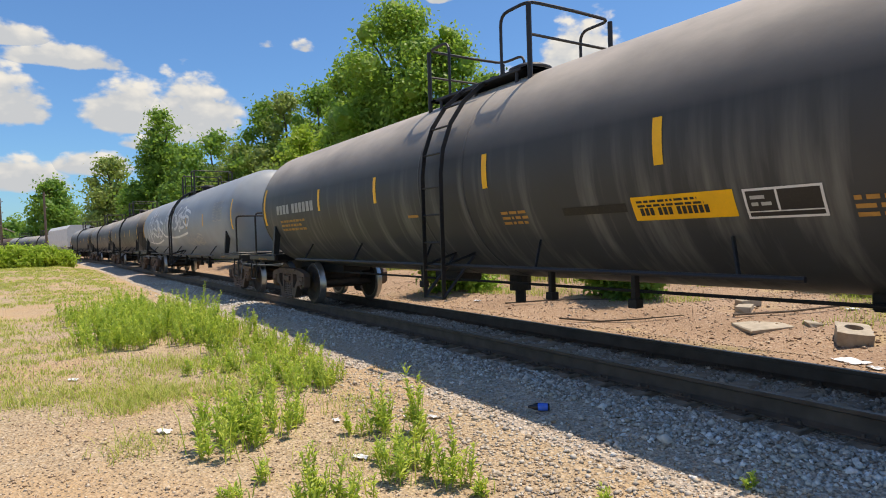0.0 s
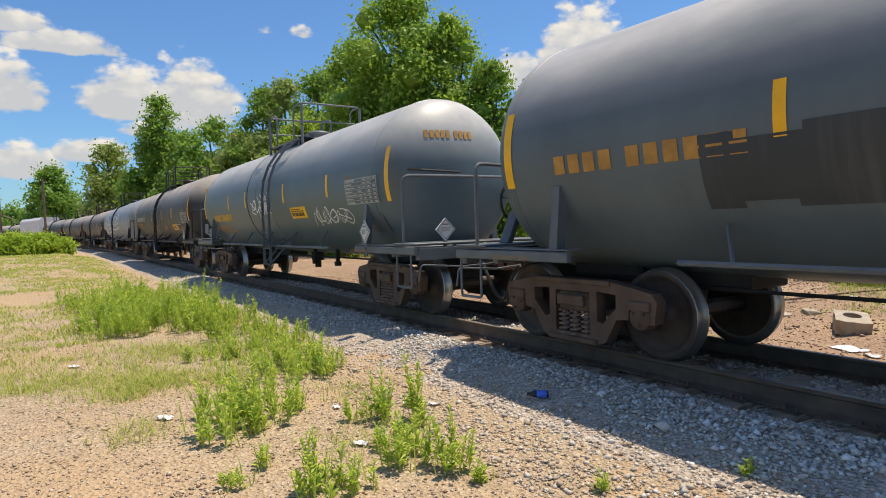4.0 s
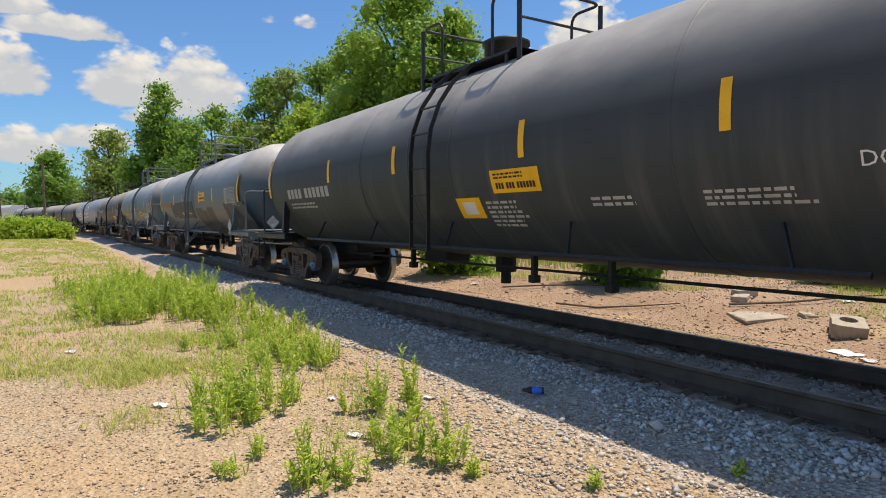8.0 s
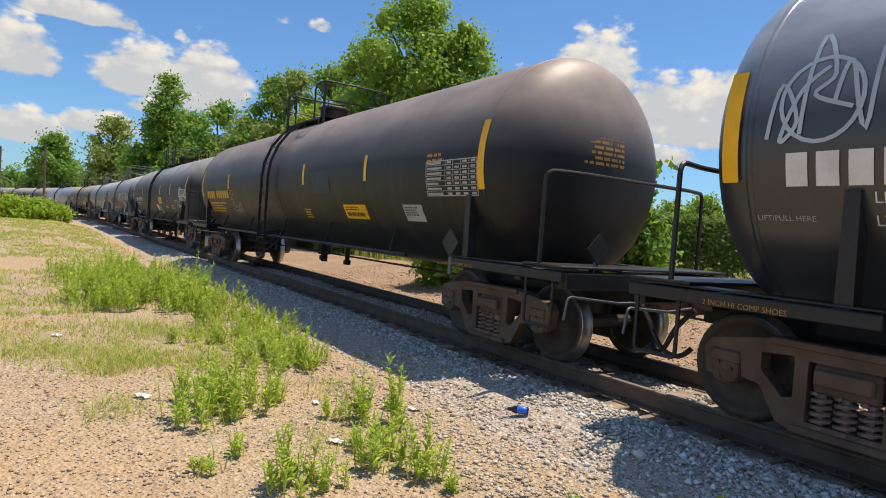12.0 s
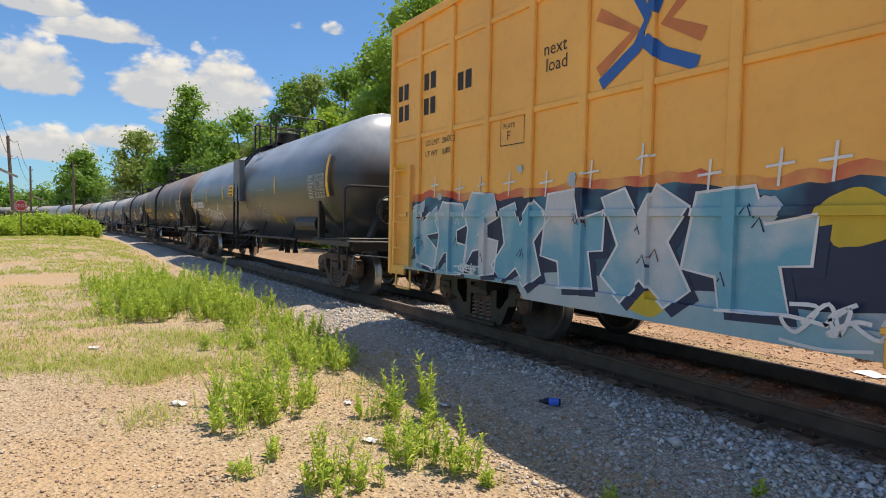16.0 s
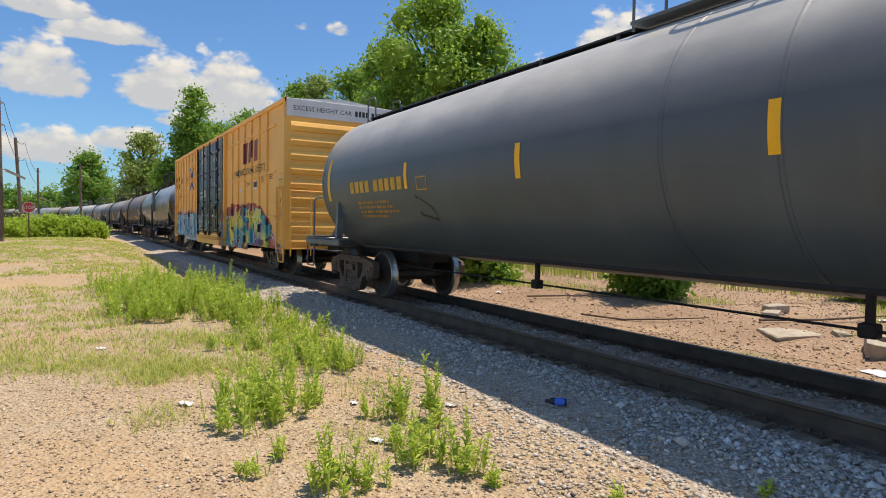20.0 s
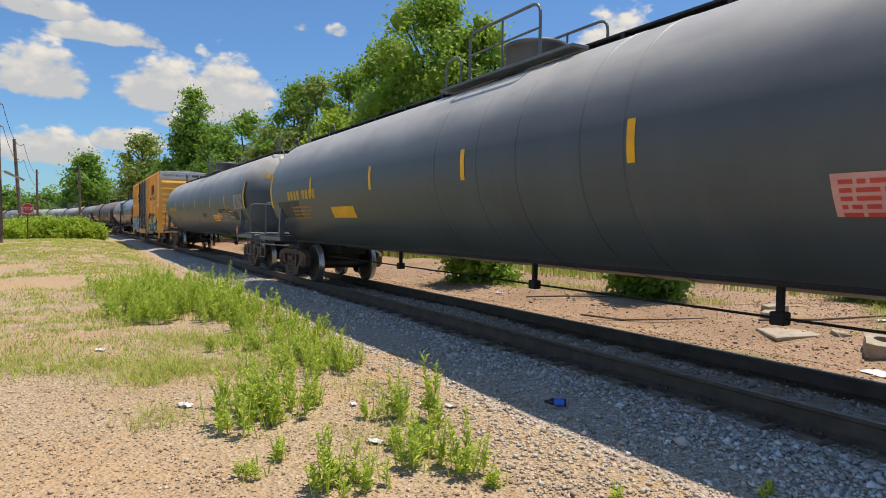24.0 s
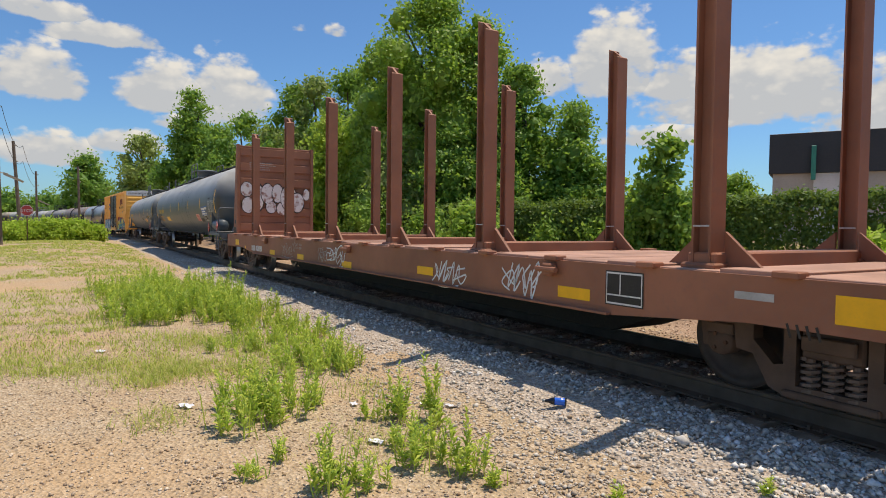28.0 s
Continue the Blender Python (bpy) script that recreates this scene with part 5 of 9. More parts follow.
    fr = lambda u, w, v, h, t: rect(u, u - w, v, v + t, 1) + rect(u, u - w, v + h - t, v + h, 1) + rect(u, u - t, v, v + h, 2) + rect(u - w + t, u - w, v, v + h, 2) + rect(u - w / 2, u - w / 2 - t, v, v + h, 2)
    decal("faded_frame", fr(-5.52, 0.55, -0.98, 0.30, 0.012), M["orange_text"], car, at)
    placard(car, -1.46, -6.55, 1.30, "", s=0.27)
    part("shell_seam", band(1.42, 2.27, -3.5, 0.03, 0.006), M["tank_dark"], car)
    part("shell_seam", band(1.42, 2.27, 2.6, 0.03, 0.006), M["tank_dark"], car)
    bm = bmesh.new()
    for sx in (-1, 1):
        tube(bm, [(sx * 0.1, -half - 0.02, 2.15), (sx * 0.75, -half - 0.22, 1.15)], 0.02, 6)
    part("rail_brace", bm, M["black"], car, "slanted railing braces")
    hp = head_place(half, 1.42, 2.27)
    bars(car, hp, 0.25, 2.75, 10, 0.12, M["offwhite"], (4,))
    # matt black car
    car, at, half = tank_car("matt black tank car with a dusty brown top", -51.5, -67.90, 1.48, 2.36, "tank_deep", ladder=0.75, top="dome", cap="grey")
    at2 = lambda u, v: at(u, v + 0.08)
    strips(car, at2, (-4.26, -1.42, 1.42, 4.48), (-7.45, 7.69))
    phone_sign(car, at, -3.22, -0.80, 0.9, 0.27)
    data_panel(car, at, -6.18, -0.40, 1.2, 0.48, M["offwhite"], 6)
    small_print(car, at, -6.2, 0.18, 0.5, 2, 0.04, M["orange_text"], 18)
    decal("faded_label", rect(-5.4, -5.95, -0.79, -0.52), M["offwhite"], car, at, "faded printed label")
    small_print(car, lambda u, v: at(u, v) + Vector((-0.004, 0, 0)), -5.45, -0.56, 0.4, 4, 0.02, M["ink"], 19)
    decal("grey_patch", rect(-1.9, -2.75, -0.32, 0.10), M["tank_dark"], car, at, "repainted grey rectangle")
    bars(car, at, 7.06, -0.38, 10, 0.225, M["yellow_text"], (4,), wide=1.5)
    small_print(car, at, 6.95, -0.50, 2.0, 4, 0.045, M["yellow_text"], 20)
    small_print(car, at, -1.22, -0.63, 0.4, 4, 0.03, M["yellow_text"], 24)
    decal("plate_box", fr(4.42, 0.34, -0.42, 0.26, 0.014), M["yellow_text"], car, at)
    squiggle(car, at, 4.35, -0.88, 0.75, 0.35, M["offwhite"], 25, 5, 0.012)
    small_print(car, at, 2.3, -0.95, 0.55, 1, 0.04, M["orange_text"], 27)
    placard(car, -1.46, -6.9, 1.3, "", s=0.27)
    placard(car, -0.75, -half - 0.55, 1.36, "", yaw=90)
    hp = head_place(half, 1.42, 2.30)
    bars(car, hp, 0.45, 2.95, 10, 0.14, M["yellow_text"], (4,))
    small_print(car, hp, 0.2, 2.82, 0.7, 7, 0.035, M["orange_text"], 26)
    # glossy black car
    car, at, half = tank_car("glossy black tank car with white lettering and tags", -70.25, -86.93, 1.48, 2.36, "tank_gloss", ladder=-0.55, top="dome", brake_rear=True, cap="rust")
    at2 = lambda u, v: at(u, v + 0.08)
    strips(car, at2, (4.84, 1.92, -4.2), (-7.9, 8.19))
    ob = decal("emergency_sign", rect(1.06, 0.30, -0.06, 0.30), M["yellow"], car, at, "torn yellow notice with black print")
    lift = lambda u, v: at(u, v) + Vector((-0.004, 0, 0))
    for k in range(3):
        bars(car, lift, 0.98, 0.18 - k * 0.11, 12, 0.05, M["ink"], (3, 6))
    bars(car, at, 7.76, -0.36, 10, 0.24, M["white"], (4,), wide=1.2)
    stencil(car, at, 7.2, -0.48, "LD LMT 199100 LB", 0.08, M["white"])
    stencil(car, at, 7.2, -0.64, "LT  WT   86900 LB", 0.08, M["white"])
    stencil(car, at, 5.5, -0.48, "90300 KG", 0.08, M["white"])
    stencil(car, at, 5.5, -0.64, "39400 KG", 0.08, M["white"])
    stencil(car, at, 8.0, -0.62, "LIFT/PULL HERE", 0.045, M["offwhite"])
    decal("plate_box", fr(5.48, 0.26, -0.31, 0.22, 0.014), M["offwhite"], car, at)
    stencil(car, at, 5.39, -0.25, "C", 0.07, M["white"])
    for k, txt in enumerate(("VENT TANK WHEN UNLOADING", "", "MAXIMUM OPERATING", "PRESSURE HEATER COILS", "150 PSIG.", "", "DO NOT EXCEED 350°F", "4\" INSULATION", "FIBREGLASS / CERAMIC FIBER")):
        if txt:
            stencil(car, at, 1.28, -0.24 - 0.056 * k, txt, 0.036, M["offwhite"])
    squiggle(car, at, 7.95, -0.02, 0.7, 0.66, M["g_pale"], 31, 3, 0.03)
    decal("tag_ring", stroke(wavy(lambda t: (7.55 + 0.27 * math.cos(t), 0.25 + 0.30 * math.sin(t)), 0, 6.4, 24), 0.03), M["g_pale"], car, at)
    squiggle(car, at, 7.1, -1.05, 1.5, 0.33, M["g_yellow"], 32, 6, 0.028)
    squiggle(car, at, 5.05, -0.92, 2.3, 0.55, M["g_white"], 33, 8, 0.034)
    squiggle(car, at, 1.75, -1.28, 1.9, 0.42, M["g_pale"], 34, 8, 0.03)
    squiggle(car, at, 1.0, -1.5, 0.8, 0.3, M["g_pale"], 35, 4, 0.03)
    squiggle(car, at, -2.0, -0.9, 1.2, 0.45, M["offwhite"], 36, 5, 0.02)
    squiggle(car, at, -3.4, -1.0, 0.8, 0.35, M["g_yellow"], 37, 3, 0.03)
    for k, txt in enumerate(("THERMACOTE TANK BLACK",)):
        stencil(car, at, -2.4, -0.02, txt, 0.05, M["offwhite"])
    data_panel(car, at, -6.75, -0.33, 1.0, 0.50, M["offwhite"], 7)
    bm = bmesh.new()
    box(bm, -1.60, -1.44, -0.95, -0.15, 2.05, 3.3, 0.02)
    part("ladder_shield", bm, M["grey_steel"], car, "grey splash plate beside the ladder")
    hp = head_place(half, 1.42, 2.30)
    bars(car, hp, 0.45, 2.9, 9, 0.14, M["white"], (4,))
    small_print(car, hp, 0.4, 2.78, 0.7, 2, 0.05, M["white"], 38)
    bm = bmesh.new()
    cyl(bm, (-1.1, -half + 1.6, 1.42), (-1.1, -half + 3.0, 1.42), 0.22, 14)
    part("air_reservoir", bm, M["black"], car)


def gas_cars():
    R, zc = 1.43, 2.30
    fr = lambda u, w, v, h, t: rect(u, u - w, v, v + t, 1) + rect(u, u - w, v + h - t, v + h, 1) + rect(u, u - t, v, v + h, 2) + rect(u - w + t, u - w, v, v + h, 2)
    car, at0, half = tank_car("long grey gas tank car with a full-length top walkway", -111.19, -130.85, R, zc, "tank_lpg", "grey_steel", ladder=0.2, top="dome", walk_full=True)
    at = lambda u, v: at0(u, v * 0.95 + 0.09)
    strips(car, lambda u, v: at0(u, v - 0.07), (-6.43, -3.70, -0.31, 2.84, 5.75), ())
    for u in (-9.3, 9.2):
        stripe(car, at0, u, -0.40, 0.47, 0.13)
    phone_sign(car, at, -3.78, -0.97, 1.05, 0.27)
    decal("pink_label", rect(-4.85, -5.5, -0.84, -0.63), M["g_pink"], car, at, "pink and white pasted label")
    small_print(car, lambda u, v: at(u, v) + Vector((-0.004, 0, 0)), -4.9, -0.67, 0.5, 3, 0.03, M["red"], 41)
    decal("black_patch", rect(-5.2, -7.35, -0.65, -0.47), M["ink"], car, at, "painted-over black strip")
    l2 = lambda u, v: at(u, v) + Vector((-0.004, 0, 0))
    stencil(car, l2, -6.4, -0.53, "PETROLEUM GAS", 0.10, M["yellow_text"])
    stencil(car, l2, -5.70, -0.66, "NON ODORIZED", 0.095, M["yellow_text"])
    stencil(car, at, -5.80, -0.81, "LIQUEFIED", 0.095, M["offwhite"])
    stencil(car, at, -5.50, -0.97, "PETROLEUM  GAS", 0.095, M["offwhite"])
    frame_box(car, at, -6.9, -0.84, 0.52, 0.26, 42)
    decal("dark_patch", rect(-1.8, -2.5, -0.78, -0.60), M["ink"], car, at)
    decal("dark_patch", rect(-7.45, -8.15, -0.94, -0.60), M["ink"], car, at)
    data_panel(car, at, -7.86, -0.50, 1.2, 0.46, M["offwhite"], 8)
    small_print(car, at, -7.9, 0.06, 0.3, 1, 0.035, M["orange_text"], 43)
    bars(car, at, 8.05, -0.39, 9, 0.22, M["yellow_text"], (4,), wide=1.45)
    small_print(car, at, 7.8, -0.56, 1.6, 4, 0.05, M["orange_text"], 44)
    decal("plate_box", fr(5.4, 0.32, -0.43, 0.22, 0.016), M["yellow_text"], car, at)
    decal("dark_flag", [[(5.5, -0.5), (5.05, -0.72), (5.0, -0.98), (5.5, -0.86)]], M["ink"], car, at)
    decal("pad", rect(-8.3, -9.0, -1.05, -0.70), M["grey_steel"], car, at)
    decal("pad", rect(9.0, 8.3, -1.05, -0.70), M["grey_steel"], car, at)
    placard(car, -1.47, -8.74, 1.22, "1075", True, 0.26)
    hp = head_place(half, R, zc)
    bars(car, hp, 0.1, 2.85, 9, 0.14, M["yellow_text"], (4,))
    small_print(car, hp, 0.1, 2.75, 0.6, 4, 0.035, M["orange_text"], 45)
    for u in (-1.6, -2.75, -3.4):
        part("shell_seam", band(R, zc, u, 0.03, 0.006), M["tank_lpg"], car)
    # second gas car
    car, at0, half = tank_car("long grey gas tank car with red placards and brake wheel", -133.22, -152.53, R, zc, "tank_lpg", "grey_steel", ladder=0.1, top="dome", walk_full=True, brake_rear=True)
    at1 = at0
    at0 = lambda u, v: at1(u - 0.125, v)
    at = lambda u, v: at0(u, v * 0.95 + 0.09)
    strips(car, lambda u, v: at0(u, v - 0.02), (-6.12, -2.98, -0.02, 3.05, 6.27), ())
    for u in (-9.2, 9.46):
        stripe(car, at0, u, -0.45, 0.42, 0.13)
    l2 = lambda u, v: at(u, v) + Vector((-0.004, 0, 0))
    l3 = lambda u, v: at(u, v) + Vector((-0.008, 0, 0))
    decal("red_label", rect(-4.75, -5.55, -0.92, -0.57), M["g_pink"], car, at, "white and red pasted label")
    small_print(car, l2, -4.8, -0.62, 0.65, 5, 0.035, M["red"], 51)
    rng = random.Random(52)
    decal("tag_fill", rect(-6.3, -7.0, -0.42, -0.33) + rect(-7.05, -7.5, -0.40, -0.30) + rect(-6.4, -7.1, -0.52, -0.45) + rect(-6.35, -7.0, -0.62, -0.55) + rect(-7.1, -7.35, -0.62, -0.54), M["g_white"], car, l2)
    decal("tag_outline", stroke([(-6.25, -0.30), (-7.6, -0.27)], 0.04) + stroke([(-6.3, -0.44), (-7.4, -0.43)], 0.035) + stroke([(-6.3, -0.64), (-7.4, -0.63)], 0.035) + stroke([(-7.52, -0.28), (-7.5, -0.62)], 0.03) + stroke([(-6.33, -0.53), (-7.4, -0.53)], 0.03), M["g_blue"], car, at, "blue spray outline")
    frame_box(car, at, -6.64, -0.90, 0.58, 0.25, 53)
    data_panel(car, at, -7.85, -0.52, 1.15, 0.46, M["offwhite"], 9)
    decal("dark_patch", rect(-7.9, -8.35, 0.0, 0.07), M["ink"], car, at)
    decal("dark_patch", rect(-5.65, -6.3, -0.95, -0.78), M["ink"], car, at)
    decal("rust_patch", rect(-7.87, -8.15, -0.75, -0.66), M["orange_text"], car, at)
    decal("yellow_sign", rect(5.2, 4.0, -0.88, -0.62), M["yellow"], car, at)
    bars(car, at, 8.0, -0.39, 8, 0.22, M["yellow_text"], (4,), wide=1.5)
    small_print(car, at, 7.8, -0.56, 1.4, 4, 0.05, M["orange_text"], 54)
    decal("dark_patch", rect(8.9, 7.2, -0.85, -0.42), M["tank_dark"], car, at)
    placard(car, -1.47, -8.49, 1.30, "1075", True, 0.26)
    placard(car, -1.47, -10.07, 1.36, "1075", True, 0.24)
    bm = bmesh.new()
    y0, y1 = -9.82, -8.78
    lathe(bm, [(0.001, y0 - 0.06), (0.15, y0 - 0.04), (0.22, y0 + 0.05), (0.22, y1 - 0.05), (0.15, y1 + 0.04), (0.001, y1 + 0.06)], 20, "y", (-1.2, 0, 1.38))
    part("air_reservoir", bm, M["tank_lpg"], car, "grey compressed-air reservoir on the platform", False)
    bm = bmesh.new()
    for yy in (y0 + 0.15, y1 - 0.15):
        box(bm, -1.4, -1.0, yy - 0.04, yy + 0.04, 1.12, 1.3, 0.01)
    part("reservoir_stand", bm, M["grey_steel"], car)
    hp = head_place(half, R, zc)
    decal("faded_mark", [[(x, z) for x, z in p] for p in rect(-0.25, 0.35, 2.75, 2.86) + rect(-0.05, 0.35, 2.62, 2.68)], M["orange_text"], car, hp)
    for u in (-1.3, -2.4, -3.0):
        part("shell_seam", band(R, zc, u, 0.03, 0.006), M["tank_lpg"], car)


cars_of_the_first_half()


def far_car(skin, first, last, label, steel="black"):
    return tank_car(label, first, last, 1.40, 2.22, skin, steel, 0.3, near=False)


def hopper(first, last):
    mid, ha = (first + last) / 2, (first - last) / 2
    car = thing("hopper_car", "light grey covered hopper car far down the line", "hopper car", "cars of the freight train")
    bm = bmesh.new()
    h = ha + 0.5
    pts = [(-1.45, 1.6), (-1.55, 2.4), (-1.50, 3.9), (-1.1, 4.35), (1.1, 4.35), (1.5, 3.9), (1.55, 2.4), (1.45, 1.6)]
    rings = [[bm.verts.new((x, yy, z)) for x, z in pts] for yy in (-h, h)]
    for i in range(len(pts)):
        bm.faces.new((rings[0][i], rings[0][(i + 1) % len(pts)], rings[1][(i + 1) % len(pts)], rings[1][i]))
    bm.faces.new(rings[0])
    bm.faces.new(rings[1][::-1])
    bmesh.ops.recalc_face_normals(bm, faces=bm.faces)
    part("body", bm, M["box_white"], car)
    for i in range(3):
        bm = bmesh.new()
        yy = (i - 1) * h * 0.55
        vs = [bm.verts.new(p) for p in ((-1.4, yy - 2.0, 1.62), (1.4, yy - 2.0, 1.62), (1.4, yy + 2.0, 1.62), (-1.4, yy + 2.0, 1.62), (-0.4, yy - 0.4, 0.5), (0.4, yy - 0.4, 0.5), (0.4, yy + 0.4, 0.5), (-0.4, yy + 0.4, 0.5))]
        for f in ((0, 1, 2, 3), (4, 7, 6, 5), (0, 4, 5, 1), (1, 5, 6, 2), (2, 6, 7, 3), (3, 7, 4, 0)):
            bm.faces.new([vs[k] for k in f])
        bmesh.ops.recalc_face_normals(bm, faces=bm.faces)
        part("hopper_bay", bm, M["box_white"], car)
    bm = bmesh.new()
    box(bm, -1.4, 1.4, -h - 0.6, h + 0.6, 0.95, 1.12, 0.01)
    part("sill", bm, M["dark"], car)
    for sgn in (-1, 1):
        truck(car, sgn * (ha - WB / 2), turning=False)
        coupler(car, sgn * (ha + 1.18), sgn)
    CARS.append((car, mid))


def far_cars():
    """The head of the train, already far down the line."""
    car, at, half = far_car("tank_pale", 35.98, 17.81, "pale grey tank car covered with spray-paint tags")
    at2 = at
    squiggle(car, at, 7.5, -0.5, 4.2, 1.2, M["g_white"], 121, 6, 0.09)
    squiggle(car, at, 2.5, -0.3, 5.0, 1.0, M["g_white"], 122, 6, 0.10)
    squiggle(car, at, -1.5, -0.9, 3.0, 0.5, M["offwhite"], 123, 6, 0.05)
    strips(car, at, (-5.2, -2.4, 1.2, 4.0), (-8.9, 8.9))
    data_panel(car, at, -6.6, -0.1, 1.2, 0.6, M["offwhite"], 12)
    for skin, a, b in (("tank_black", 54.0, 38.4), ("tank_black", 72.0, 56.4), ("tank_dark", 90.0, 74.4)):
        car, at, half = far_car(skin, a, b, "dark weathered tank car far down the line")
        strips(car, at, (-4.2, -1.4, 1.6, 4.4), (-7.6, 7.6))
    y = 92.4
    for k in ["hopper", "tank_black", "tank_dark", "tank_brown", "tank_black", "tank_pale", "tank_dark", "tank_black", "tank_black", "tank_dark", "tank_brown"]:
        if k == "hopper":
            hopper(y + 15.6, y)
        else:
            far_car(k, y + 15.6, y, "dark tank car far down the line")
        y += 18.0


# ---- boxcar ----
BOX_RIBS = [8.52, 7.62, 6.78, 5.92, 5.08, 4.25, 3.40, -3.98, -4.84, -5.71, -6.58, -7.45, -8.30]
RIB_W, RIB_T = 0.055, 0.05
BELT_Z = (1.60, 2.77, 3.98)


DEEP_SILL = (-6.1, 6.0)      # the side sill hangs lower between the trucks


def side_skin(lift=0.003):
    def at(u, v):
        up = 0.0
        if any(abs(u - r) < RIB_W for r in BOX_RIBS) and v > 0.80:
            up = RIB_T
        elif abs(v - BELT_Z[0]) < 0.0355:
            up = 0.032
        elif v < 0.8205:
            up = 0.046
        return Vector((-1.46 - up - lift, u, v))
    return at


def wrapped(name, polys, mat, car, lift, label=""):
    """Paint that follows the side's ribs, lower belt and edge rail: cut at their edges first."""
    bm = bmesh.new()
    sheet = name in ("spray_glow", "spray_ground", "spray_base", "spray_cloud", "spray_shadow")
    for i, poly in enumerate(polys):
        try:
            bm.faces.new([bm.verts.new((u, max(v, 0.625 if DEEP_SILL[0] < u < DEEP_SILL[1] else 0.77), 0.0 if sheet else 0.0004 * (i % 7))) for u, v in poly])
        except ValueError:
            pass
    if sheet:
        bmesh.ops.remove_doubles(bm, verts=bm.verts, dist=0.0001)
    us, vs = [v.co.x for v in bm.verts], [v.co.y for v in bm.verts]
    cuts = [(r + e, 0) for r in BOX_RIBS for e in (-RIB_W - 0.002, -RIB_W + 0.001, RIB_W - 0.001, RIB_W + 0.002)]
    cuts += [(z, 1) for z in (BELT_Z[0] - 0.037, BELT_Z[0] - 0.034, BELT_Z[0] + 0.034, BELT_Z[0] + 0.037, 0.819, 0.822)]
    for c, ax in cuts:
        lo, hi = (min(us), max(us)) if ax == 0 else (min(vs), max(vs))
        if lo < c < hi:
            bmesh.ops.bisect_plane(bm, geom=bm.verts[:] + bm.edges[:] + bm.faces[:], plane_co=(c, 0, 0) if ax == 0 else (0, c, 0), plane_no=(1, 0, 0) if ax == 0 else (0, 1, 0))
    at = side_skin(lift)
    for v in bm.verts:
        z = v.co.z
        v.co = at(v.co.x, v.co.y)
        v.co.x -= z
    return part(name, bm, mat, car, label)


def outline(poly, w):
    return stroke(poly + [poly[0]], w)


SPRAY_SHAPES = [[(0, .10), (.05, .90), (.50, 1.05), (.45, .70), (.95, .95), (1.05, .55), (.60, .50), (.98, .30), (.90, -.02), (.35, .05), (.30, .35)],
                [(0, 0), (.12, .55), (-.02, .75), (.20, 1.02), (.85, .98), (1, .70), (.70, .62), (.72, .45), (1.03, .42), (.95, .02), (.55, -.03), (.50, .30), (.30, .28)],
                [(.05, .95), (.35, 1.03), (.50, .75), (.72, 1.05), (1.05, .85), (.80, .55), (1, .15), (.75, -.02), (.50, .20), (.25, -.03), (-.02, .20), (.22, .50)],
                [(0, .30), (.15, 1), (.60, 1.04), (.66, .72), (1, .80), (.95, .40), (.75, .38), (.80, 0), (.30, -.03), (.28, .25)]]


def softened(poly, times):
    """Cut the corners of a closed outline."""
    for _ in range(times):
        out = []
        for p, q in zip(poly, poly[1:] + poly[:1]):
            out += [(p[0] * 0.75 + q[0] * 0.25, p[1] * 0.75 + q[1] * 0.25), (p[0] * 0.25 + q[0] * 0.75, p[1] * 0.25 + q[1] * 0.75)]
        poly = out
    return poly


def letter(k, u, w, z0, h, skew, soft=0):
    return softened([(u - w * x - skew * (y - 0.5), z0 + h * y) for x, y in SPRAY_SHAPES[k % 4]], soft)


def ribbon(u0, u1, lo, hi, n=60):
    us = [u0 + (u1 - u0) * i / n for i in range(n + 1)]
    return [[(a, lo(a)), (b, lo(b)), (b, hi(b)), (a, hi(a))] for a, b in zip(us, us[1:])]


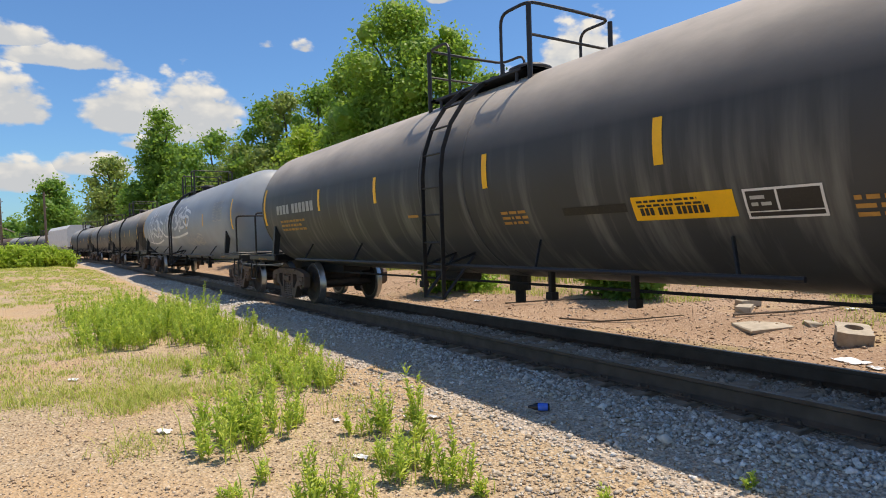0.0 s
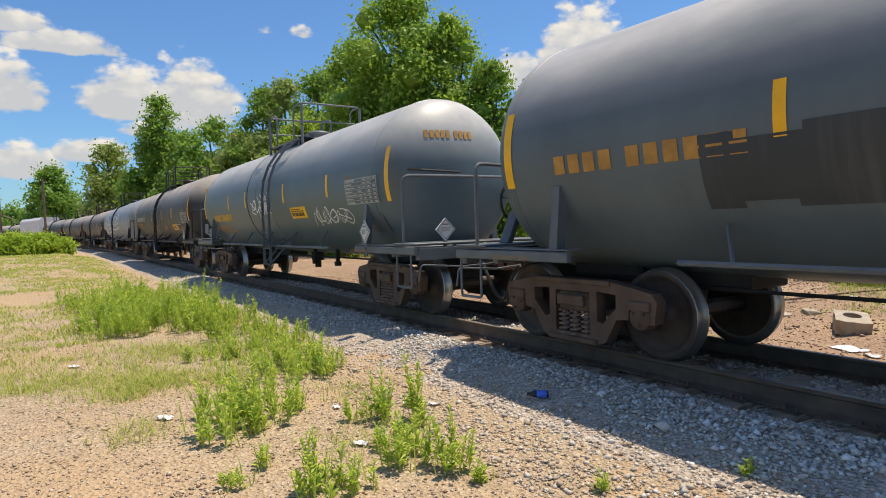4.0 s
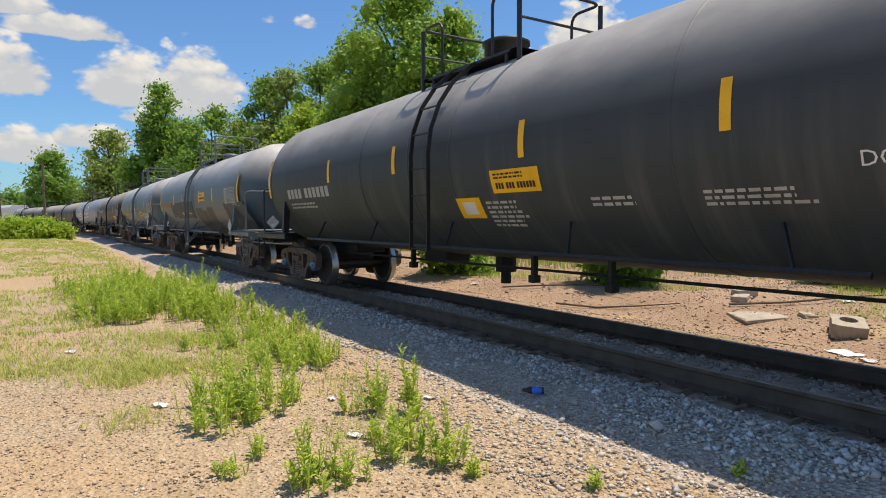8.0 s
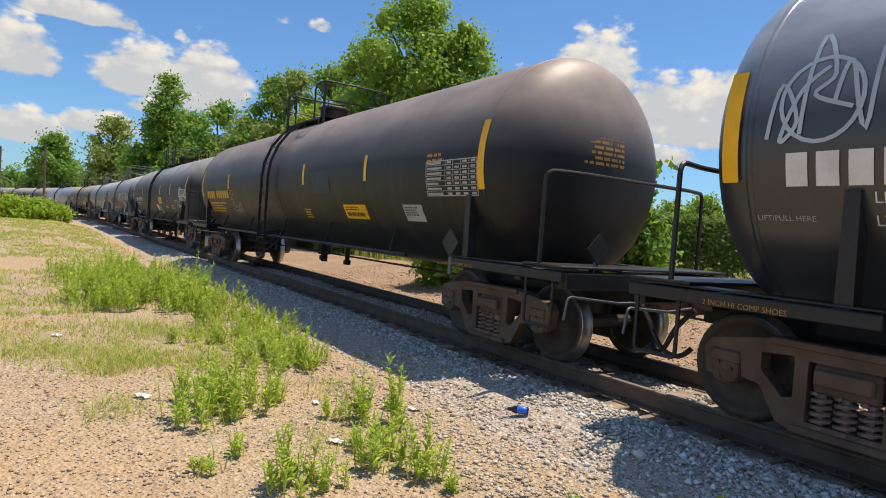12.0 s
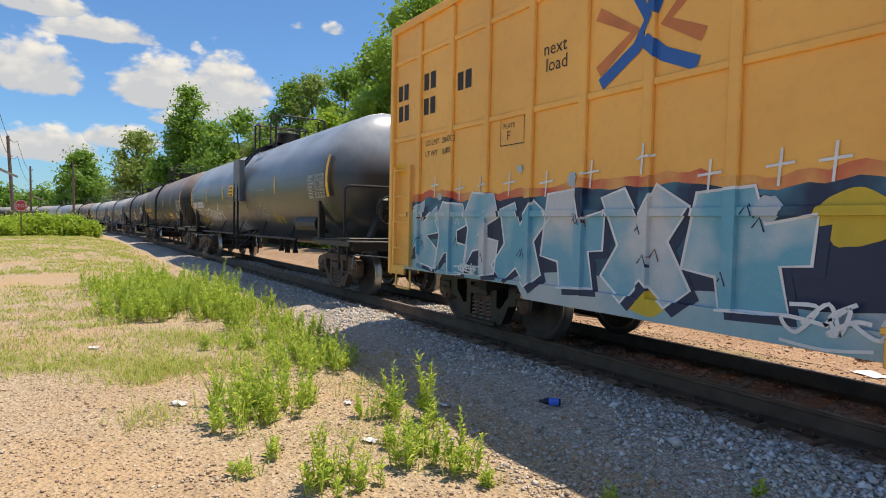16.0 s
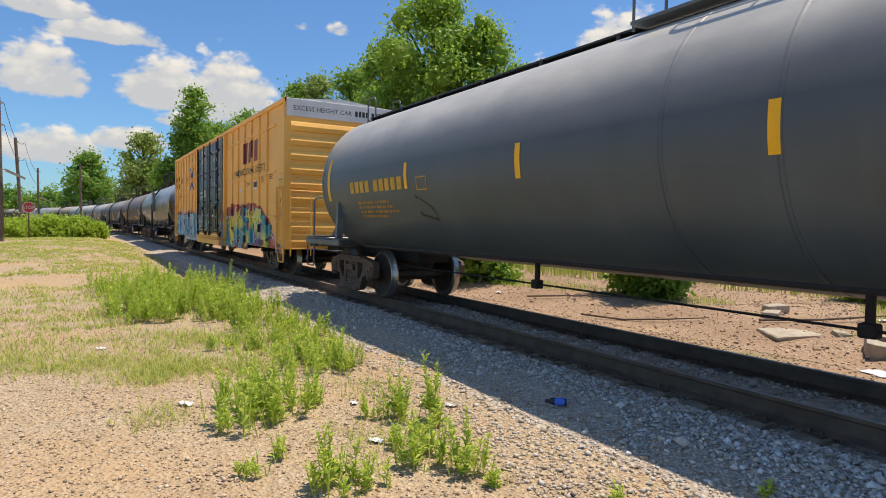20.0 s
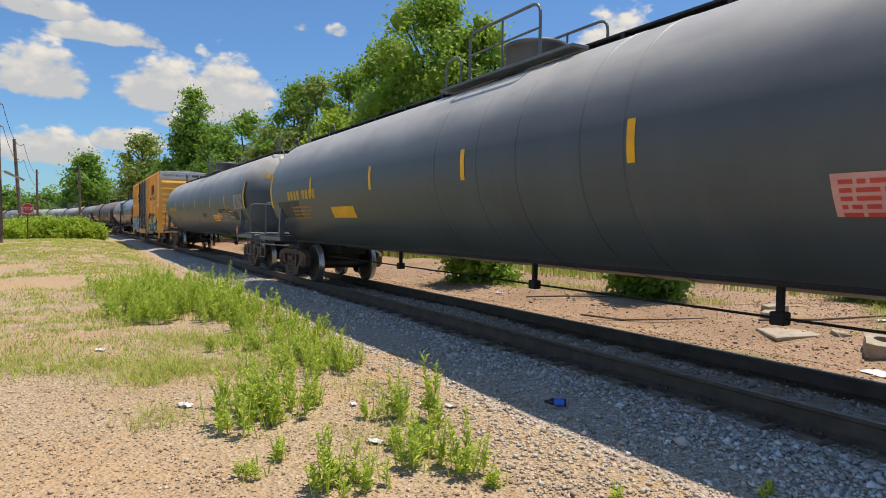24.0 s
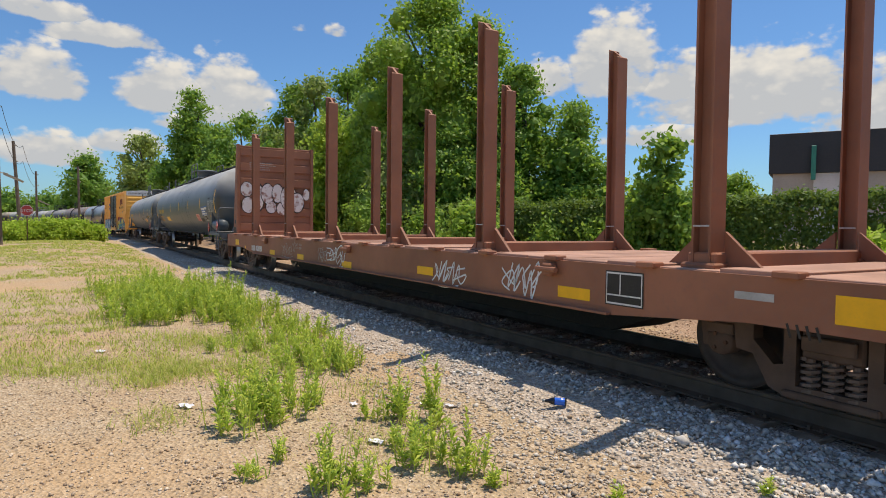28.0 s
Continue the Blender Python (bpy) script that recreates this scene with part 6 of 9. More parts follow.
def graffiti_left(car):
    """Blue and grey angular piece with a navy ground along the lower front half."""
    rng = random.Random(61)
    top = lambda u: 1.80 + 0.09 * noise.noise((u * 1.4, 0.3, 0)) + 0.05 * noise.noise((u * 4.4, 2.3, 0))
    fade = lambda u: 0.66 + 0.3 * (1 - smooth(8.4, 8.95, u))
    wrapped("spray_glow", ribbon(8.88, 2.12, lambda u: top(u) - 0.08, lambda u: top(u) + 0.10 + 0.05 * noise.noise((u * 5, 1, 0))), M["g_halo"], car, 0.003, "orange-red sprayed halo")
    wrapped("spray_ground", ribbon(8.85, 2.15, lambda u: 0.62, top), M["g_navy_mix"], car, 0.005, "navy and teal sprayed ground")
    wrapped("spray_base", ribbon(8.85, 2.12, lambda u: 0.62, lambda u: 0.92 + 0.14 * noise.noise((u * 0.9, 2.2, 0))), M["g_base_mix"], car, 0.007, "grey-teal sprayed base")
    wrapped("spray_yellow", [softened(blotch(rng, 2.5, 1.55, 0.26, 0.20), 1)], M["g_yellow"], car, 0.0085)
    wrapped("spray_yellow", [softened(blotch(rng, 4.2, 0.80, 0.24, 0.14), 1)], M["g_yellow"], car, 0.0085)
    u = 8.72
    for k, (gl, w) in enumerate(((0, 0.78), (1, 0.80), (1, 0.74), (2, 0.92), (3, 0.98), (2, 1.0), (3, 1.15))):
        z0, h, sk = 0.84 - 0.06 * (k % 2), 0.96 + 0.05 * (k % 3) - 0.04, rng.uniform(-0.14, 0.14)
        sh = letter(gl, u, w, z0, h, sk)
        wrapped("spray_shadow", [[(a - 0.09, z - 0.07) for a, z in sh]], M["g_navy"], car, 0.0095 + 0.0006 * (k % 2))
        wrapped("spray_letter", [sh], M["g_steel_mix" if k % 3 else "g_sky_mix"], car, 0.0115 + 0.0006 * (k % 2))
        wrapped("spray_outline", outline(sh, 0.030), M["g_white"], car, 0.0135, "white sprayed outline")
        for j in range(3):
            a, z = u - w * rng.uniform(0.2, 0.8), z0 + h * rng.uniform(0.15, 0.85)
            wrapped("spray_mark", stroke([(a, z), (a - 0.06, z + 0.08), (a - 0.10, z - 0.03)], 0.014), M[rng.choice(["g_navy", "g_navy", "g_white", "g_maroon"])], car, 0.0150)
        u -= w * 0.93
    for a, z, r in ((5.2, 1.95, 0.09), (3.1, 1.62, 0.11), (7.9, 1.85, 0.06), (6.1, 2.12, 0.05)):      # puffs of overspray
        wrapped("spray_puff", [softened(blotch(rng, a, z, r, r * 0.9), 1)], M["g_pale"], car, 0.0145)
    for k in range(10):
        a, z = 2.5 + 0.62 * k + rng.uniform(-0.15, 0.15), rng.uniform(1.90, 2.14)
        wrapped("spray_cross", stroke([(a, z - 0.15), (a - 0.02, z + 0.13)], 0.022), M["g_white"], car, 0.0155)
        wrapped("spray_cross", stroke([(a + 0.1, z), (a - 0.12, z + 0.02)], 0.022), M["g_white"], car, 0.0160)
    wrapped("spray_maroon", [softened(blotch(rng, 2.2, 1.40, 0.10, 0.40), 1)], M["g_red"], car, 0.012)
    squiggle(car, lambda u, v: Vector((-1.525, u, v)), 2.95, 0.70, 0.62, 0.28, M["g_white"], 64, 4, 0.03)
    squiggle(car, lambda u, v: Vector((-1.525, u, v)), 7.4, 0.84, 0.5, 0.12, M["g_white"], 65, 4, 0.018)


def graffiti_right(car):
    """Rounded teal and yellow piece on a red cloud along the lower rear half."""
    rng = random.Random(62)
    ks = [-9.26, -9.0, -8.4, -7.6, -6.6, -5.3, -4.0, -3.0, -2.45, -2.12]
    zs = [0.67, 1.08, 1.56, 1.86, 2.00, 1.96, 2.00, 1.86, 1.40, 0.70]
    top = lambda u: float(np.interp(u, ks, zs)) + 0.07 * abs(math.sin(u * 4.3)) - 0.02
    wrapped("spray_cloud", ribbon(-2.12, -9.26, lambda u: 0.62, top, 90), M["g_cloud_mix"], car, 0.003, "red sprayed cloud")
    # curled first letter with stars
    wrapped("spray_shadow", ribbon(-2.70, -4.3, lambda u: 0.62, lambda u: 1.30 - 0.25 * (u + 2.7) * (u + 2.7) / 2.5), M["g_navy"], car, 0.0045)
    wrapped("spray_base", ribbon(-2.84, -4.22, lambda u: 0.63, lambda u: 0.98 + 0.03 * math.sin(u * 5)), M["g_teal"], car, 0.0068, "teal sprayed base")
    disc = softened([(-3.24 + 0.46 * math.cos(t) * (1 + 0.1 * math.sin(3 * t)), 1.16 + 0.48 * math.sin(t)) for t in [k * math.pi / 8 for k in range(16)]], 1)
    wrapped("spray_shadow", [[(a + 0.10, z - 0.04) for a, z in disc]], M["g_navy"], car, 0.0055)
    wrapped("spray_letter", [disc], M["g_teal"], car, 0.0075)
    wrapped("spray_outline", stroke(wavy(lambda t: (-3.24 + 0.44 * math.cos(t), 1.16 + 0.46 * math.sin(t)), 1.2, 2.6, 10), 0.024), M["g_white"], car, 0.0095)
    wrapped("spray_spiral", stroke(wavy(lambda t: (-3.16 + (0.22 - 0.018 * t) * math.cos(t), 1.15 + (0.21 - 0.018 * t) * math.sin(t)), 0, 9, 30), 0.035), M["g_navy"], car, 0.0100)
    def star(a, z, r, mat, lift):
        wrapped("spray_star", [[(a + r * (1 if i % 2 == 0 else 0.45) * math.sin(i * math.pi / 5), z + r * (1 if i % 2 == 0 else 0.45) * math.cos(i * math.pi / 5)) for i in range(10)]], M[mat], car, lift)
    for a, z in ((-3.02, 1.50), (-3.42, 1.42), (-3.52, 1.20)):
        star(a, z, 0.105, "g_yellow", 0.0105)
    fills = ["g_drip_low", "g_sun_sea", "g_sun_sea", "g_sea_sun", "g_sun_sea", "g_lime_low", "g_sea_sun"]
    u = -3.56
    for k, (gl, w) in enumerate(((0, 0.70), (3, 0.66), (0, 0.74), (1, 0.76), (2, 0.78), (1, 0.84), (3, 1.10))):
        z0 = 0.66 + 0.03 * math.sin(k * 2.3)
        h = (1.18, 1.22, 1.20, 1.22, 1.22, 1.20, 0.95)[k]
        sh = letter(gl, u, w, z0, h, 0.16 * math.sin(k * 1.7))
        wrapped("spray_shadow", [[(a - 0.13, z - 0.05) for a, z in sh]], M["g_navy"], car, 0.0055 + 0.0006 * (k % 2))
        wrapped("spray_letter", [sh], M[fills[k]], car, 0.0078 + 0.0007 * (k % 2))
        wrapped("spray_outline", outline(sh, 0.024), M["g_navy" if k % 3 == 0 else "g_white"], car, 0.0100)
        for j in range(4):
            star(u - w * rng.uniform(0.12, 0.9), z0 + h * rng.uniform(0.12, 0.9), rng.uniform(0.045, 0.085), rng.choice(["g_green", "g_purple", "g_yellow", "g_green"]), 0.0112 + 0.0002 * j)
        u -= w * 0.90
    for a, z, w, h, mat in ((-5.50, 1.62, 0.30, 0.17, "g_teal"), (-5.95, 1.60, 0.52, 0.20, "g_gold_mix")):      # two bars with bolts across the letters
        wrapped("spray_bar", [[(a, z), (a - w, z - 0.01), (a - w, z + h), (a, z + h + 0.01)]], M[mat], car, 0.0118)
        for f in (0.25, 0.75):
            wrapped("spray_bolt", [softened(blotch(rng, a - w * f, z + h * 0.5, 0.06, 0.06, 12, 0.05), 1)], M["g_purple"], car, 0.0124)
    tag = lambda a, z: [(a, z), (a - 0.10, z + 0.10), (a - 0.02, z + 0.18), (a + 0.02, z + 0.06), (a - 0.12, z + 0.02), (a - 0.10, z - 0.16)]
    for a, z, q in ((-8.72, 1.06, 1.0), (-8.86, 1.02, 1.0), (-9.00, 0.98, 0.8), (-7.66, 1.42, 0.6), (-7.76, 1.42, 0.6)):
        wrapped("spray_tag", stroke([(a + (x - a) * q, z + (y - z) * q) for x, y in tag(a, z)], 0.026 * q), M["g_white"], car, 0.0125)
    squiggle(car, lambda u, v: Vector((-1.53, u, v)), -2.2, 0.72, 0.42, 0.13, M["g_pink"], 66, 4, 0.018)
    squiggle(car, lambda u, v: Vector((-1.53, u, v)), -9.32, 0.80, 0.55, 0.13, M["g_purple"], 67, 4, 0.026)
    squiggle(car, lambda u, v: Vector((-1.53, u, v)), -9.42, 0.69, 0.35, 0.09, M["g_purple"], 68, 3, 0.024)
    squiggle(car, lambda u, v: Vector((-1.475, u, v)), -9.48, 1.52, 0.38, 0.26, M["offwhite"], 69, 4, 0.014)
    squiggle(car, lambda u, v: Vector((-1.475, u, v)), -9.50, 1.92, 0.36, 0.22, M["truck"], 70, 4, 0.010)


def box_car():
    mid = -98.86
    car = thing("box_car", "ochre high-cube boxcar with black plug doors and graffiti", "boxcar", "cars of the freight train")
    f, r = 9.42, -10.0          # its two ends
    bm = bmesh.new()
    box(bm, -1.46, 1.46, r, f, 0.78, 4.52, 0.0)
    part("body", bm, M["box"], car, "ochre steel body")
    # side posts and belts
    for u in BOX_RIBS:
        bm = bmesh.new()
        box(bm, -1.46 - RIB_T, -1.455, u - RIB_W, u + RIB_W, 0.80, 4.42, 0.012)
        part("side_post", bm, M["box"], car)
    panels = [(f - 0.02, 8.52)] + list(zip(BOX_RIBS[:6], BOX_RIBS[1:7])) + [(3.40, 2.2)] + [(-3.05, -3.98)] + list(zip(BOX_RIBS[7:12], BOX_RIBS[8:13])) + [(-8.30, r + 0.85)]
    for z in BELT_Z:
        for a, b in panels:
            bm = bmesh.new()
            box(bm, -1.49, -1.455, min(a, b) + RIB_W, max(a, b) - RIB_W, z - 0.035, z + 0.035, 0.008)
            part("side_belt", bm, M["box"], car)
    for z0, z1, t, a, b in ((4.44, 4.56, 0.055, r, f), (0.62, 0.82, 0.045, *DEEP_SILL), (0.765, 0.82, 0.045, DEEP_SILL[1], 8.9), (0.66, 0.82, 0.045, 8.9, f), (0.765, 0.82, 0.045, -9.25, DEEP_SILL[0]), (0.66, 0.82, 0.045, r, -9.25)):
        bm = bmesh.new()
        box(bm, -1.46 - t, -1.452, a, b, z0, z1, 0.012)
        part("side_rail", bm, M["box"], car, "long edge rail")
    for u in (f - 0.05, r + 0.05):
        bm = bmesh.new()
        box(bm, -1.52, -1.452, u - 0.05, u + 0.05, 0.66, 4.56, 0.012)
        part("corner_post", bm, M["box"], car)
    bm = bmesh.new()
    vs = [bm.verts.new(p) for p in ((-1.50, r, 4.52), (1.50, r, 4.52), (1.50, f, 4.52), (-1.50, f, 4.52), (0, r, 4.66), (0, f, 4.66))]
    for q in ((0, 4, 5, 3), (4, 1, 2, 5), (0, 1, 4), (3, 5, 2), (0, 3, 2, 1)):
        bm.faces.new([vs[i] for i in q])
    bmesh.ops.recalc_face_normals(bm, faces=bm.faces)
    part("roof", bm, M["box_white"], car, "low-pitched pale roof")
    # ends: ribbed sheets, white cap band, ladder
    for s, ye in ((1, f), (-1, r)):
        for k in range(9):
            z = 0.98 + k * 0.36
            bm = bmesh.new()
            pr = [(0.0, z - 0.13), (0.05, z - 0.10), (0.085, z), (0.05, z + 0.10), (0.0, z + 0.13)]
            lo_r = [[bm.verts.new((x, ye + s * d, zz)) for d, zz in pr] for x in (-1.36, 1.36)]
            for i in range(4):
                bm.faces.new((lo_r[0][i], lo_r[0][i + 1], lo_r[1][i + 1], lo_r[1][i]))
            for rr in lo_r:
                bm.faces.new(rr)
            bmesh.ops.recalc_face_normals(bm, faces=bm.faces)
            part("end_rib", bm, M["box"], car)
        bm = bmesh.new()
        box(bm, -1.46, 1.46, min(ye, ye + s * 0.03), max(ye, ye + s * 0.03), 4.10, 4.54, 0.006)
        cap = part("end_cap_band", bm, M["box_white"], car, "white excess-height band")
        if s < 0:
            endp = lambda u, v: Vector((u, r - 0.034, v))
            polys, w = lettering("EXCESS HEIGHT CAR", 0.12)
            decal("stencil", [[(x - 1.3, z + 4.26) for x, z in p] for p in polys], M["ink"], cap, endp)
            polys, w = char_bars(10, 0.14, (4,))
            decal("mark_bars", [[(x + 0.35, z + 4.25) for x, z in p] for p in polys], M["ink"], cap, endp)
        bm = bmesh.new()
        y2 = ye + s * 0.16
        for x in (-1.38, -0.86, 0.86, 1.38):
            tube(bm, [(x, y2, 0.62), (x, y2, 2.25)], 0.016, 6)
        for x0 in (-1.38, 0.86):
            for k in range(5):
                tube(bm, [(x0, y2, 0.80 + k * 0.34), (x0 + 0.52, y2, 0.80 + k * 0.34)], 0.013, 5)
        tube(bm, [(-1.38, y2, 2.25), (1.38, y2, 2.20)], 0.016, 6)
        part("end_ladder", bm, M["box"], car, "end ladder and grab irons")
        bm = bmesh.new()
        box(bm, -0.9, 0.9, min(ye, ye + s * 0.5), max(ye, ye + s * 0.5), 1.05, 1.10, 0.008)
        part("crossover_platform", bm, M["pale_steel"], car)
        bm = bmesh.new()
        yl = ye - s * (0.5 if s > 0 else 0.28)
        for yy in (yl - 0.25, yl + 0.25):
            box(bm, -1.56, -1.50, yy - 0.025, yy + 0.025, 0.80, 2.35, 0.004)
        for k in range(4):
            tube(bm, [(-1.55, yl - 0.24, 1.08 + k * 0.40), (-1.55, yl + 0.24, 1.08 + k * 0.40)], 0.013, 5)
        part("side_ladder", bm, M["box"], car, "ochre side ladder")
        bm = bmesh.new()
        tube(bm, arc([(-1.50, yl - 0.23, 0.75), (-1.50, yl - 0.23, 0.46), (-1.50, yl + 0.23, 0.46), (-1.50, yl + 0.23, 0.75)], 0.05), 0.018, 6)
        part("stirrup_step", bm, M["box"], car, "stirrup step below the ladder")
        bm = bmesh.new()
        box(bm, -0.35, 0.35, min(ye + s * 0.75, ye - s * 3.0), max(ye + s * 0.75, ye - s * 3.0), 0.72, 0.98, 0.02)
        part("draft_sill", bm, M["dark"], car)
        coupler(car, ye + s * 0.95, s)
    bm = bmesh.new()
    box(bm, -0.45, 0.45, r + 1.5, f - 1.5, 0.55, 0.80, 0.02)
    for k in range(7):
        yy = r + 2.5 + k * 2.4
        box(bm, -1.40, 1.40, yy - 0.08, yy + 0.08, 0.62, 0.80, 0.01)
    part("underframe", bm, M["dark"], car)
    # plug doors
    for a, b, nm, stiles, rods in ((2.18, -0.20, "front", (0.02, 0.97), (0.286, 0.874)), (-0.25, -2.92, "rear", (0.02, 0.46, 0.97), (0.235, 0.80))):
        door = new("plug_door")
        door.parent = car
        door["label"] = "black plug door with locking bars and white stencils"
        bm = bmesh.new()
        box(bm, -1.56, -1.45, b, a, 1.05, 4.36, 0.015)
        part("leaf", bm, M["door_black"], door)
        for z in (1.14, 1.62, 2.15, 2.75, 3.35, 3.98):
            bm = bmesh.new()
            box(bm, -1.595, -1.55, b + 0.06, a - 0.06, z - 0.045, z + 0.045, 0.012)
            part("rail", bm, M["door_black"], door)
        w = a - b
        for q in stiles:
            bm = bmesh.new()
            yy = b + 0.03 + (w - 0.06) * q
            box(bm, -1.60, -1.55, yy - 0.05, yy + 0.05, 1.07, 4.34, 0.012)
            part("stile", bm, M["door_black"], door)
        for q in rods:
            bm = bmesh.new()
            yy = b + w * q
            tube(bm, [(-1.625, yy, 0.98), (-1.625, yy, 4.40)], 0.026, 8)
            for z in (1.3, 2.2, 3.1, 4.0):
                box(bm, -1.65, -1.58, yy - 0.05, yy + 0.05, z - 0.04, z + 0.04, 0.008)
            part("lock_bar", bm, M["black"], door, "vertical locking rod")
        bm = bmesh.new()
        box(bm, -1.64, -1.59, b + w * 0.42, b + w * 0.62, 1.90, 2.02, 0.01)
        cyl(bm, (-1.66, b + w * 0.52, 1.90), (-1.66, b + w * 0.52, 1.70), 0.02, 8)
        part("handle", bm, M["black"], door, "door lock handle")
        for q in (0.15, 0.85):
            bm = bmesh.new()
            box(bm, -1.66, -1.56, b + w * q - 0.075, b + w * q + 0.075, 0.92, 1.06, 0.02)
            part("roller", bm, M["black"], door, "door roller housing")
        face = lambda u, v: Vector((-1.566, u, v))
        over = lambda u, v: Vector((-1.604, u, v))
        def says(lines, u, v, size=0.066):
            for k, t in enumerate(lines):
                if t:
                    stencil(door, face, u, v - 1.42 * size * k, t, size, M["white"], bold=0.004)
        if nm == "front":
            says(("DO NOT LUBE DOORS", "", "ROLLERS LUBED", "DATE 11-23"), 1.62, 2.56, 0.058)
            says(("ASD",), 0.80, 1.88, 0.12)
            says(("CLOSE THIS DOOR", "BEFORE CLOSING MAIN", "DOOR"), 1.3, 4.20, 0.052)
            says(("CIERRE ESTA PUERTA ANTES", "DE CERRAR LA PUERTA", "PRINCIPAL"), 1.3, 3.88, 0.052)
            says(("UNLATCH", "TO CLOSE", "DOOR"), 1.95, 1.42)
            says(("LIBERAR PARA", "CERRAR", "PUERTA"), 1.50, 1.42)
            squiggle(door, over, 1.95, 1.55, 1.5, 0.40, M["g_pale"], 71, 4, 0.032)
            squiggle(door, over, 1.75, 1.18, 1.9, 0.36, M["g_pale"], 72, 6, 0.03)
            for u, z, w, h in ((1.05, 1.62, 0.45, 0.52), (-0.02, 1.20, 0.42, 0.50)):      # looped outlines
                decal("spray_tag", stroke(wavy(lambda t: (u - w * 0.5 - w * 0.5 * math.cos(t), z + h * math.sin(t)), 0.2, 3.3, 14), 0.04), M["g_pale"], door, over)
            decal("sticker", rect(0.72, 0.40, 2.40, 2.68, 1), M["white"], door, face)
            decal("sticker", rect(0.78, 0.68, 1.62, 1.74, 1), M["g_orange"], door, over)
        else:
            says(("DO NOT LUBE DOORS", "", "ROLLERS LUBE", "DATE 11-23"), -1.72, 2.56, 0.058)
            says(("ASD",), -1.90, 1.86, 0.12)
            decal("badge", outline(wavy(lambda t: (-1.38 + 0.09 * math.cos(t), 2.78 + 0.09 * math.sin(t)), 0, 5.9, 16), 0.025) + rect(-1.36, -1.40, 2.72, 2.84, 1), M["white"], door, face)
            says(("LIBERAR PARA", "CERRAR", "PUERTA"), -1.80, 1.42, 0.060)
            says(("UNLATCH", "TO CLOSE", "DOOR"), -2.43, 1.42, 0.056)
            for k in range(4):
                small_print(door, face, -1.1 - 0.35 * (k % 2), 1.9 - 0.12 * k, 0.25, 2, 0.03, M["white"], 80 + k)
            says(("DE CERRAR LA PUERTA", "DE MOVER EL CARRO"), -1.2, 3.72, 0.052)
            small_print(door, face, -1.9, 3.1, 0.5, 4, 0.03, M["white"], 86)
            squiggle(door, face, -1.80, 1.60, 0.45, 0.22, M["g_yellow"], 75, 4, 0.032)
            squiggle(door, face, -1.80, 1.48, 0.50, 0.14, M["g_yellow"], 76, 4, 0.028)
            stripe(door, over, -0.56, 1.36, 1.90, 0.12)
            decal("sticker", rect(-1.22, -1.42, 1.62, 1.84, 1), M["white"], door, over)
            decal("sticker", rect(-1.32, -1.42, 1.76, 1.84, 1), M["g_orange"], door, lambda u, v: Vector((-1.607, u, v)))
            # the red cloud runs over the closing edge
            edge = lambda z: -2.92 + 0.46 * math.sqrt(max(0.0, 1 - ((z - 0.85) / 0.95) ** 2)) + 0.03 * math.sin(z * 17)
            steps = [1.08 + 0.05 * k for k in range(15)]
            decal("spray_cloud", [[(-2.87, steps[0])] + [(edge(p), p) for p in steps] + [(-2.87, steps[-1])]], M["g_cloud_mix"], door, face, "red sprayed cloud on the black door")
            decal("spray_cloud", rect(-2.83, -2.92, 1.10, 1.74, 1), M["g_cloud_mix"], door, lambda u, v: Vector((-1.603, u, v)))
    bm = bmesh.new()
    box(bm, -1.60, -1.45, -3.05, 2.25, 0.60, 0.80, 0.012)
    part("door_sill", bm, M["box"], car, "ochre sill below the doors")
    bm = bmesh.new()
    box(bm, -1.66, -1.46, -3.05, 2.25, 0.82, 0.87, 0.010)
    box(bm, -1.58, -1.46, -3.05, 2.25, 0.875, 1.02, 0.012)
    part("door_track", bm, M["box"], car, "ochre door track with two ledges")
    for yy in (2.16, -3.0):
        bm = bmesh.new()
        box(bm, -1.58, -1.455, yy - 0.06, yy + 0.06, 0.82, 4.44, 0.014)
        part("door_post", bm, M["box"], car)
    # the piece carries on over sill, track and rear post
    for x, u0, u1, z0, z1, mat in ((-1.603, -2.38, -3.05, 0.605, 0.795, "g_cloud_mix"), (-1.606, -2.80, -3.05, 0.605, 0.790, "g_teal"), (-1.583, -2.42, -2.93, 0.88, 1.015, "g_cloud_mix"), (-1.586, -2.79, -2.93, 0.88, 1.01, "g_teal"), (-1.583, -2.945, -3.055, 0.83, 1.80, "g_cloud_mix"), (-1.586, -2.945, -3.055, 0.83, 1.42, "g_teal"), (-1.663, -2.42, -3.05, 0.825, 0.865, "g_cloud_mix")):
        decal("spray_patch", rect(u0, u1, z0, z1, 1), M[mat], car, lambda u, v, x=x: Vector((x, u, v)))
    # lettering on the ochre side
    def ink(polys, lift=0.004, mat="ink", name="stencil"):
        wrapped(name, polys, M[mat], car, lift)
    def say(t, u, v, s, mat="ink"):
        polys, w = lettering(t, s)
        ink([[(u - x, v + z) for x, z in p] for p in polys], 0.004, mat)
    for u, z, n, gaps in ((9.24, 3.38, 2, ()), (8.42, 3.42, 2, ()), (9.22, 3.06, 2, ()), (8.42, 3.06, 2, ()), (7.50, 3.26, 2, ())):
        polys, w = char_bars(n, 0.24, gaps)
        ink([[(u - x * 1.1, z + y) for x, y in p] for p in polys], 0.004, "ink", "mark_bars")
    say("LD LMT  204200", 8.35, 2.60, 0.085)
    say("LT WT    81800", 8.35, 2.44, 0.085)
    say("PLATE", 6.45, 2.62, 0.06)
    say("F", 6.38, 2.48, 0.11)
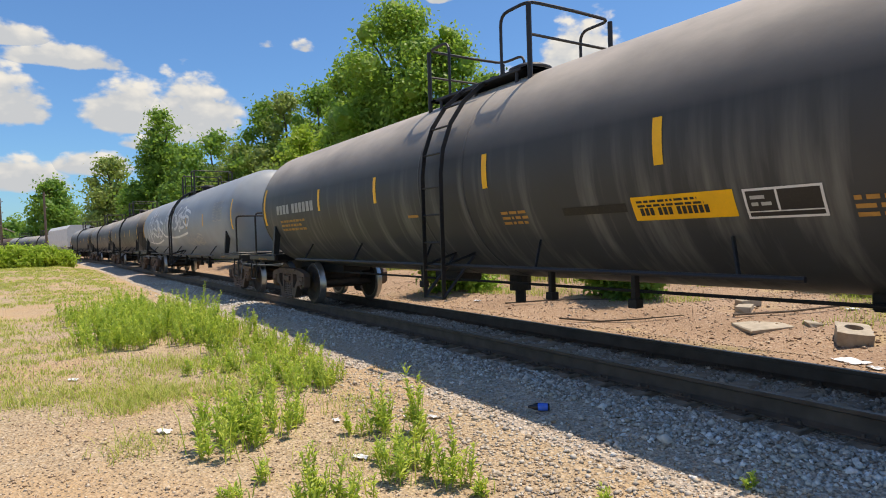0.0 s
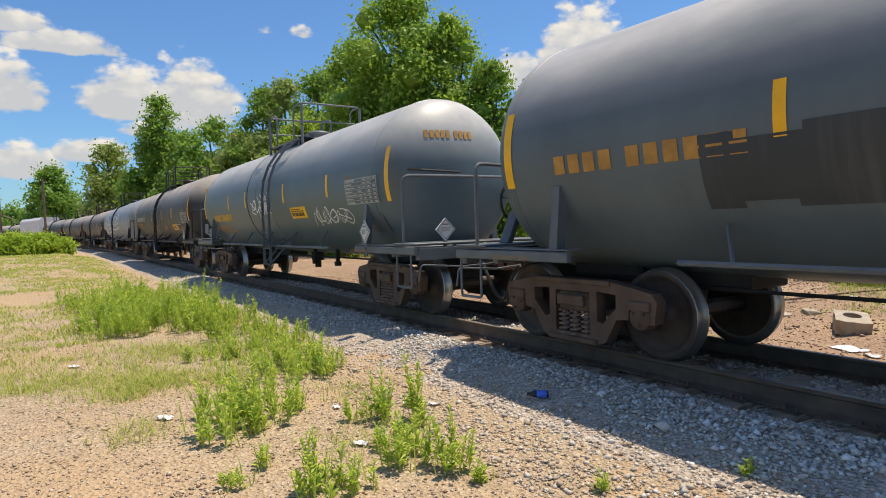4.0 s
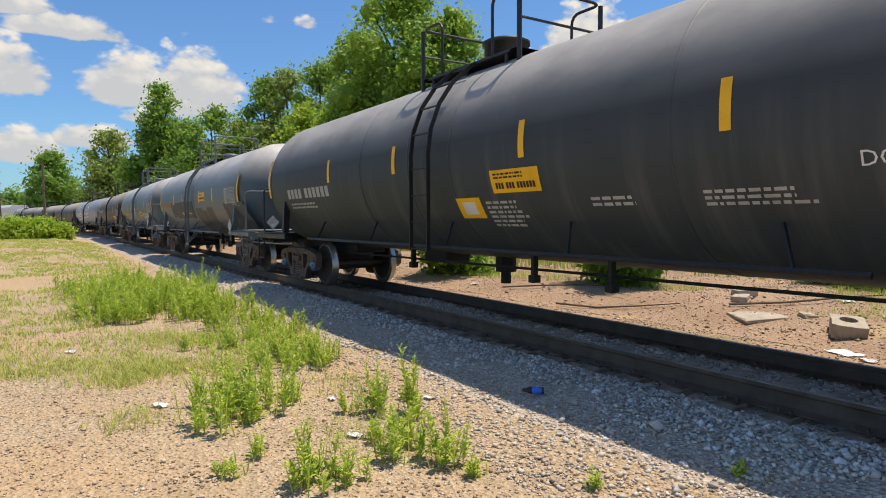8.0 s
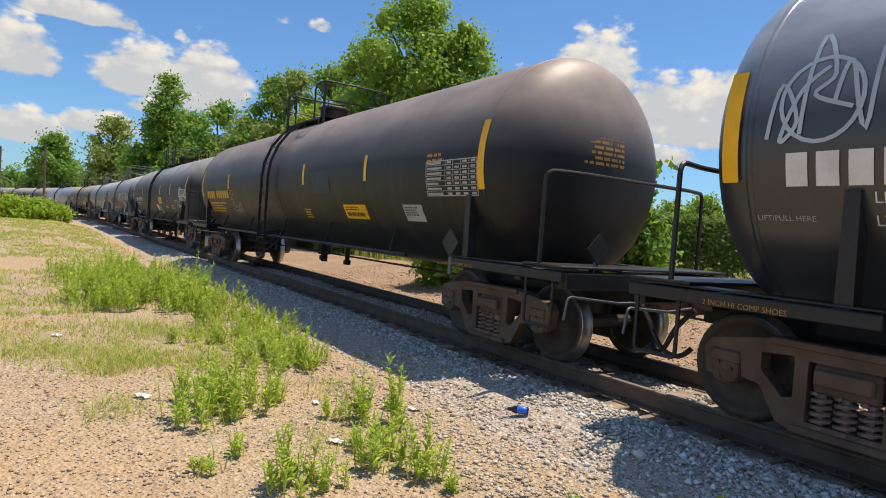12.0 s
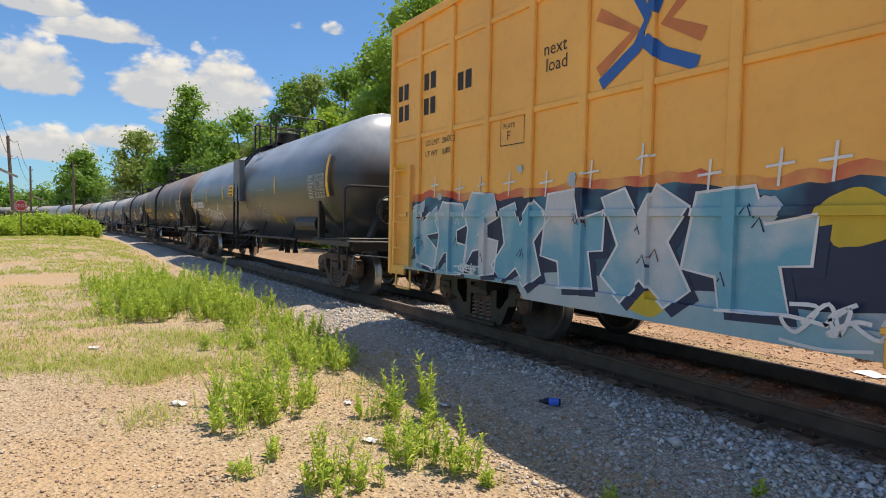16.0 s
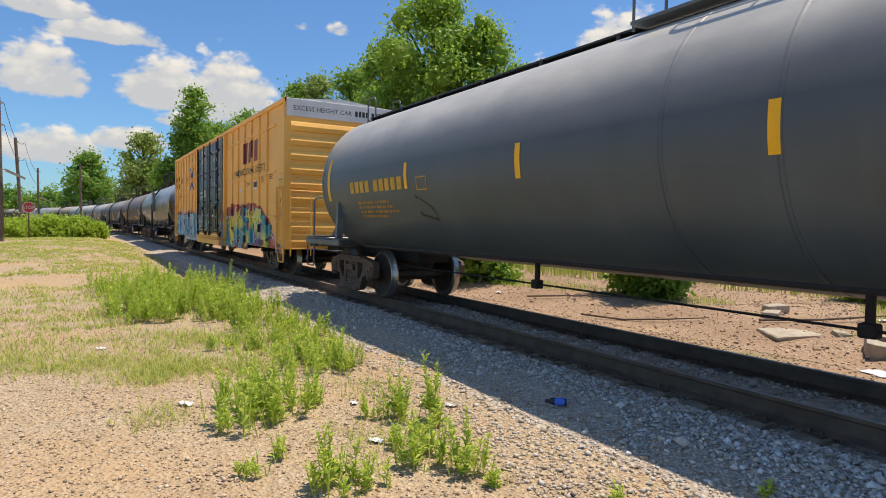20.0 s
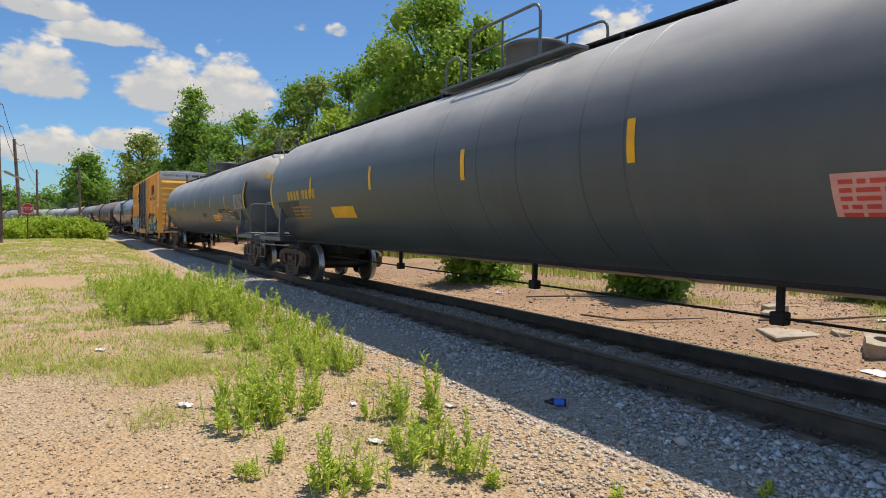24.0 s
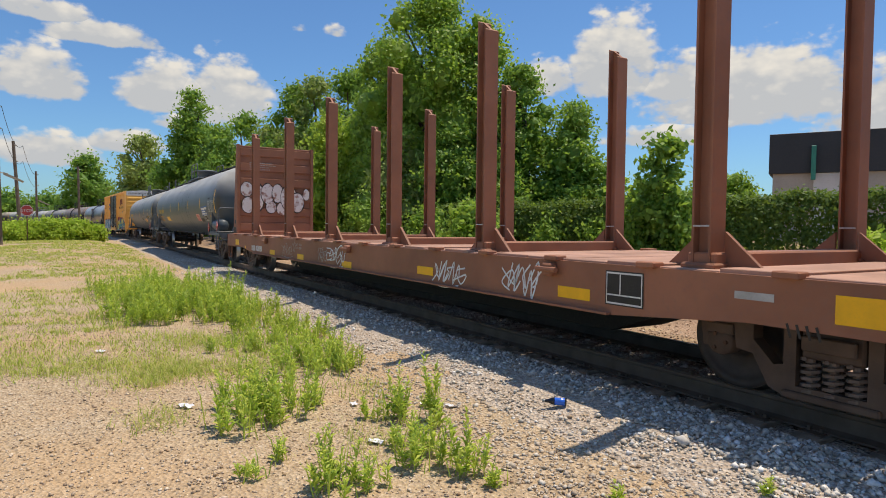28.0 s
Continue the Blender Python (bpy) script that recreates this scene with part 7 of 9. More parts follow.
    ink(outline([(6.5, 2.42), (6.05, 2.42), (6.05, 2.74), (6.5, 2.74)], 0.014))
    say("next", 5.74, 3.33, 0.15)
    say("load", 5.70, 3.15, 0.15)
    say("any", 3.22, 3.42, 0.17)
    say("road", 3.26, 3.20, 0.17)
    say("RAILCAR POOLING EXPERTS", -4.25, 2.88, 0.215)
    say("XJH61D", -5.9, 2.55, 0.11)
    for pts, mat, lift in (([(4.92, 3.56), (4.44, 3.28), (4.90, 2.99)], "g_orange", 0.005), ([(3.80, 3.54), (4.10, 3.28), (3.71, 3.07)], "g_orange", 0.005),
                           ([(4.82, 3.80), (4.46, 3.66), (4.28, 3.36), (4.42, 3.12), (4.86, 2.86)], "g_blue", 0.007), ([(3.86, 3.78), (4.12, 3.62), (4.24, 3.40)], "g_blue", 0.0074), ([(4.30, 3.16), (4.12, 3.00), (3.76, 2.84)], "g_blue", 0.0078)):
        ink(stroke(pts, 0.125), lift, mat, "logo_stroke")
    # company mark as three plain slanted blocks
    for u0 in (-5.45, -6.12, -6.80):
        ink([[(u0, 3.22), (u0 - 0.06, 3.82), (u0 - 0.58, 3.86), (u0 - 0.50, 3.22)]], 0.006, "g_maroon", "logo_block")
    ink(rect(-6.78, -7.20, 2.40, 2.64, 1), 0.006, "white", "stencil_block")
    ink(rect(-6.80, -7.18, 2.46, 2.62, 1), 0.008, "ink", "stencil_block")
    ink(rect(-5.1, -5.35, 2.38, 2.52, 1), 0.006, "white", "paper_label")
    ink(rect(9.30, 8.95, 2.22, 2.40, 1), 0.006, "yellow", "yellow_notice")
    ink(rect(-9.42, -9.97, 2.30, 2.56, 1), 0.006, "ink", "notice_border")
    ink(rect(-9.44, -9.95, 2.32, 2.54, 1), 0.008, "yellow", "yellow_notice")
    for k, t in enumerate(("THIS CAR", "EXCESS HEIGHT")):
        polys, w = lettering(t, 0.050)
        ink([[(-9.695 + w / 2 - x, 2.45 - 0.095 * k + z) for x, z in p] for p in polys], 0.010)
    say("A-END", -9.60, 2.66, 0.06)
    ink(rect(-9.27, -9.42, 1.27, 2.11, 1), 0.006, "yellow", "reflector_strip")
    rng = random.Random(91)
    polys = lines_of_bars(rng, 0.35, 4, 0.025, 0.03)
    ink([[(-7.6 - x, 2.75 + z) for x, z in p] for p in polys])
    ink([[(-8.5 - x, 2.80 + z) for x, z in p] for p in polys])
    graffiti_left(car)
    graffiti_right(car)
    for yc in (7.43, -7.42):
        truck(car, yc, "rust", M["black"])
    CARS.append((car, mid))


# ---- bulkhead flatcar ----
def flat_car():
    mid = -165.29
    f, r = 10.4, -10.6
    car = thing("log_car", "oxide-red bulkhead flatcar with tall stakes, empty", "flatcar", "cars of the freight train")
    for sx in (-1, 1):
        bm = bmesh.new()
        # fish-belly side sill
        prof = [(f, 0.72), (f - 2.2, 0.72), (f - 3.6, 0.60), (r + 3.6, 0.60), (r + 2.2, 0.72), (r, 0.72), (r, 1.09), (f, 1.09)]
        a = [bm.verts.new((sx * 1.50, u, z)) for u, z in prof]
        b = [bm.verts.new((sx * 1.42, u, z)) for u, z in prof]
        bm.faces.new(a)
        bm.faces.new(b[::-1])
        for i in range(len(prof)):
            bm.faces.new((a[i], b[i], b[(i + 1) % len(prof)], a[(i + 1) % len(prof)]))
        bmesh.ops.recalc_face_normals(bm, faces=bm.faces)
        part("side_sill", bm, M["flat"], car, "oxide-red side sill")
        bm = bmesh.new()
        box(bm, min(sx * 1.44, sx * 1.56), max(sx * 1.44, sx * 1.56), r + 3.6, f - 3.6, 0.60, 0.625, 0.004)
        part("sill_flange", bm, M["flat"], car)
        for k in range(16):
            u = f - 1.2 - k * 1.28
            bm = bmesh.new()
            box(bm, min(sx * 1.40, sx * 1.56), max(sx * 1.40, sx * 1.56), u - 0.10, u + 0.10, 1.085, 1.14, 0.01)
            part("stake_pocket", bm, M["flat"], car)
    n = 34
    for k in range(n):
        bm = bmesh.new()
        u0, u1 = r + (f - r) * k / n, r + (f - r) * (k + 1) / n
        dz = 0.012 * math.sin(k * 2.7)
        box(bm, -1.46, 1.46, u0 + 0.006, u1 - 0.006, 1.06, 1.115 + dz, 0.006)
        part("deck_plank", bm, M["deck"], car)
    bm = bmesh.new()
    box(bm, -0.4, 0.4, r - 0.3, f + 0.3, 0.62, 1.05, 0.02)
    for k in range(10):
        yy = r + 1.0 + k * 2.08
        box(bm, -1.42, 1.42, yy - 0.06, yy + 0.06, 0.78, 1.05, 0.01)
    vs = [bm.verts.new((x, y, z)) for x in (-0.45, 0.45) for y, z in ((r + 3.3, 0.70), (r + 4.6, 0.22), (f - 4.6, 0.22), (f - 3.3, 0.70))]
    for q in ((0, 1, 2, 3), (7, 6, 5, 4), (0, 4, 5, 1), (1, 5, 6, 2), (2, 6, 7, 3), (3, 7, 4, 0)):
        bm.faces.new([vs[i] for i in q])
    part("centre_sill", bm, M["dark"], car, "deep dark centre sill")
    # bulkheads
    for s, ye in ((1, 9.86), (-1, -9.6)):
        bh = new("bulkhead")
        bh.parent = car
        bh["label"] = "tall ribbed bulkhead, its far sheet tagged in white"
        bm = bmesh.new()
        box(bm, -1.27, 1.27, min(ye, ye + s * 0.06), max(ye, ye + s * 0.06), 1.12, 4.05, 0.01)
        part("sheet", bm, M["flat"], bh)
        for k in range(6):
            z = 1.35 + k * 0.50
            bm = bmesh.new()
            box(bm, -1.22, 1.22, min(ye, ye - s * 0.035), max(ye, ye - s * 0.035), z - 0.15, z + 0.15, 0.03)
            part("rib", bm, M["flat"], bh)
        for sx in (-1, 1):
            bm = bmesh.new()
            pr = [(ye - s * 0.05, 1.10), (ye - s * 0.05, 4.08), (ye + s * 0.12, 4.08), (ye + s * 0.52, 1.10)]
            a = [bm.verts.new((sx * 1.30, u, z)) for u, z in pr]
            b = [bm.verts.new((sx * 1.20, u, z)) for u, z in pr]
            bm.faces.new(a)
            bm.faces.new(b[::-1])
            for i in range(4):
                bm.faces.new((a[i], b[i], b[(i + 1) % 4], a[(i + 1) % 4]))
            bmesh.ops.recalc_face_normals(bm, faces=bm.faces)
            part("side_wing", bm, M["flat"], bh)
        if s > 0:
            plane = lambda u, v: Vector((u, ye - 0.04, v))
            rng = random.Random(101)
            # two crowded rows of bubbles, each with a dark rim
            puffs = ((-1.00, 2.60, 0.20, 0.25), (-0.95, 2.08, 0.20, 0.27), (-0.62, 2.34, 0.20, 0.46), (-0.30, 2.48, 0.22, 0.34), (-0.18, 2.02, 0.18, 0.20), (0.04, 2.50, 0.19, 0.32), (0.20, 1.98, 0.20, 0.22), (0.42, 2.36, 0.27, 0.44), (0.72, 2.20, 0.24, 0.34), (1.04, 2.48, 0.12, 0.20))
            for k, (x, z, rx, rz) in enumerate(puffs):
                shape = softened(blotch(rng, x, z, rx, rz, 14, 0.10), 1)
                lift = ye - 0.042 - 0.0018 * k
                decal("tag_rim", [softened(blotch(rng, x, z, rx * 1.10, rz * 1.08, 14, 0.08), 1)], M["ink"], bh, lambda u, v, d=lift: Vector((u, d, v)))
                decal("tag_puff", [shape], M["g_worn"], bh, lambda u, v, d=lift - 0.0009: Vector((u, d, v)), "worn white bubble of a sprayed tag")
            dots = lines_of_bars(rng, 0.9, 4, 0.02, 0.05)
            decal("small_print", [[(x - 0.9, 3.5 + z) for x, z in p] for p in dots], M["offwhite"], bh, plane)
            wing = lambda u, v: Vector((-1.304, u, v))
            decal("worn_patch", rect(10.18, 10.02, 1.45, 1.58, 1) + rect(10.28, 10.02, 1.16, 1.34, 1), M["ink"], bh, wing)
    # stakes with their cross sills and gussets
    first = None
    for u in (7.75, 4.36, 1.34, -1.68, -4.45, -7.84):
        for sx in (-1, 1):
            st = new("stake")
            st.parent = car
            st.matrix_basis = pose(sx * 1.21, u, 0)
            def post(bm):
                h, w, t = 0.10, 0.095, 0.022        # rolled H section with a slanted top
                prof = [(-h, -w), (h, -w), (h, t - w), (t, t - w), (t, w - t), (h, w - t), (h, w), (-h, w), (-h, w - t), (-t, w - t), (-t, t - w), (-h, t - w)]
                lo = [bm.verts.new((px, py, 1.10)) for px, py in prof]
                hi = [bm.verts.new((px, py, 4.02 + (py + w) * 0.8)) for px, py in prof]
                bm.faces.new(lo[::-1])
                bm.faces.new(hi)
                for i in range(12):
                    bm.faces.new((lo[i], lo[(i + 1) % 12], hi[(i + 1) % 12], hi[i]))
                return [M["flat"]]
            def foot(bm):
                box(bm, -0.15, 0.15, -0.17, 0.17, 0.66, 1.15, 0.015)
                return [M["flat"]]
            hang("post", shared("stake_post", post), st)
            hang("stake_foot", shared("stake_foot", foot), st)
            def flap(bm):
                box(bm, -0.105, -0.099, -0.08, 0.08, 1.46, 1.475, 0.001)
                return [M["offwhite"]]
            hang("wear_mark", shared("stake_flap", flap), st)
            for e in (-1, 1):
                bm = bmesh.new()
                vs = [bm.verts.new(p) for p in ((-sx * 0.06, e * 0.12, 1.12), (-sx * 0.06, e * 0.46, 1.12), (-sx * 0.06, e * 0.12, 1.42), (-sx * 0.10, e * 0.12, 1.12), (-sx * 0.10, e * 0.46, 1.12), (-sx * 0.10, e * 0.12, 1.42))]
                for q in ((0, 1, 2), (5, 4, 3), (0, 3, 4, 1), (1, 4, 5, 2), (2, 5, 3, 0)):
                    bm.faces.new([vs[i] for i in q])
                bmesh.ops.recalc_face_normals(bm, faces=bm.faces)
                part("gusset", bm, M["flat"], st)
        bm = bmesh.new()
        box(bm, -1.3, 1.3, u - 0.14, u + 0.14, 1.10, 1.24, 0.015)
        part("cross_sill", bm, M["flat"], car)
    side = lambda u, v: Vector((-1.504, u, v))
    for u, w, z, h in ((9.15, 0.48, 0.78, 0.17), (5.12, 0.48, 0.65, 0.12), (2.77, 0.46, 0.64, 0.12), (-0.02, 0.48, 0.62, 0.13), (-3.08, 0.48, 0.72, 0.12), (-6.24, 0.48, 0.70, 0.12), (-9.05, 0.5, 0.80, 0.20), (7.9, 0.12, 0.7, 0.08)):
        decal("reflector_strip", rect(u, u - w, z, z + h, 1), M["yellow"], car, side, "yellow reflective patch")
    bars(car, side, 7.05, 0.68, 10, 0.15, M["white"], (4,))
    stencil(car, side, 2.96, 0.95, "LD LMT  194200", 0.055, M["offwhite"])
    stencil(car, side, 2.96, 0.87, "LT WT   91800", 0.055, M["offwhite"])
    for k, (u, w) in enumerate(((0.88, 0.95), (-3.55, 0.7), (-5.2, 0.7))):
        squiggle(car, side, u, 0.66, w, 0.36, M["g_white"], 110 + k, 5, 0.022)
    squiggle(car, side, 4.0, 0.7, 0.9, 0.3, M["offwhite"], 115, 5, 0.010)
    squiggle(car, side, 1.4, 0.68, 0.5, 0.3, M["offwhite"], 116, 4, 0.012)
    decal("stencil_block", rect(-6.93, -7.40, 0.70, 1.03, 1), M["ink"], car, side)
    l2 = lambda u, v: Vector((-1.507, u, v))
    decal("stencil_frame", outline([(-6.95, 0.72), (-7.38, 0.72), (-7.38, 1.01), (-6.95, 1.01)], 0.02) + stroke([(-7.12, 0.8), (-7.12, 1.0)], 0.014) + stroke([(-6.95, 0.80), (-7.38, 0.80)], 0.014), M["white"], car, l2)
    decal("faded_strip", rect(-8.3, -8.62, 0.90, 0.96, 1), M["offwhite"], car, side)
    decal("vent_slots", sum((stroke([(-8.75 - 0.07 * k, 0.66), (-8.72 - 0.07 * k, 0.76)], 0.02) for k in range(4)), []), M["ink"], car, side)
    for u in (5.4, -0.4, -6.15):
        bm = bmesh.new()
        box(bm, -1.60, -1.50, u - 0.08, u + 0.08, 0.92, 1.06, 0.02)
        cyl(bm, (-1.60, u - 0.16, 0.99), (-1.60, u + 0.16, 0.99), 0.03, 8)
        part("winch", bm, M["flat"], car, "tie-down winch")
    for s, ye in ((1, f), (-1, r)):
        bm = bmesh.new()
        box(bm, -1.5, 1.5, min(ye, ye - s * 0.1), max(ye, ye - s * 0.1), 0.70, 1.10, 0.012)
        part("end_sill", bm, M["flat"], car)
        for sx in (-1, 1):
            bm = bmesh.new()
            yy = ye - s * 0.5
            tube(bm, arc([(sx * 1.5, yy - 0.22, 0.74), (sx * 1.5, yy - 0.22, 0.36), (sx * 1.5, yy + 0.22, 0.36), (sx * 1.5, yy + 0.22, 0.74)], 0.05), 0.02, 6)
            part("step", bm, M["flat"], car, "stirrup step")
        coupler(car, ye + s * 0.55, s)
    for yc in (8.95, -8.8):
        truck(car, yc, "rust")
    CARS.append((car, mid))


box_car()
gas_cars()
flat_car()
far_cars()


# ---- track and ground ----
def rails():
    foot = [(-0.076, -0.20), (0.076, -0.20), (0.076, -0.186), (0.012, -0.160), (0.010, -0.045), (-0.010, -0.045), (-0.012, -0.160), (-0.076, -0.186)]
    head = [(-0.036, -0.034), (-0.012, -0.046), (0.012, -0.046), (0.036, -0.034), (0.036, -0.006), (0.030, 0.0), (-0.030, 0.0), (-0.036, -0.006)]
    for sgn in (-1, 1):
        t = thing("rail", "rusty steel rail with a worn bright head", "rail", "running rails")
        for name, prof, top in (("rail_foot", foot, -1), ("rail_head", head, 5)):
            bm = bmesh.new()
            rings = []
            for s in [-30, 0, 30] + list(range(55, 330, 6)):
                x, y, a = on_track(s)
                m = pose(x, y, 0, 0, 0, a)
                rings.append([bm.verts.new(m @ Vector((sgn * GAUGE / 2 + px, 0, pz))) for px, pz in prof])
            for r0, r1 in zip(rings, rings[1:]):
                for k in range(len(prof)):
                    f = bm.faces.new((r0[k], r0[(k + 1) % len(prof)], r1[(k + 1) % len(prof)], r1[k]))
                    f.material_index = 1 if k == top else 0
            bmesh.ops.recalc_face_normals(bm, faces=bm.faces)
            part(name, bm, [M["rail"], M["rail_top"]], t)


def ground():
    def axis(lo, hi, step, outs_lo, outs_hi):
        n = int((hi - lo) / step)
        return outs_lo + [lo + (hi - lo) * i / n for i in range(n + 1)] + outs_hi
    xs = axis(-6, 14, 0.25, [-3000, -1200, -500, -240, -120, -60, -40, -30, -22, -16, -12, -9, -7.5], [15, 16, 17.5, 19, 21, 23, 26, 30, 36, 45, 60, 90, 150, 300, 700, 1500, 3000])
    ys = axis(-2, 34, 0.25, [-3000, -1000, -300, -100, -50, -30, -20, -14, -10, -7, -5, -3.5], [35, 36, 37, 38, 40, 42, 45, 48, 52, 56, 60, 65, 70, 76, 83, 90, 100, 110, 120, 135, 150, 170, 200, 250, 330, 500, 900, 1800, 3500])
    bm = bmesh.new()
    grid = [[bm.verts.new((x, y, ground_z(x, y))) for x in xs] for y in ys]
    for j in range(len(ys) - 1):
        for i in range(len(xs) - 1):
            f = bm.faces.new((grid[j][i], grid[j][i + 1], grid[j + 1][i + 1], grid[j + 1][i]))
            cx, cy = (xs[i] + xs[i + 1]) / 2, (ys[j] + ys[j + 1]) / 2
            d = cx - track_x(cy) + 0.25 * noise.noise((cx, cy * 1.3, 0))
            f.material_index = 1 if -2.42 < d < 1.15 else 2 if d >= 1.15 else 0
            f.smooth = True
    ob = link("ground", bm, [M["gravel"], M["ballast_bed"], M["dirt"]], flat=False)
    tagged(ob, "tan gravel lot with a grey ballast bed and a dirt bank", "ground", kind="structure")


def cards(pts, out, g, size, name, mat, kind="", parent=None, loose=0.75, up=0.35):
    """Many small leaves as one mesh; each faces roughly along its way out of the crown."""
    n = len(pts)
    nn = out + np.array([0, 0, up]) + g.normal(size=(n, 3)) * loose
    nn /= np.linalg.norm(nn, axis=1)[:, None] + 1e-9
    u = np.cross(nn, g.normal(size=(n, 3)))
    u /= np.linalg.norm(u, axis=1)[:, None] + 1e-9
    w = np.cross(nn, u)
    S = (size * g.uniform(0.6, 1.4, n))[:, None]
    v = np.stack([pts - u * S * 0.55, pts + w * S * 0.33 - nn * S * 0.05, pts + u * S * 0.55 - nn * S * 0.12, pts - w * S * 0.33 - nn * S * 0.05], 1).reshape(-1, 3)
    me = bpy.data.meshes.new(name)
    me.from_pydata(v.tolist(), [], np.arange(4 * n).reshape(-1, 4).tolist())
    me.materials.append(mat)
    ob = new(name, me)
    if parent:
        ob.parent = parent
    if kind:
        ob["kind"] = kind
    return ob


def sprays(g, lobes, count, per, reach, squash=0.85, hang_down=0.0):
    """Leaf places on tufts that sit over the lobes of a crown, with the way out at each."""
    c, r = np.array([q[:3] for q in lobes]), np.array([q[3] for q in lobes])
    pick = g.choice(len(lobes), count, p=r ** 2 / np.sum(r ** 2))
    d = g.normal(size=(count, 3))
    d[:, 2] = d[:, 2] * 0.85 + 0.12
    d /= np.linalg.norm(d, axis=1)[:, None]
    hub = c[pick] + d * (r[pick] * (0.66 + 0.42 * g.uniform(0, 1, count) ** 0.8))[:, None] * np.array([1, 1, squash])
    k = np.repeat(np.arange(count), per)
    off = g.normal(size=(len(k), 3)) * reach * np.array([1, 1, 0.62]) * np.repeat(g.uniform(0.5, 1.3, count), per)[:, None]
    off[:, 2] -= hang_down * np.abs(g.normal(size=len(k))) * reach
    return hub[k] + off, d[k]


def tree(x, y, height, spread, seed, leaf="leaf", low=0.25, leaves=9000, size=0.2, name="tree", label="leafy green deciduous tree beyond the track", trunk=True, lobes=22, drape=0.0):
    rng = random.Random(seed)
    g = np.random.RandomState(seed)
    z0 = ground_z(x, y) - 0.1
    t = thing(name, label, name, "trees beyond the track" if trunk else "bushes", pose(x, y, z0))
    bm = bmesh.new()
    lean = Vector((rng.uniform(-0.4, 0.4), rng.uniform(-0.4, 0.4), 0))
    tube_t(bm, [Vector((0, 0, 0)), Vector((0, 0, height * 0.3)) + lean * 0.4, Vector((0, 0, height * 0.72)) + lean], [height * 0.020, height * 0.014, height * 0.006])
    # lobes of the crown: wide at mid height, ragged towards the top
    crown = []
    for k in range(lobes):
        f = (k + rng.uniform(0.1, 0.9)) / lobes
        prof = math.sin(math.pi * min(1.0, 0.16 + 0.80 * f)) ** 0.62
        a = k * 2.399 + rng.uniform(-0.5, 0.5)
        rad = spread * rng.uniform(0.24, 0.44) * (1.0 - 0.30 * f)
        rr = max(0.0, spread * prof * rng.uniform(0.60, 1.06) - rad * 0.75)
        z = height * (low + (1 - low) * f) - rad * (0.9 if f > 0.6 else 0.2)
        crown.append((math.cos(a) * rr + lean.x * f, math.sin(a) * rr + lean.y * f, max(rad * 0.5, z), rad))
    crown.append((lean.x, lean.y, height - spread * 0.30, spread * 0.30))
    crown.append((lean.x * 0.6, lean.y * 0.6, height * (0.55 + 0.35 * low), spread * 0.62))
    crown.append((0, 0, height * (0.28 + 0.6 * low), spread * 0.60))
    for k, (cx, cy, cz, rad) in enumerate(crown[:lobes:2]):
        b = Vector((0, 0, min(cz * 0.7, height * 0.6))) + lean * (cz / height) * 0.6
        e = Vector((cx, cy, cz))
        tube_t(bm, [b, (b + e) / 2 + Vector((0, 0, 0.03 * height)), e], [height * 0.008, height * 0.005, height * 0.002])
    part("trunk", bm, M["bark"], t)
    bm = bmesh.new()
    for cx, cy, cz, rad in crown:
        res = bmesh.ops.create_icosphere(bm, subdivisions=2, radius=1.0)
        for v in res["verts"]:
            n = v.co.copy()
            v.co = Vector((cx, cy, cz)) + n * rad * (0.60 + 0.34 * noise.noise(n * 2.1 + Vector((cx, cy, cz))))
            v.co.z = max(v.co.z, 0.0)
    part("inner_foliage", bm, M[leaf], t)
    per = 14
    pts, out = sprays(g, crown, max(20, leaves // per), per, size * 1.5, 0.9, drape)
    pts[:, 2] = np.maximum(pts[:, 2], 0.05)
    cards(pts, out, g, size, "crown", M[leaf], parent=t)
    return t


def tube_t(bm, pts, radii, seg=8):
    rings = []
    for i, p in enumerate(pts):
        d = (pts[min(i + 1, len(pts) - 1)] - pts[max(i - 1, 0)]).normalized()
        q = d.to_track_quat("Z", "Y")
        rings.append([bm.verts.new(p + q @ Vector((radii[i] * math.cos(k * 2 * math.pi / seg), radii[i] * math.sin(k * 2 * math.pi / seg), 0))) for k in range(seg)])
    for a, b in zip(rings, rings[1:]):
        for k in range(seg):
            bm.faces.new((a[k], a[(k + 1) % seg], b[(k + 1) % seg], b[k]))
    bm.faces.new(rings[-1])


def polar(az, d):
    return d * math.sin(radians(az)), d * math.cos(radians(az))


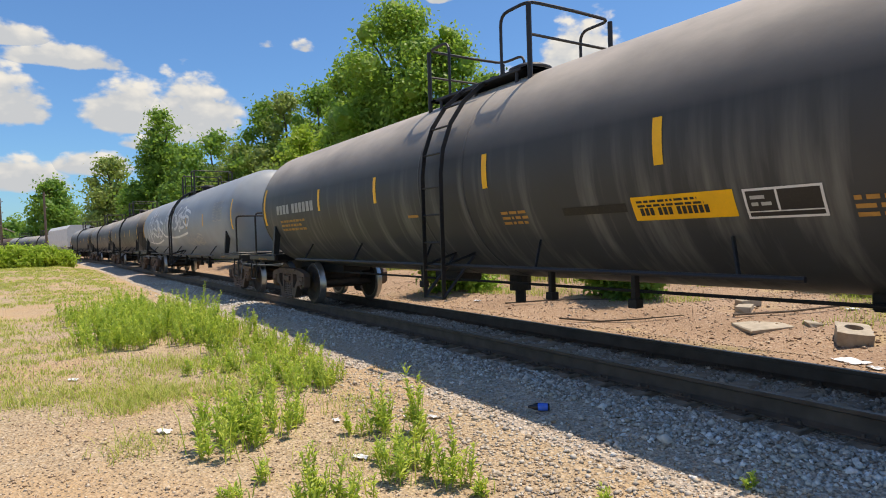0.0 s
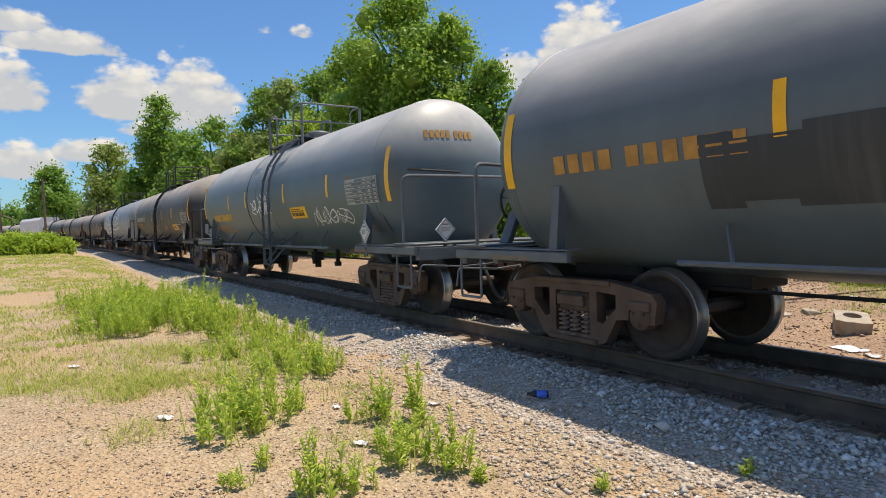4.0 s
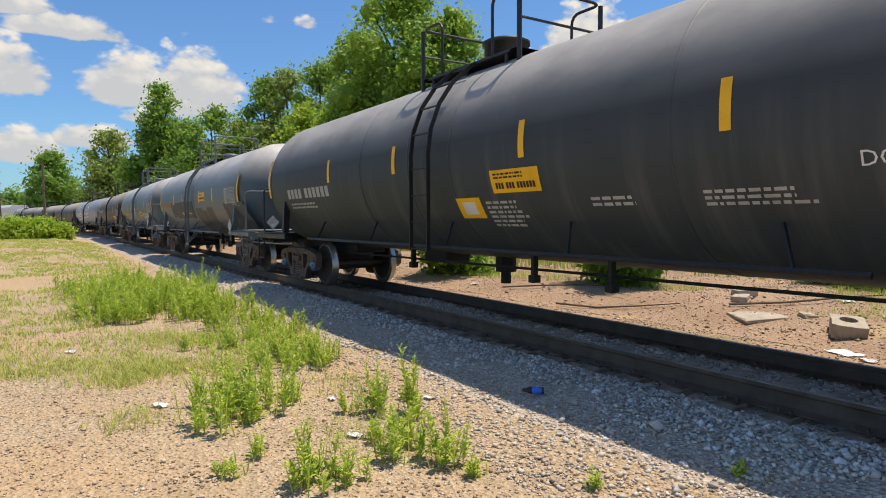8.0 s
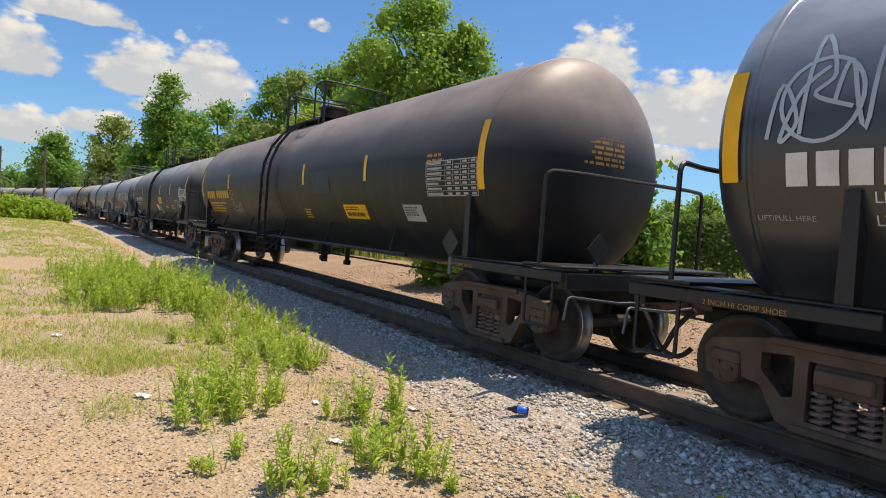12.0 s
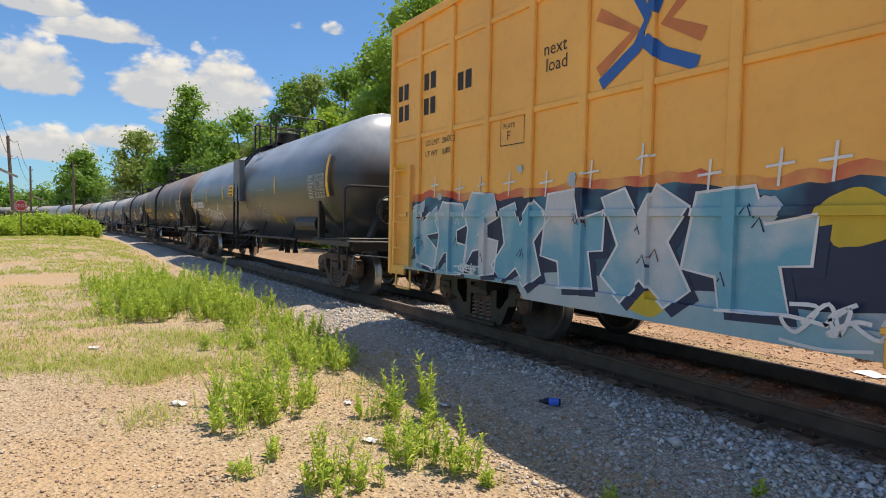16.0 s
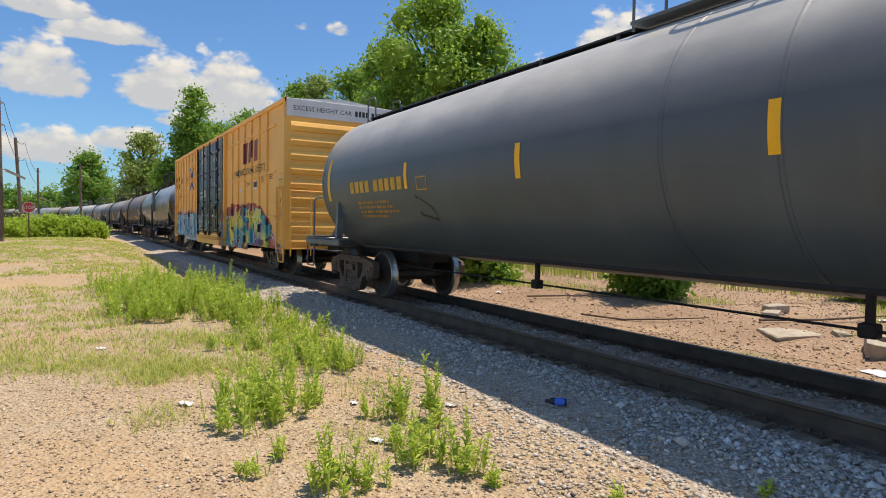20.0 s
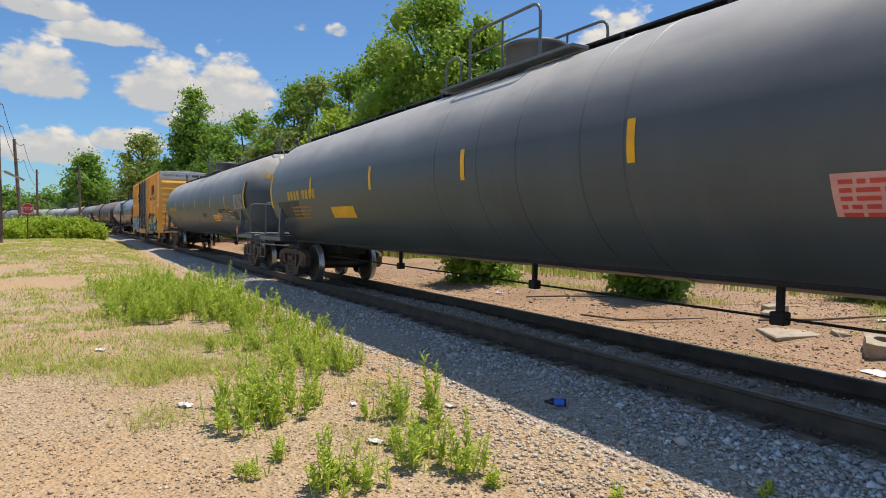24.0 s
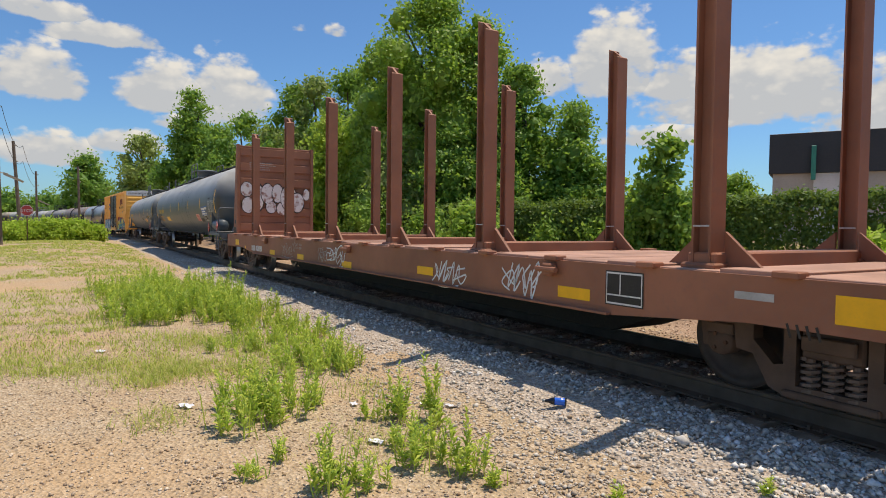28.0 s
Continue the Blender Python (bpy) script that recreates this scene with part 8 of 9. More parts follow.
def woods():
    names = {"leaf": "dense dark green deciduous tree beyond the track", "leaf_light": "light yellow-green young tree beyond the track", "leaf_olive": "soft olive-green tree beyond the track", "leaf_mid": "fresh green deciduous tree beyond the track"}
    # azimuth from the tripod, distance, height, spread, foliage, foot of the crown, leaves
    rows = [(29.6, 34, 14.6, 4.5, "leaf_mid", 0.05, 40000), (25.4, 36, 12.2, 2.7, "leaf_mid", 0.05, 17000), (34.8, 33, 12.6, 3.0, "leaf_mid", 0.04, 20000), (38.6, 31.5, 9.6, 2.3, "leaf", 0.02, 15000), (41.8, 30.5, 7.2, 2.0, "leaf", 0.02, 12000), (44.4, 30, 4.6, 1.7, "leaf", 0.0, 7000),
            (31.8, 30.5, 6.6, 2.6, "leaf", 0.0, 14000), (27.2, 32, 6.4, 2.6, "leaf_olive", 0.0, 12000), (36.2, 29.5, 5.0, 2.2, "leaf", 0.0, 11000),
            (22.0, 44, 12.6, 3.6, "leaf", 0.05, 15000), (19.6, 48, 12.8, 3.2, "leaf_olive", 0.05, 12000), (16.9, 50, 12.6, 3.2, "leaf", 0.05, 13000), (20.4, 37, 8.6, 2.0, "leaf_light", 0.06, 12000), (23.2, 39, 8.6, 2.3, "leaf_olive", 0.04, 11000), (17.6, 40, 6.4, 2.2, "leaf_olive", 0.0, 9000), (14.8, 52, 9.6, 3.2, "leaf_olive", 0.03, 11000),
            (12.9, 62, 12.2, 3.6, "leaf", 0.04, 11000), (8.9, 78, 17.0, 2.8, "leaf", 0.42, 8000), (8.2, 79, 11.4, 4.2, "leaf", 0.03, 10000), (11.0, 72, 12.4, 3.8, "leaf", 0.04, 11000), (5.2, 100, 14.6, 4.6, "leaf_olive", 0.04, 10000), (7.4, 84, 8.4, 3.6, "leaf_mid", 0.0, 7000), (13.6, 56, 7.0, 3.0, "leaf", 0.0, 8000),
            (0.9, 165, 17.6, 7.0, "leaf", 0.04, 8000), (-4.5, 185, 9.5, 8.5, "leaf", 0.02, 5000), (-9.5, 190, 9.0, 9.0, "leaf", 0.02, 4000), (3.6, 175, 8.6, 7.5, "leaf", 0.02, 5000), (-1.8, 180, 9.0, 8.0, "leaf", 0.02, 5000), (-15, 190, 9.0, 9.0, "leaf", 0.02, 4000), (6.2, 150, 10.0, 8.5, "leaf", 0.02, 5000),
            (50.2, 14.2, 3.5, 0.62, "leaf", 0.0, 9000), (47.2, 14.6, 2.7, 0.5, "leaf_mid", 0.1, 2500), (34.6, 17.4, 2.3, 1.1, "leaf_mid", 0.0, 7000), (56.2, 66, 6.9, 3.0, "leaf_mid", 0.05, 6000), (53.4, 68, 6.2, 3.0, "leaf_mid", 0.05, 6000), (51.0, 70, 5.6, 3.0, "leaf", 0.05, 5000)]
    for i, (az, d, h, sp, leaf, low, n) in enumerate(rows):
        x, y = polar(az, d)
        near = d < 42
        tree(x, y, h, sp, 11 + i, leaf, low, n, 0.085 + d * 0.0033, label=names[leaf], lobes=34 if near and h > 9 else 16 if h < 4 else 22, drape=1.2 if near and h > 8 else 0.3)
    for i, (az, d, h, sp) in enumerate(((45.5, 25, 1.6, 1.0), (52.3, 23, 1.5, 0.8), (66.0, 15, 1.5, 0.9), (69.0, 14, 1.4, 1.0), (24.0, 30, 3.2, 2.0), (30.0, 28, 2.6, 1.8), (35.0, 27, 2.4, 1.6), (40.5, 26, 2.2, 1.5))):
        x, y = polar(az, d)
        tree(x, y, h, sp, 71 + i, "leaf_light" if d < 16 else "leaf_mid", 0.0, 3600, 0.15 if d > 16 else 0.10, "bush", "wild green bush on the far bank", False, 12)
    for i, (x, y, h, sp) in enumerate(((-3.6, 51.5, 1.35, 1.1), (-2.7, 52.4, 1.55, 1.2), (-1.7, 52, 1.75, 1.3), (-0.7, 52.6, 1.75, 1.3), (0.3, 52.2, 1.6, 1.2), (1.2, 52.8, 1.25, 1.0))):
        tree(x, y, h, sp, 90 + i, "leaf_light", 0.0, 3600, 0.15, "bush", "rounded yellow-green bush beside the stop sign", False, 12)


def building():
    b = thing("building", "low building with dark roof band above a pale wall", "building")
    x, y = polar(58.6, 60)
    u = Vector((math.cos(radians(-62)), math.sin(radians(-62)), 0))
    b.matrix_basis = Matrix.Translation((x, y, ground_z(x, y))) @ pose(0, 0, 0, 0, 0, -62)
    z0 = -ground_z(x, y)
    bm = bmesh.new()
    box(bm, 0.3, 40, 0, 18, 0, z0 + 6.2, 0)
    part("wall", bm, M["bldg_wall"], b)
    bm = bmesh.new()
    box(bm, 0, 40.4, -0.3, 18.4, z0 + 6.2, z0 + 9.55, 0.03)
    part("roof_band", bm, M["bldg_dark"], b)
    bm = bmesh.new()
    box(bm, 3.3, 5.4, -0.12, 0.1, 0, z0 + 6.19, 0)
    part("white_panel", bm, M["bldg_white"], b)
    for xx in (3.1, 5.3):
        bm = bmesh.new()
        box(bm, xx, xx + 0.35, -0.75, -0.4, z0 + 5.6, z0 + 8.4, 0.02)
        part("green_post", bm, M["green"], b)


def hedge():
    """Clipped to an upright block: leaves crowd its top and its two faces."""
    g = np.random.RandomState(5)
    t = thing("hedge", "long clipped evergreen hedge beyond the track", "hedge")
    a, way = np.array((15.0, 24.5)), np.array((13.5, -26.0))
    length = float(np.linalg.norm(way))
    way = way / length
    side = np.array((way[1], -way[0]))
    n = 5200
    f = g.uniform(0, length, n)
    which = g.choice(3, n, p=(0.40, 0.44, 0.16))          # top, face to the track, far face
    half, high = 0.75, 2.1
    wave = 0.10 * np.sin(f * 0.9) + 0.08 * np.sin(f * 2.3 + 1)
    across = np.where(which == 0, g.uniform(-half, half, n), np.where(which == 1, half, -half) + g.normal(0, 0.07, n))
    z = np.where(which == 0, high + g.normal(0, 0.05, n), g.uniform(0.05, 1, n) ** 0.8 * high) + wave * 0.8
    face = np.where(which == 1, 1.0, -1.0)
    p = a + way * f[:, None] + side * across[:, None]
    base = np.array([ground_z(q[0], q[1]) for q in p])
    hub = np.column_stack([p, base + z])
    out = np.where((which == 0)[:, None], np.array([0, 0, 1.0]), np.column_stack([side[0] * face, side[1] * face, np.zeros(n)]))
    k = np.repeat(np.arange(n), 13)
    cards(hub[k] + g.normal(size=(len(k), 3)) * np.array([0.15, 0.15, 0.10]), out[k], g, 0.125, "foliage", M["leaf_hedge"], parent=t, loose=0.6)
    for q in range(30):
        x, y = a + way * (length * q / 29)
        z = ground_z(x, y)
        bm = bmesh.new()
        tube_t(bm, [Vector((x, y, z - 0.1)), Vector((x + 0.2, y, z + 0.9)), Vector((x - 0.1, y + 0.2, z + 1.8))], [0.05, 0.04, 0.02], 6)
        part("stem", bm, M["bark"], t)


def poles():
    for az, d, top, r, lamp, lean in ((-4.85, 44, 9.0, 0.17, True, 0.6), (-3.5, 60, 6.1, 0.15, False, 3.2), (0.4, 75, 4.43, 0.13, False, 0.8), (-2.45, 85, 3.9, 0.13, True, 0.5)):
        x, y = polar(az, d)
        z0 = ground_z(x, y)
        zt = 1.44 + d * math.tan(radians(top)) - z0
        t = thing("utility_pole", "weathered wooden utility pole at the edge of the lot", "utility pole", "utility poles", pose(x, y, z0, 0, -lean))
        bm = bmesh.new()
        cyl(bm, (0, 0, -0.2), (0, 0, zt), r, 12, r * 0.72)
        part("pole", bm, M["pole"], t)
        bm = bmesh.new()
        cyl(bm, (0.12, 0, zt - 0.35), (0.22, 0, zt - 0.35), 0.05, 8)
        cyl(bm, (0.12, 0, zt - 1.6), (0.22, 0, zt - 1.6), 0.05, 8)
        part("insulator", bm, M["offwhite"], t)
        if lamp:
            bm = bmesh.new()
            zl = zt - 4.4 if d < 46 else zt - 3.6
            tube(bm, [(0.1, 0, zl + 0.25), (0.5, 0, zl + 0.2)], 0.03, 6)
            vs = [bm.verts.new(p) for p in ((0.3, -0.3, zl + 0.28), (1.25, -0.3, zl - 0.20), (1.25, 0.3, zl - 0.20), (0.3, 0.3, zl + 0.28), (0.3, -0.3, zl + 0.12), (1.2, -0.3, zl - 0.30), (1.2, 0.3, zl - 0.30), (0.3, 0.3, zl + 0.12))]
            for q in ((0, 1, 2, 3), (7, 6, 5, 4), (0, 4, 5, 1), (1, 5, 6, 2), (2, 6, 7, 3), (3, 7, 4, 0)):
                bm.faces.new([vs[i] for i in q])
            part("flood_lamp", bm, M["concrete"], t, "slanted flood-lamp housing")
    # wires from pole to pole
    ends = []
    for az, d, top in ((-4.85, 44, 9.0), (-3.5, 60, 6.1), (-2.45, 85, 3.9)):
        x, y = polar(az, d)
        ends.append(Vector((x + 0.2, y, 1.44 + d * math.tan(radians(top)))))
    ends.insert(0, Vector((-7.0, -12, 7.4)))
    for drop in (0.35, 1.6):
        for a, b in zip(ends, ends[1:]):
            bm = bmesh.new()
            tube(bm, [a.lerp(b, i / 10) - Vector((0, 0, drop + 0.9 * 4 * (i / 10) * (1 - i / 10))) for i in range(11)], 0.018, 5)
            tagged(link("overhead_wire", bm, M["black"]), "slack black overhead wire between the poles", "wire", "overhead wires")


def stop_sign():
    x, y = polar(-3.10, 50)
    z0 = ground_z(x, y)
    t = thing("stop_sign", "red octagonal stop sign on a steel post", "stop sign", m=pose(x, y, z0, 0, 0, -8))
    bm = bmesh.new()
    zc = 1.44 + 50 * math.tan(radians(0.86)) - z0
    box(bm, -0.03, 0.03, 0.0, 0.05, -0.2, zc + 0.45, 0.005)
    part("post", bm, M["rust"], t)
    bm = bmesh.new()
    pts = [(0.40 * math.cos(radians(22.5 + 45 * k)), 0.40 * math.sin(radians(22.5 + 45 * k))) for k in range(8)]
    a = [bm.verts.new((px, -0.012, zc + pz)) for px, pz in pts]
    b = [bm.verts.new((px, -0.004, zc + pz)) for px, pz in pts]
    bm.faces.new(a)
    bm.faces.new(b[::-1])
    for i in range(8):
        bm.faces.new((a[i], b[i], b[(i + 1) % 8], a[(i + 1) % 8]))
    bmesh.ops.recalc_face_normals(bm, faces=bm.faces)
    part("plate", bm, M["sign_red"], t)
    flat = lambda u, v: Vector((u, -0.016, v))
    polys, w = lettering("STOP", 0.21)
    decal("word", [[(x - w / 2, zc - 0.105 + z) for x, z in p] for p in polys], M["white"], t, flat)
    ring = [(0.365 * math.cos(radians(22.5 + 45 * k)), zc + 0.365 * math.sin(radians(22.5 + 45 * k))) for k in range(8)]
    decal("border", outline(ring, 0.03), M["white"], t, flat)


# ---- ground cover ----
def stones(name, g, xy, size, mat, label, flatness=0.7, sink=0.25):
    """Many small broken stones in one mesh: twisted octahedra with uneven corners."""
    n = len(xy)
    base = np.array([(1, 0, 0), (-1, 0, 0), (0, 1, 0), (0, -1, 0), (0, 0, 1), (0, 0, -1)], float)
    faces = np.array([(0, 2, 4), (2, 1, 4), (1, 3, 4), (3, 0, 4), (2, 0, 5), (1, 2, 5), (3, 1, 5), (0, 3, 5)])
    v = base[None] * (1 + g.uniform(-0.35, 0.35, (n, 6, 1))) + g.uniform(-0.2, 0.2, (n, 6, 3))
    v *= (size * g.lognormal(0, 0.35, n))[:, None, None]
    v[:, :, 2] *= flatness
    a, b = g.uniform(0, 6.28, n), g.uniform(-0.7, 0.7, n)
    ca, sa, cb, sb = np.cos(a)[:, None], np.sin(a)[:, None], np.cos(b)[:, None], np.sin(b)[:, None]
    x, y, z = v[..., 0], v[..., 1], v[..., 2]
    y, z = y * cb - z * sb, y * sb + z * cb
    x, y = x * ca - y * sa, x * sa + y * ca
    h = np.array([ground_z(p[0], p[1]) for p in xy])
    top = z.max(1) - z.min(1)
    v = np.stack([x + xy[:, :1], y + xy[:, 1:2], z + (h + top * (0.5 - sink))[:, None]], 2).reshape(-1, 3)
    f = (faces[None] + 6 * np.arange(n)[:, None, None]).reshape(-1, 3)
    me = bpy.data.meshes.new(name)
    me.from_pydata(v.tolist(), [], f.tolist())
    me.materials.append(mat)
    me.polygons.foreach_set("use_smooth", [True] * len(me.polygons))
    return tagged(new(name, me), label, "gravel", kind="stuff")


def near_spread(g, n, x0, x1, y0, y1, power=1.0):
    """Places over a field, closer together where the lot is walked."""
    y = y0 + (y1 - y0) * g.uniform(0, 1, n) ** (1 + power)
    return np.stack([g.uniform(x0, x1, n), y], 1)


def gravel_beds():
    g = np.random.RandomState(3)
    xy = near_spread(g, 66000, CENTRE - 2.75, CENTRE + 0.95, 0.3, 30, 1.05)
    edge = CENTRE - 1.95 + 0.22 * np.sin(xy[:, 1] * 1.7) + 0.15 * np.sin(xy[:, 1] * 5.1)
    xy = xy[(xy[:, 0] > edge) | (g.uniform(0, 1, len(xy)) < 0.10)]
    more = np.stack([g.uniform(CENTRE - 1.9, CENTRE + 0.95, 5000), g.uniform(-5, 0.6, 5000)], 1)
    xy = np.concatenate([xy, more])
    off = np.abs(np.abs(xy[:, 0] - CENTRE) - GAUGE / 2)
    xy = xy[off > 0.13]
    mid = np.abs(xy[:, 0] - CENTRE) < GAUGE / 2
    stones("ballast_stones", g, xy[~mid], 0.0168, M["stone"], "loose grey crushed-stone ballast along the track")
    stones("track_stones", g, xy[mid], 0.021, M["track_stone"], "oily crushed stone between the rails, darkened for shade under the cars")
    xy = near_spread(g, 30000, -2.2, 3.9, 1.6, 15, 1.0)
    xy = np.concatenate([xy, np.stack([g.uniform(-7, 3.9, 4000), g.uniform(-5, 8, 4000)], 1)])
    stones("lot_pebbles", g, xy, 0.0095, M["pebble"], "small tan pebbles strewn over the lot", 0.6)
    xy = near_spread(g, 4200, 2.6, 3.75, 1.5, 14, 0.8)
    stones("strewn_stones", g, xy, 0.0155, M["pale_stone"], "stray pale stones at the foot of the ballast", 0.6)
    xy = near_spread(g, 14000, CENTRE + 1.0, 13.5, 1.0, 20, 0.6)
    stones("bank_stones", g, xy, 0.015, M["bank_stone"], "brown stones on the far dirt bank", 0.6)


def blades(name, g, xy, height, mat, label, width=0.006, lean=0.5):
    n = len(xy)
    z = np.array([ground_z(p[0], p[1]) for p in xy])
    a = g.uniform(0, 6.28, n)
    h = height * g.uniform(0.4, 1.3, n)
    l = lean * g.uniform(0.1, 1.0, n) * h
    d = np.stack([np.cos(a), np.sin(a), np.zeros(n)], 1)
    s = np.stack([-np.sin(a), np.cos(a), np.zeros(n)], 1)
    p = np.column_stack([xy, z - 0.01])
    w = (width * (1 + 0.25 * np.maximum(0, xy[:, 1] - 5) / 5))[:, None]
    mid = p + d * (l * 0.35)[:, None] + np.array([0, 0, 1.0]) * (h * 0.6)[:, None]
    tip = p + d * l[:, None] + np.array([0, 0, 1.0]) * h[:, None]
    v = np.stack([p - s * w, p + s * w, mid + s * w * 0.7, mid - s * w * 0.7, tip], 1).reshape(-1, 3)
    k = 5 * np.arange(n)
    f = [q for i in k.tolist() for q in ((i, i + 1, i + 2, i + 3), (i + 3, i + 2, i + 4))]
    me = bpy.data.meshes.new(name)
    me.from_pydata(v.tolist(), [], f)
    me.materials.append(mat)
    return tagged(new(name, me), label, "grass", kind="stuff")


def grasses():
    g = np.random.RandomState(8)
    def field(n, x0, x1, y0, y1, cut, sc, seed, power=1.0):
        xy = near_spread(g, n, x0, x1, y0, y1, power)
        keep = [noise.noise((p[0] * sc, p[1] * sc * 0.7, seed)) > cut for p in xy]
        return xy[np.array(keep)]
    hubs = field(11500, -9, 2.6, 7.3, 50, -0.16, 0.42, 2.2, 0.55)
    hubs = hubs[np.array([noise.noise((p[0] * 1.7, p[1] * 1.3, 6.1)) > -0.20 for p in hubs])]
    hubs = np.concatenate([hubs, field(3800, -12, 3.2, 17, 52, -0.22, 0.35, 3.1, 0.1)])
    lane = 20.6 + 0.5 * np.sin(hubs[:, 0] * 0.8)
    hubs = hubs[(np.abs(hubs[:, 1] - lane) > 1.7) | (hubs[:, 0] > 1.3) | (g.uniform(0, 1, len(hubs)) < 0.06)]
    lot = np.repeat(hubs, 10, 0) + g.normal(0, 1, (len(hubs) * 10, 2)) * np.repeat(g.uniform(0.04, 0.14, len(hubs)), 10)[:, None]
    blades("lot_grass", g, lot, 0.075, M["grass"], "patchy dry and green grass over the lot", 0.0055, 1.7)
    blades("low_grass", g, np.concatenate([np.stack([g.normal(x, r, n), g.normal(y, r * 1.2, n)], 1) for x, y, r, n in ((0.75, 7.9, 0.30, 900), (1.15, 8.1, 0.25, 700), (0.62, 6.0, 0.16, 260), (0.3, 8.6, 0.25, 500), (-0.4, 9.2, 0.4, 900), (1.43, 9.9, 0.4, 1100), (2.1, 4.6, 0.25, 260), (2.7, 6.0, 0.2, 200), (1.9, 7.6, 0.3, 600))]), 0.095, M["grass"], "low tufts of green grass in the gravel", 0.004, 1.9)
    blades("dry_grass", g, field(9000, 9.6, 14, 2.5, 15, 0.05, 0.5, 7.7, 0.3), 0.13, M["grass"], "dry yellow grass in tufts on the dirt bank", 0.005, 1.2)
    blades("bank_grass", g, field(14000, 12, 24, 6, 30, -0.05, 0.3, 5.5, 0.3), 0.62, M["grass"], "tall dry grass below the hedge", 0.012, 0.45)


def weed(x, y, h, r, n, seed):
    """A clump of upright stems set with narrow leaves."""
    rng = random.Random(seed)
    g = np.random.RandomState(seed)
    t = thing("weed", "bright green leafy weed clump growing in the gravel", "weed", "weeds in the gravel", pose(x, y, ground_z(x, y) - 0.02))
    bm = bmesh.new()
    V, F = [], []
    for k in range(n):
        a, rr = rng.uniform(0, 6.28), r * math.sqrt(rng.random())
        bx, by = math.cos(a) * rr, math.sin(a) * rr
        hh = h * rng.uniform(0.35, 1.15) * (1 - 0.45 * rr / max(r, 0.01))
        lx, ly = math.cos(a) * hh * rng.uniform(0.0, 0.3), math.sin(a) * hh * rng.uniform(0.0, 0.3)
        q = len(V)
        w = 0.004
        V += [(bx - w, by, 0), (bx + w, by, 0), (bx + lx + w * 0.4, by + ly, hh), (bx + lx - w * 0.4, by + ly, hh)]
        F.append((q, q + 1, q + 2, q + 3))
        m = int(12 + hh * 62)
        for j in range(m):
            f = (j + 0.5) / m
            cx, cy, cz = bx + lx * f, by + ly * f, hh * (0.12 + 0.88 * f)
            b = j * 2.4 + rng.uniform(-0.4, 0.4)
            L = (0.088 - 0.045 * f) * rng.uniform(0.6, 1.25) * (0.7 + h)
            up = rng.uniform(0.1, 1.5)
            dx, dy = math.cos(b), math.sin(b)
            sx, sy = -dy * L * 0.15, dx * L * 0.15
            q = len(V)
            dx, dy = dx * 0.75, dy * 0.75
            V += [(cx, cy, cz), (cx + dx * L * 0.5 + sx, cy + dy * L * 0.5 + sy, cz + L * up * 0.6), (cx + dx * L, cy + dy * L, cz + L * up * 0.7), (cx + dx * L * 0.5 - sx, cy + dy * L * 0.5 - sy, cz + L * up * 0.6)]
            F.append((q, q + 1, q + 2, q + 3))
    for k in range(int(n * 1.6)):                                  # long grass between the stems
        a, rr = rng.uniform(0, 6.28), r * 1.25 * math.sqrt(rng.random())
        bx, by, hh, b = math.cos(a) * rr, math.sin(a) * rr, h * rng.uniform(0.25, 0.75), rng.uniform(0, 6.28)
        ex, ey, w = math.cos(b) * hh * 0.45, math.sin(b) * hh * 0.45, 0.0045
        q = len(V)
        V += [(bx - w, by, 0), (bx + w, by, 0), (bx + ex * 0.4 + w, by + ey * 0.4, hh * 0.7), (bx + ex * 0.4 - w, by + ey * 0.4, hh * 0.7), (bx + ex, by + ey, hh)]
        F += [(q, q + 1, q + 2, q + 3), (q + 3, q + 2, q + 4)]
    bm.free()
    me = bpy.data.meshes.new("foliage")
    me.from_pydata(V, [], F)
    me.materials.append(M["weed"])
    ob = new("foliage", me)
    ob.parent = t
    ob["kind"] = "stuff"
    return t


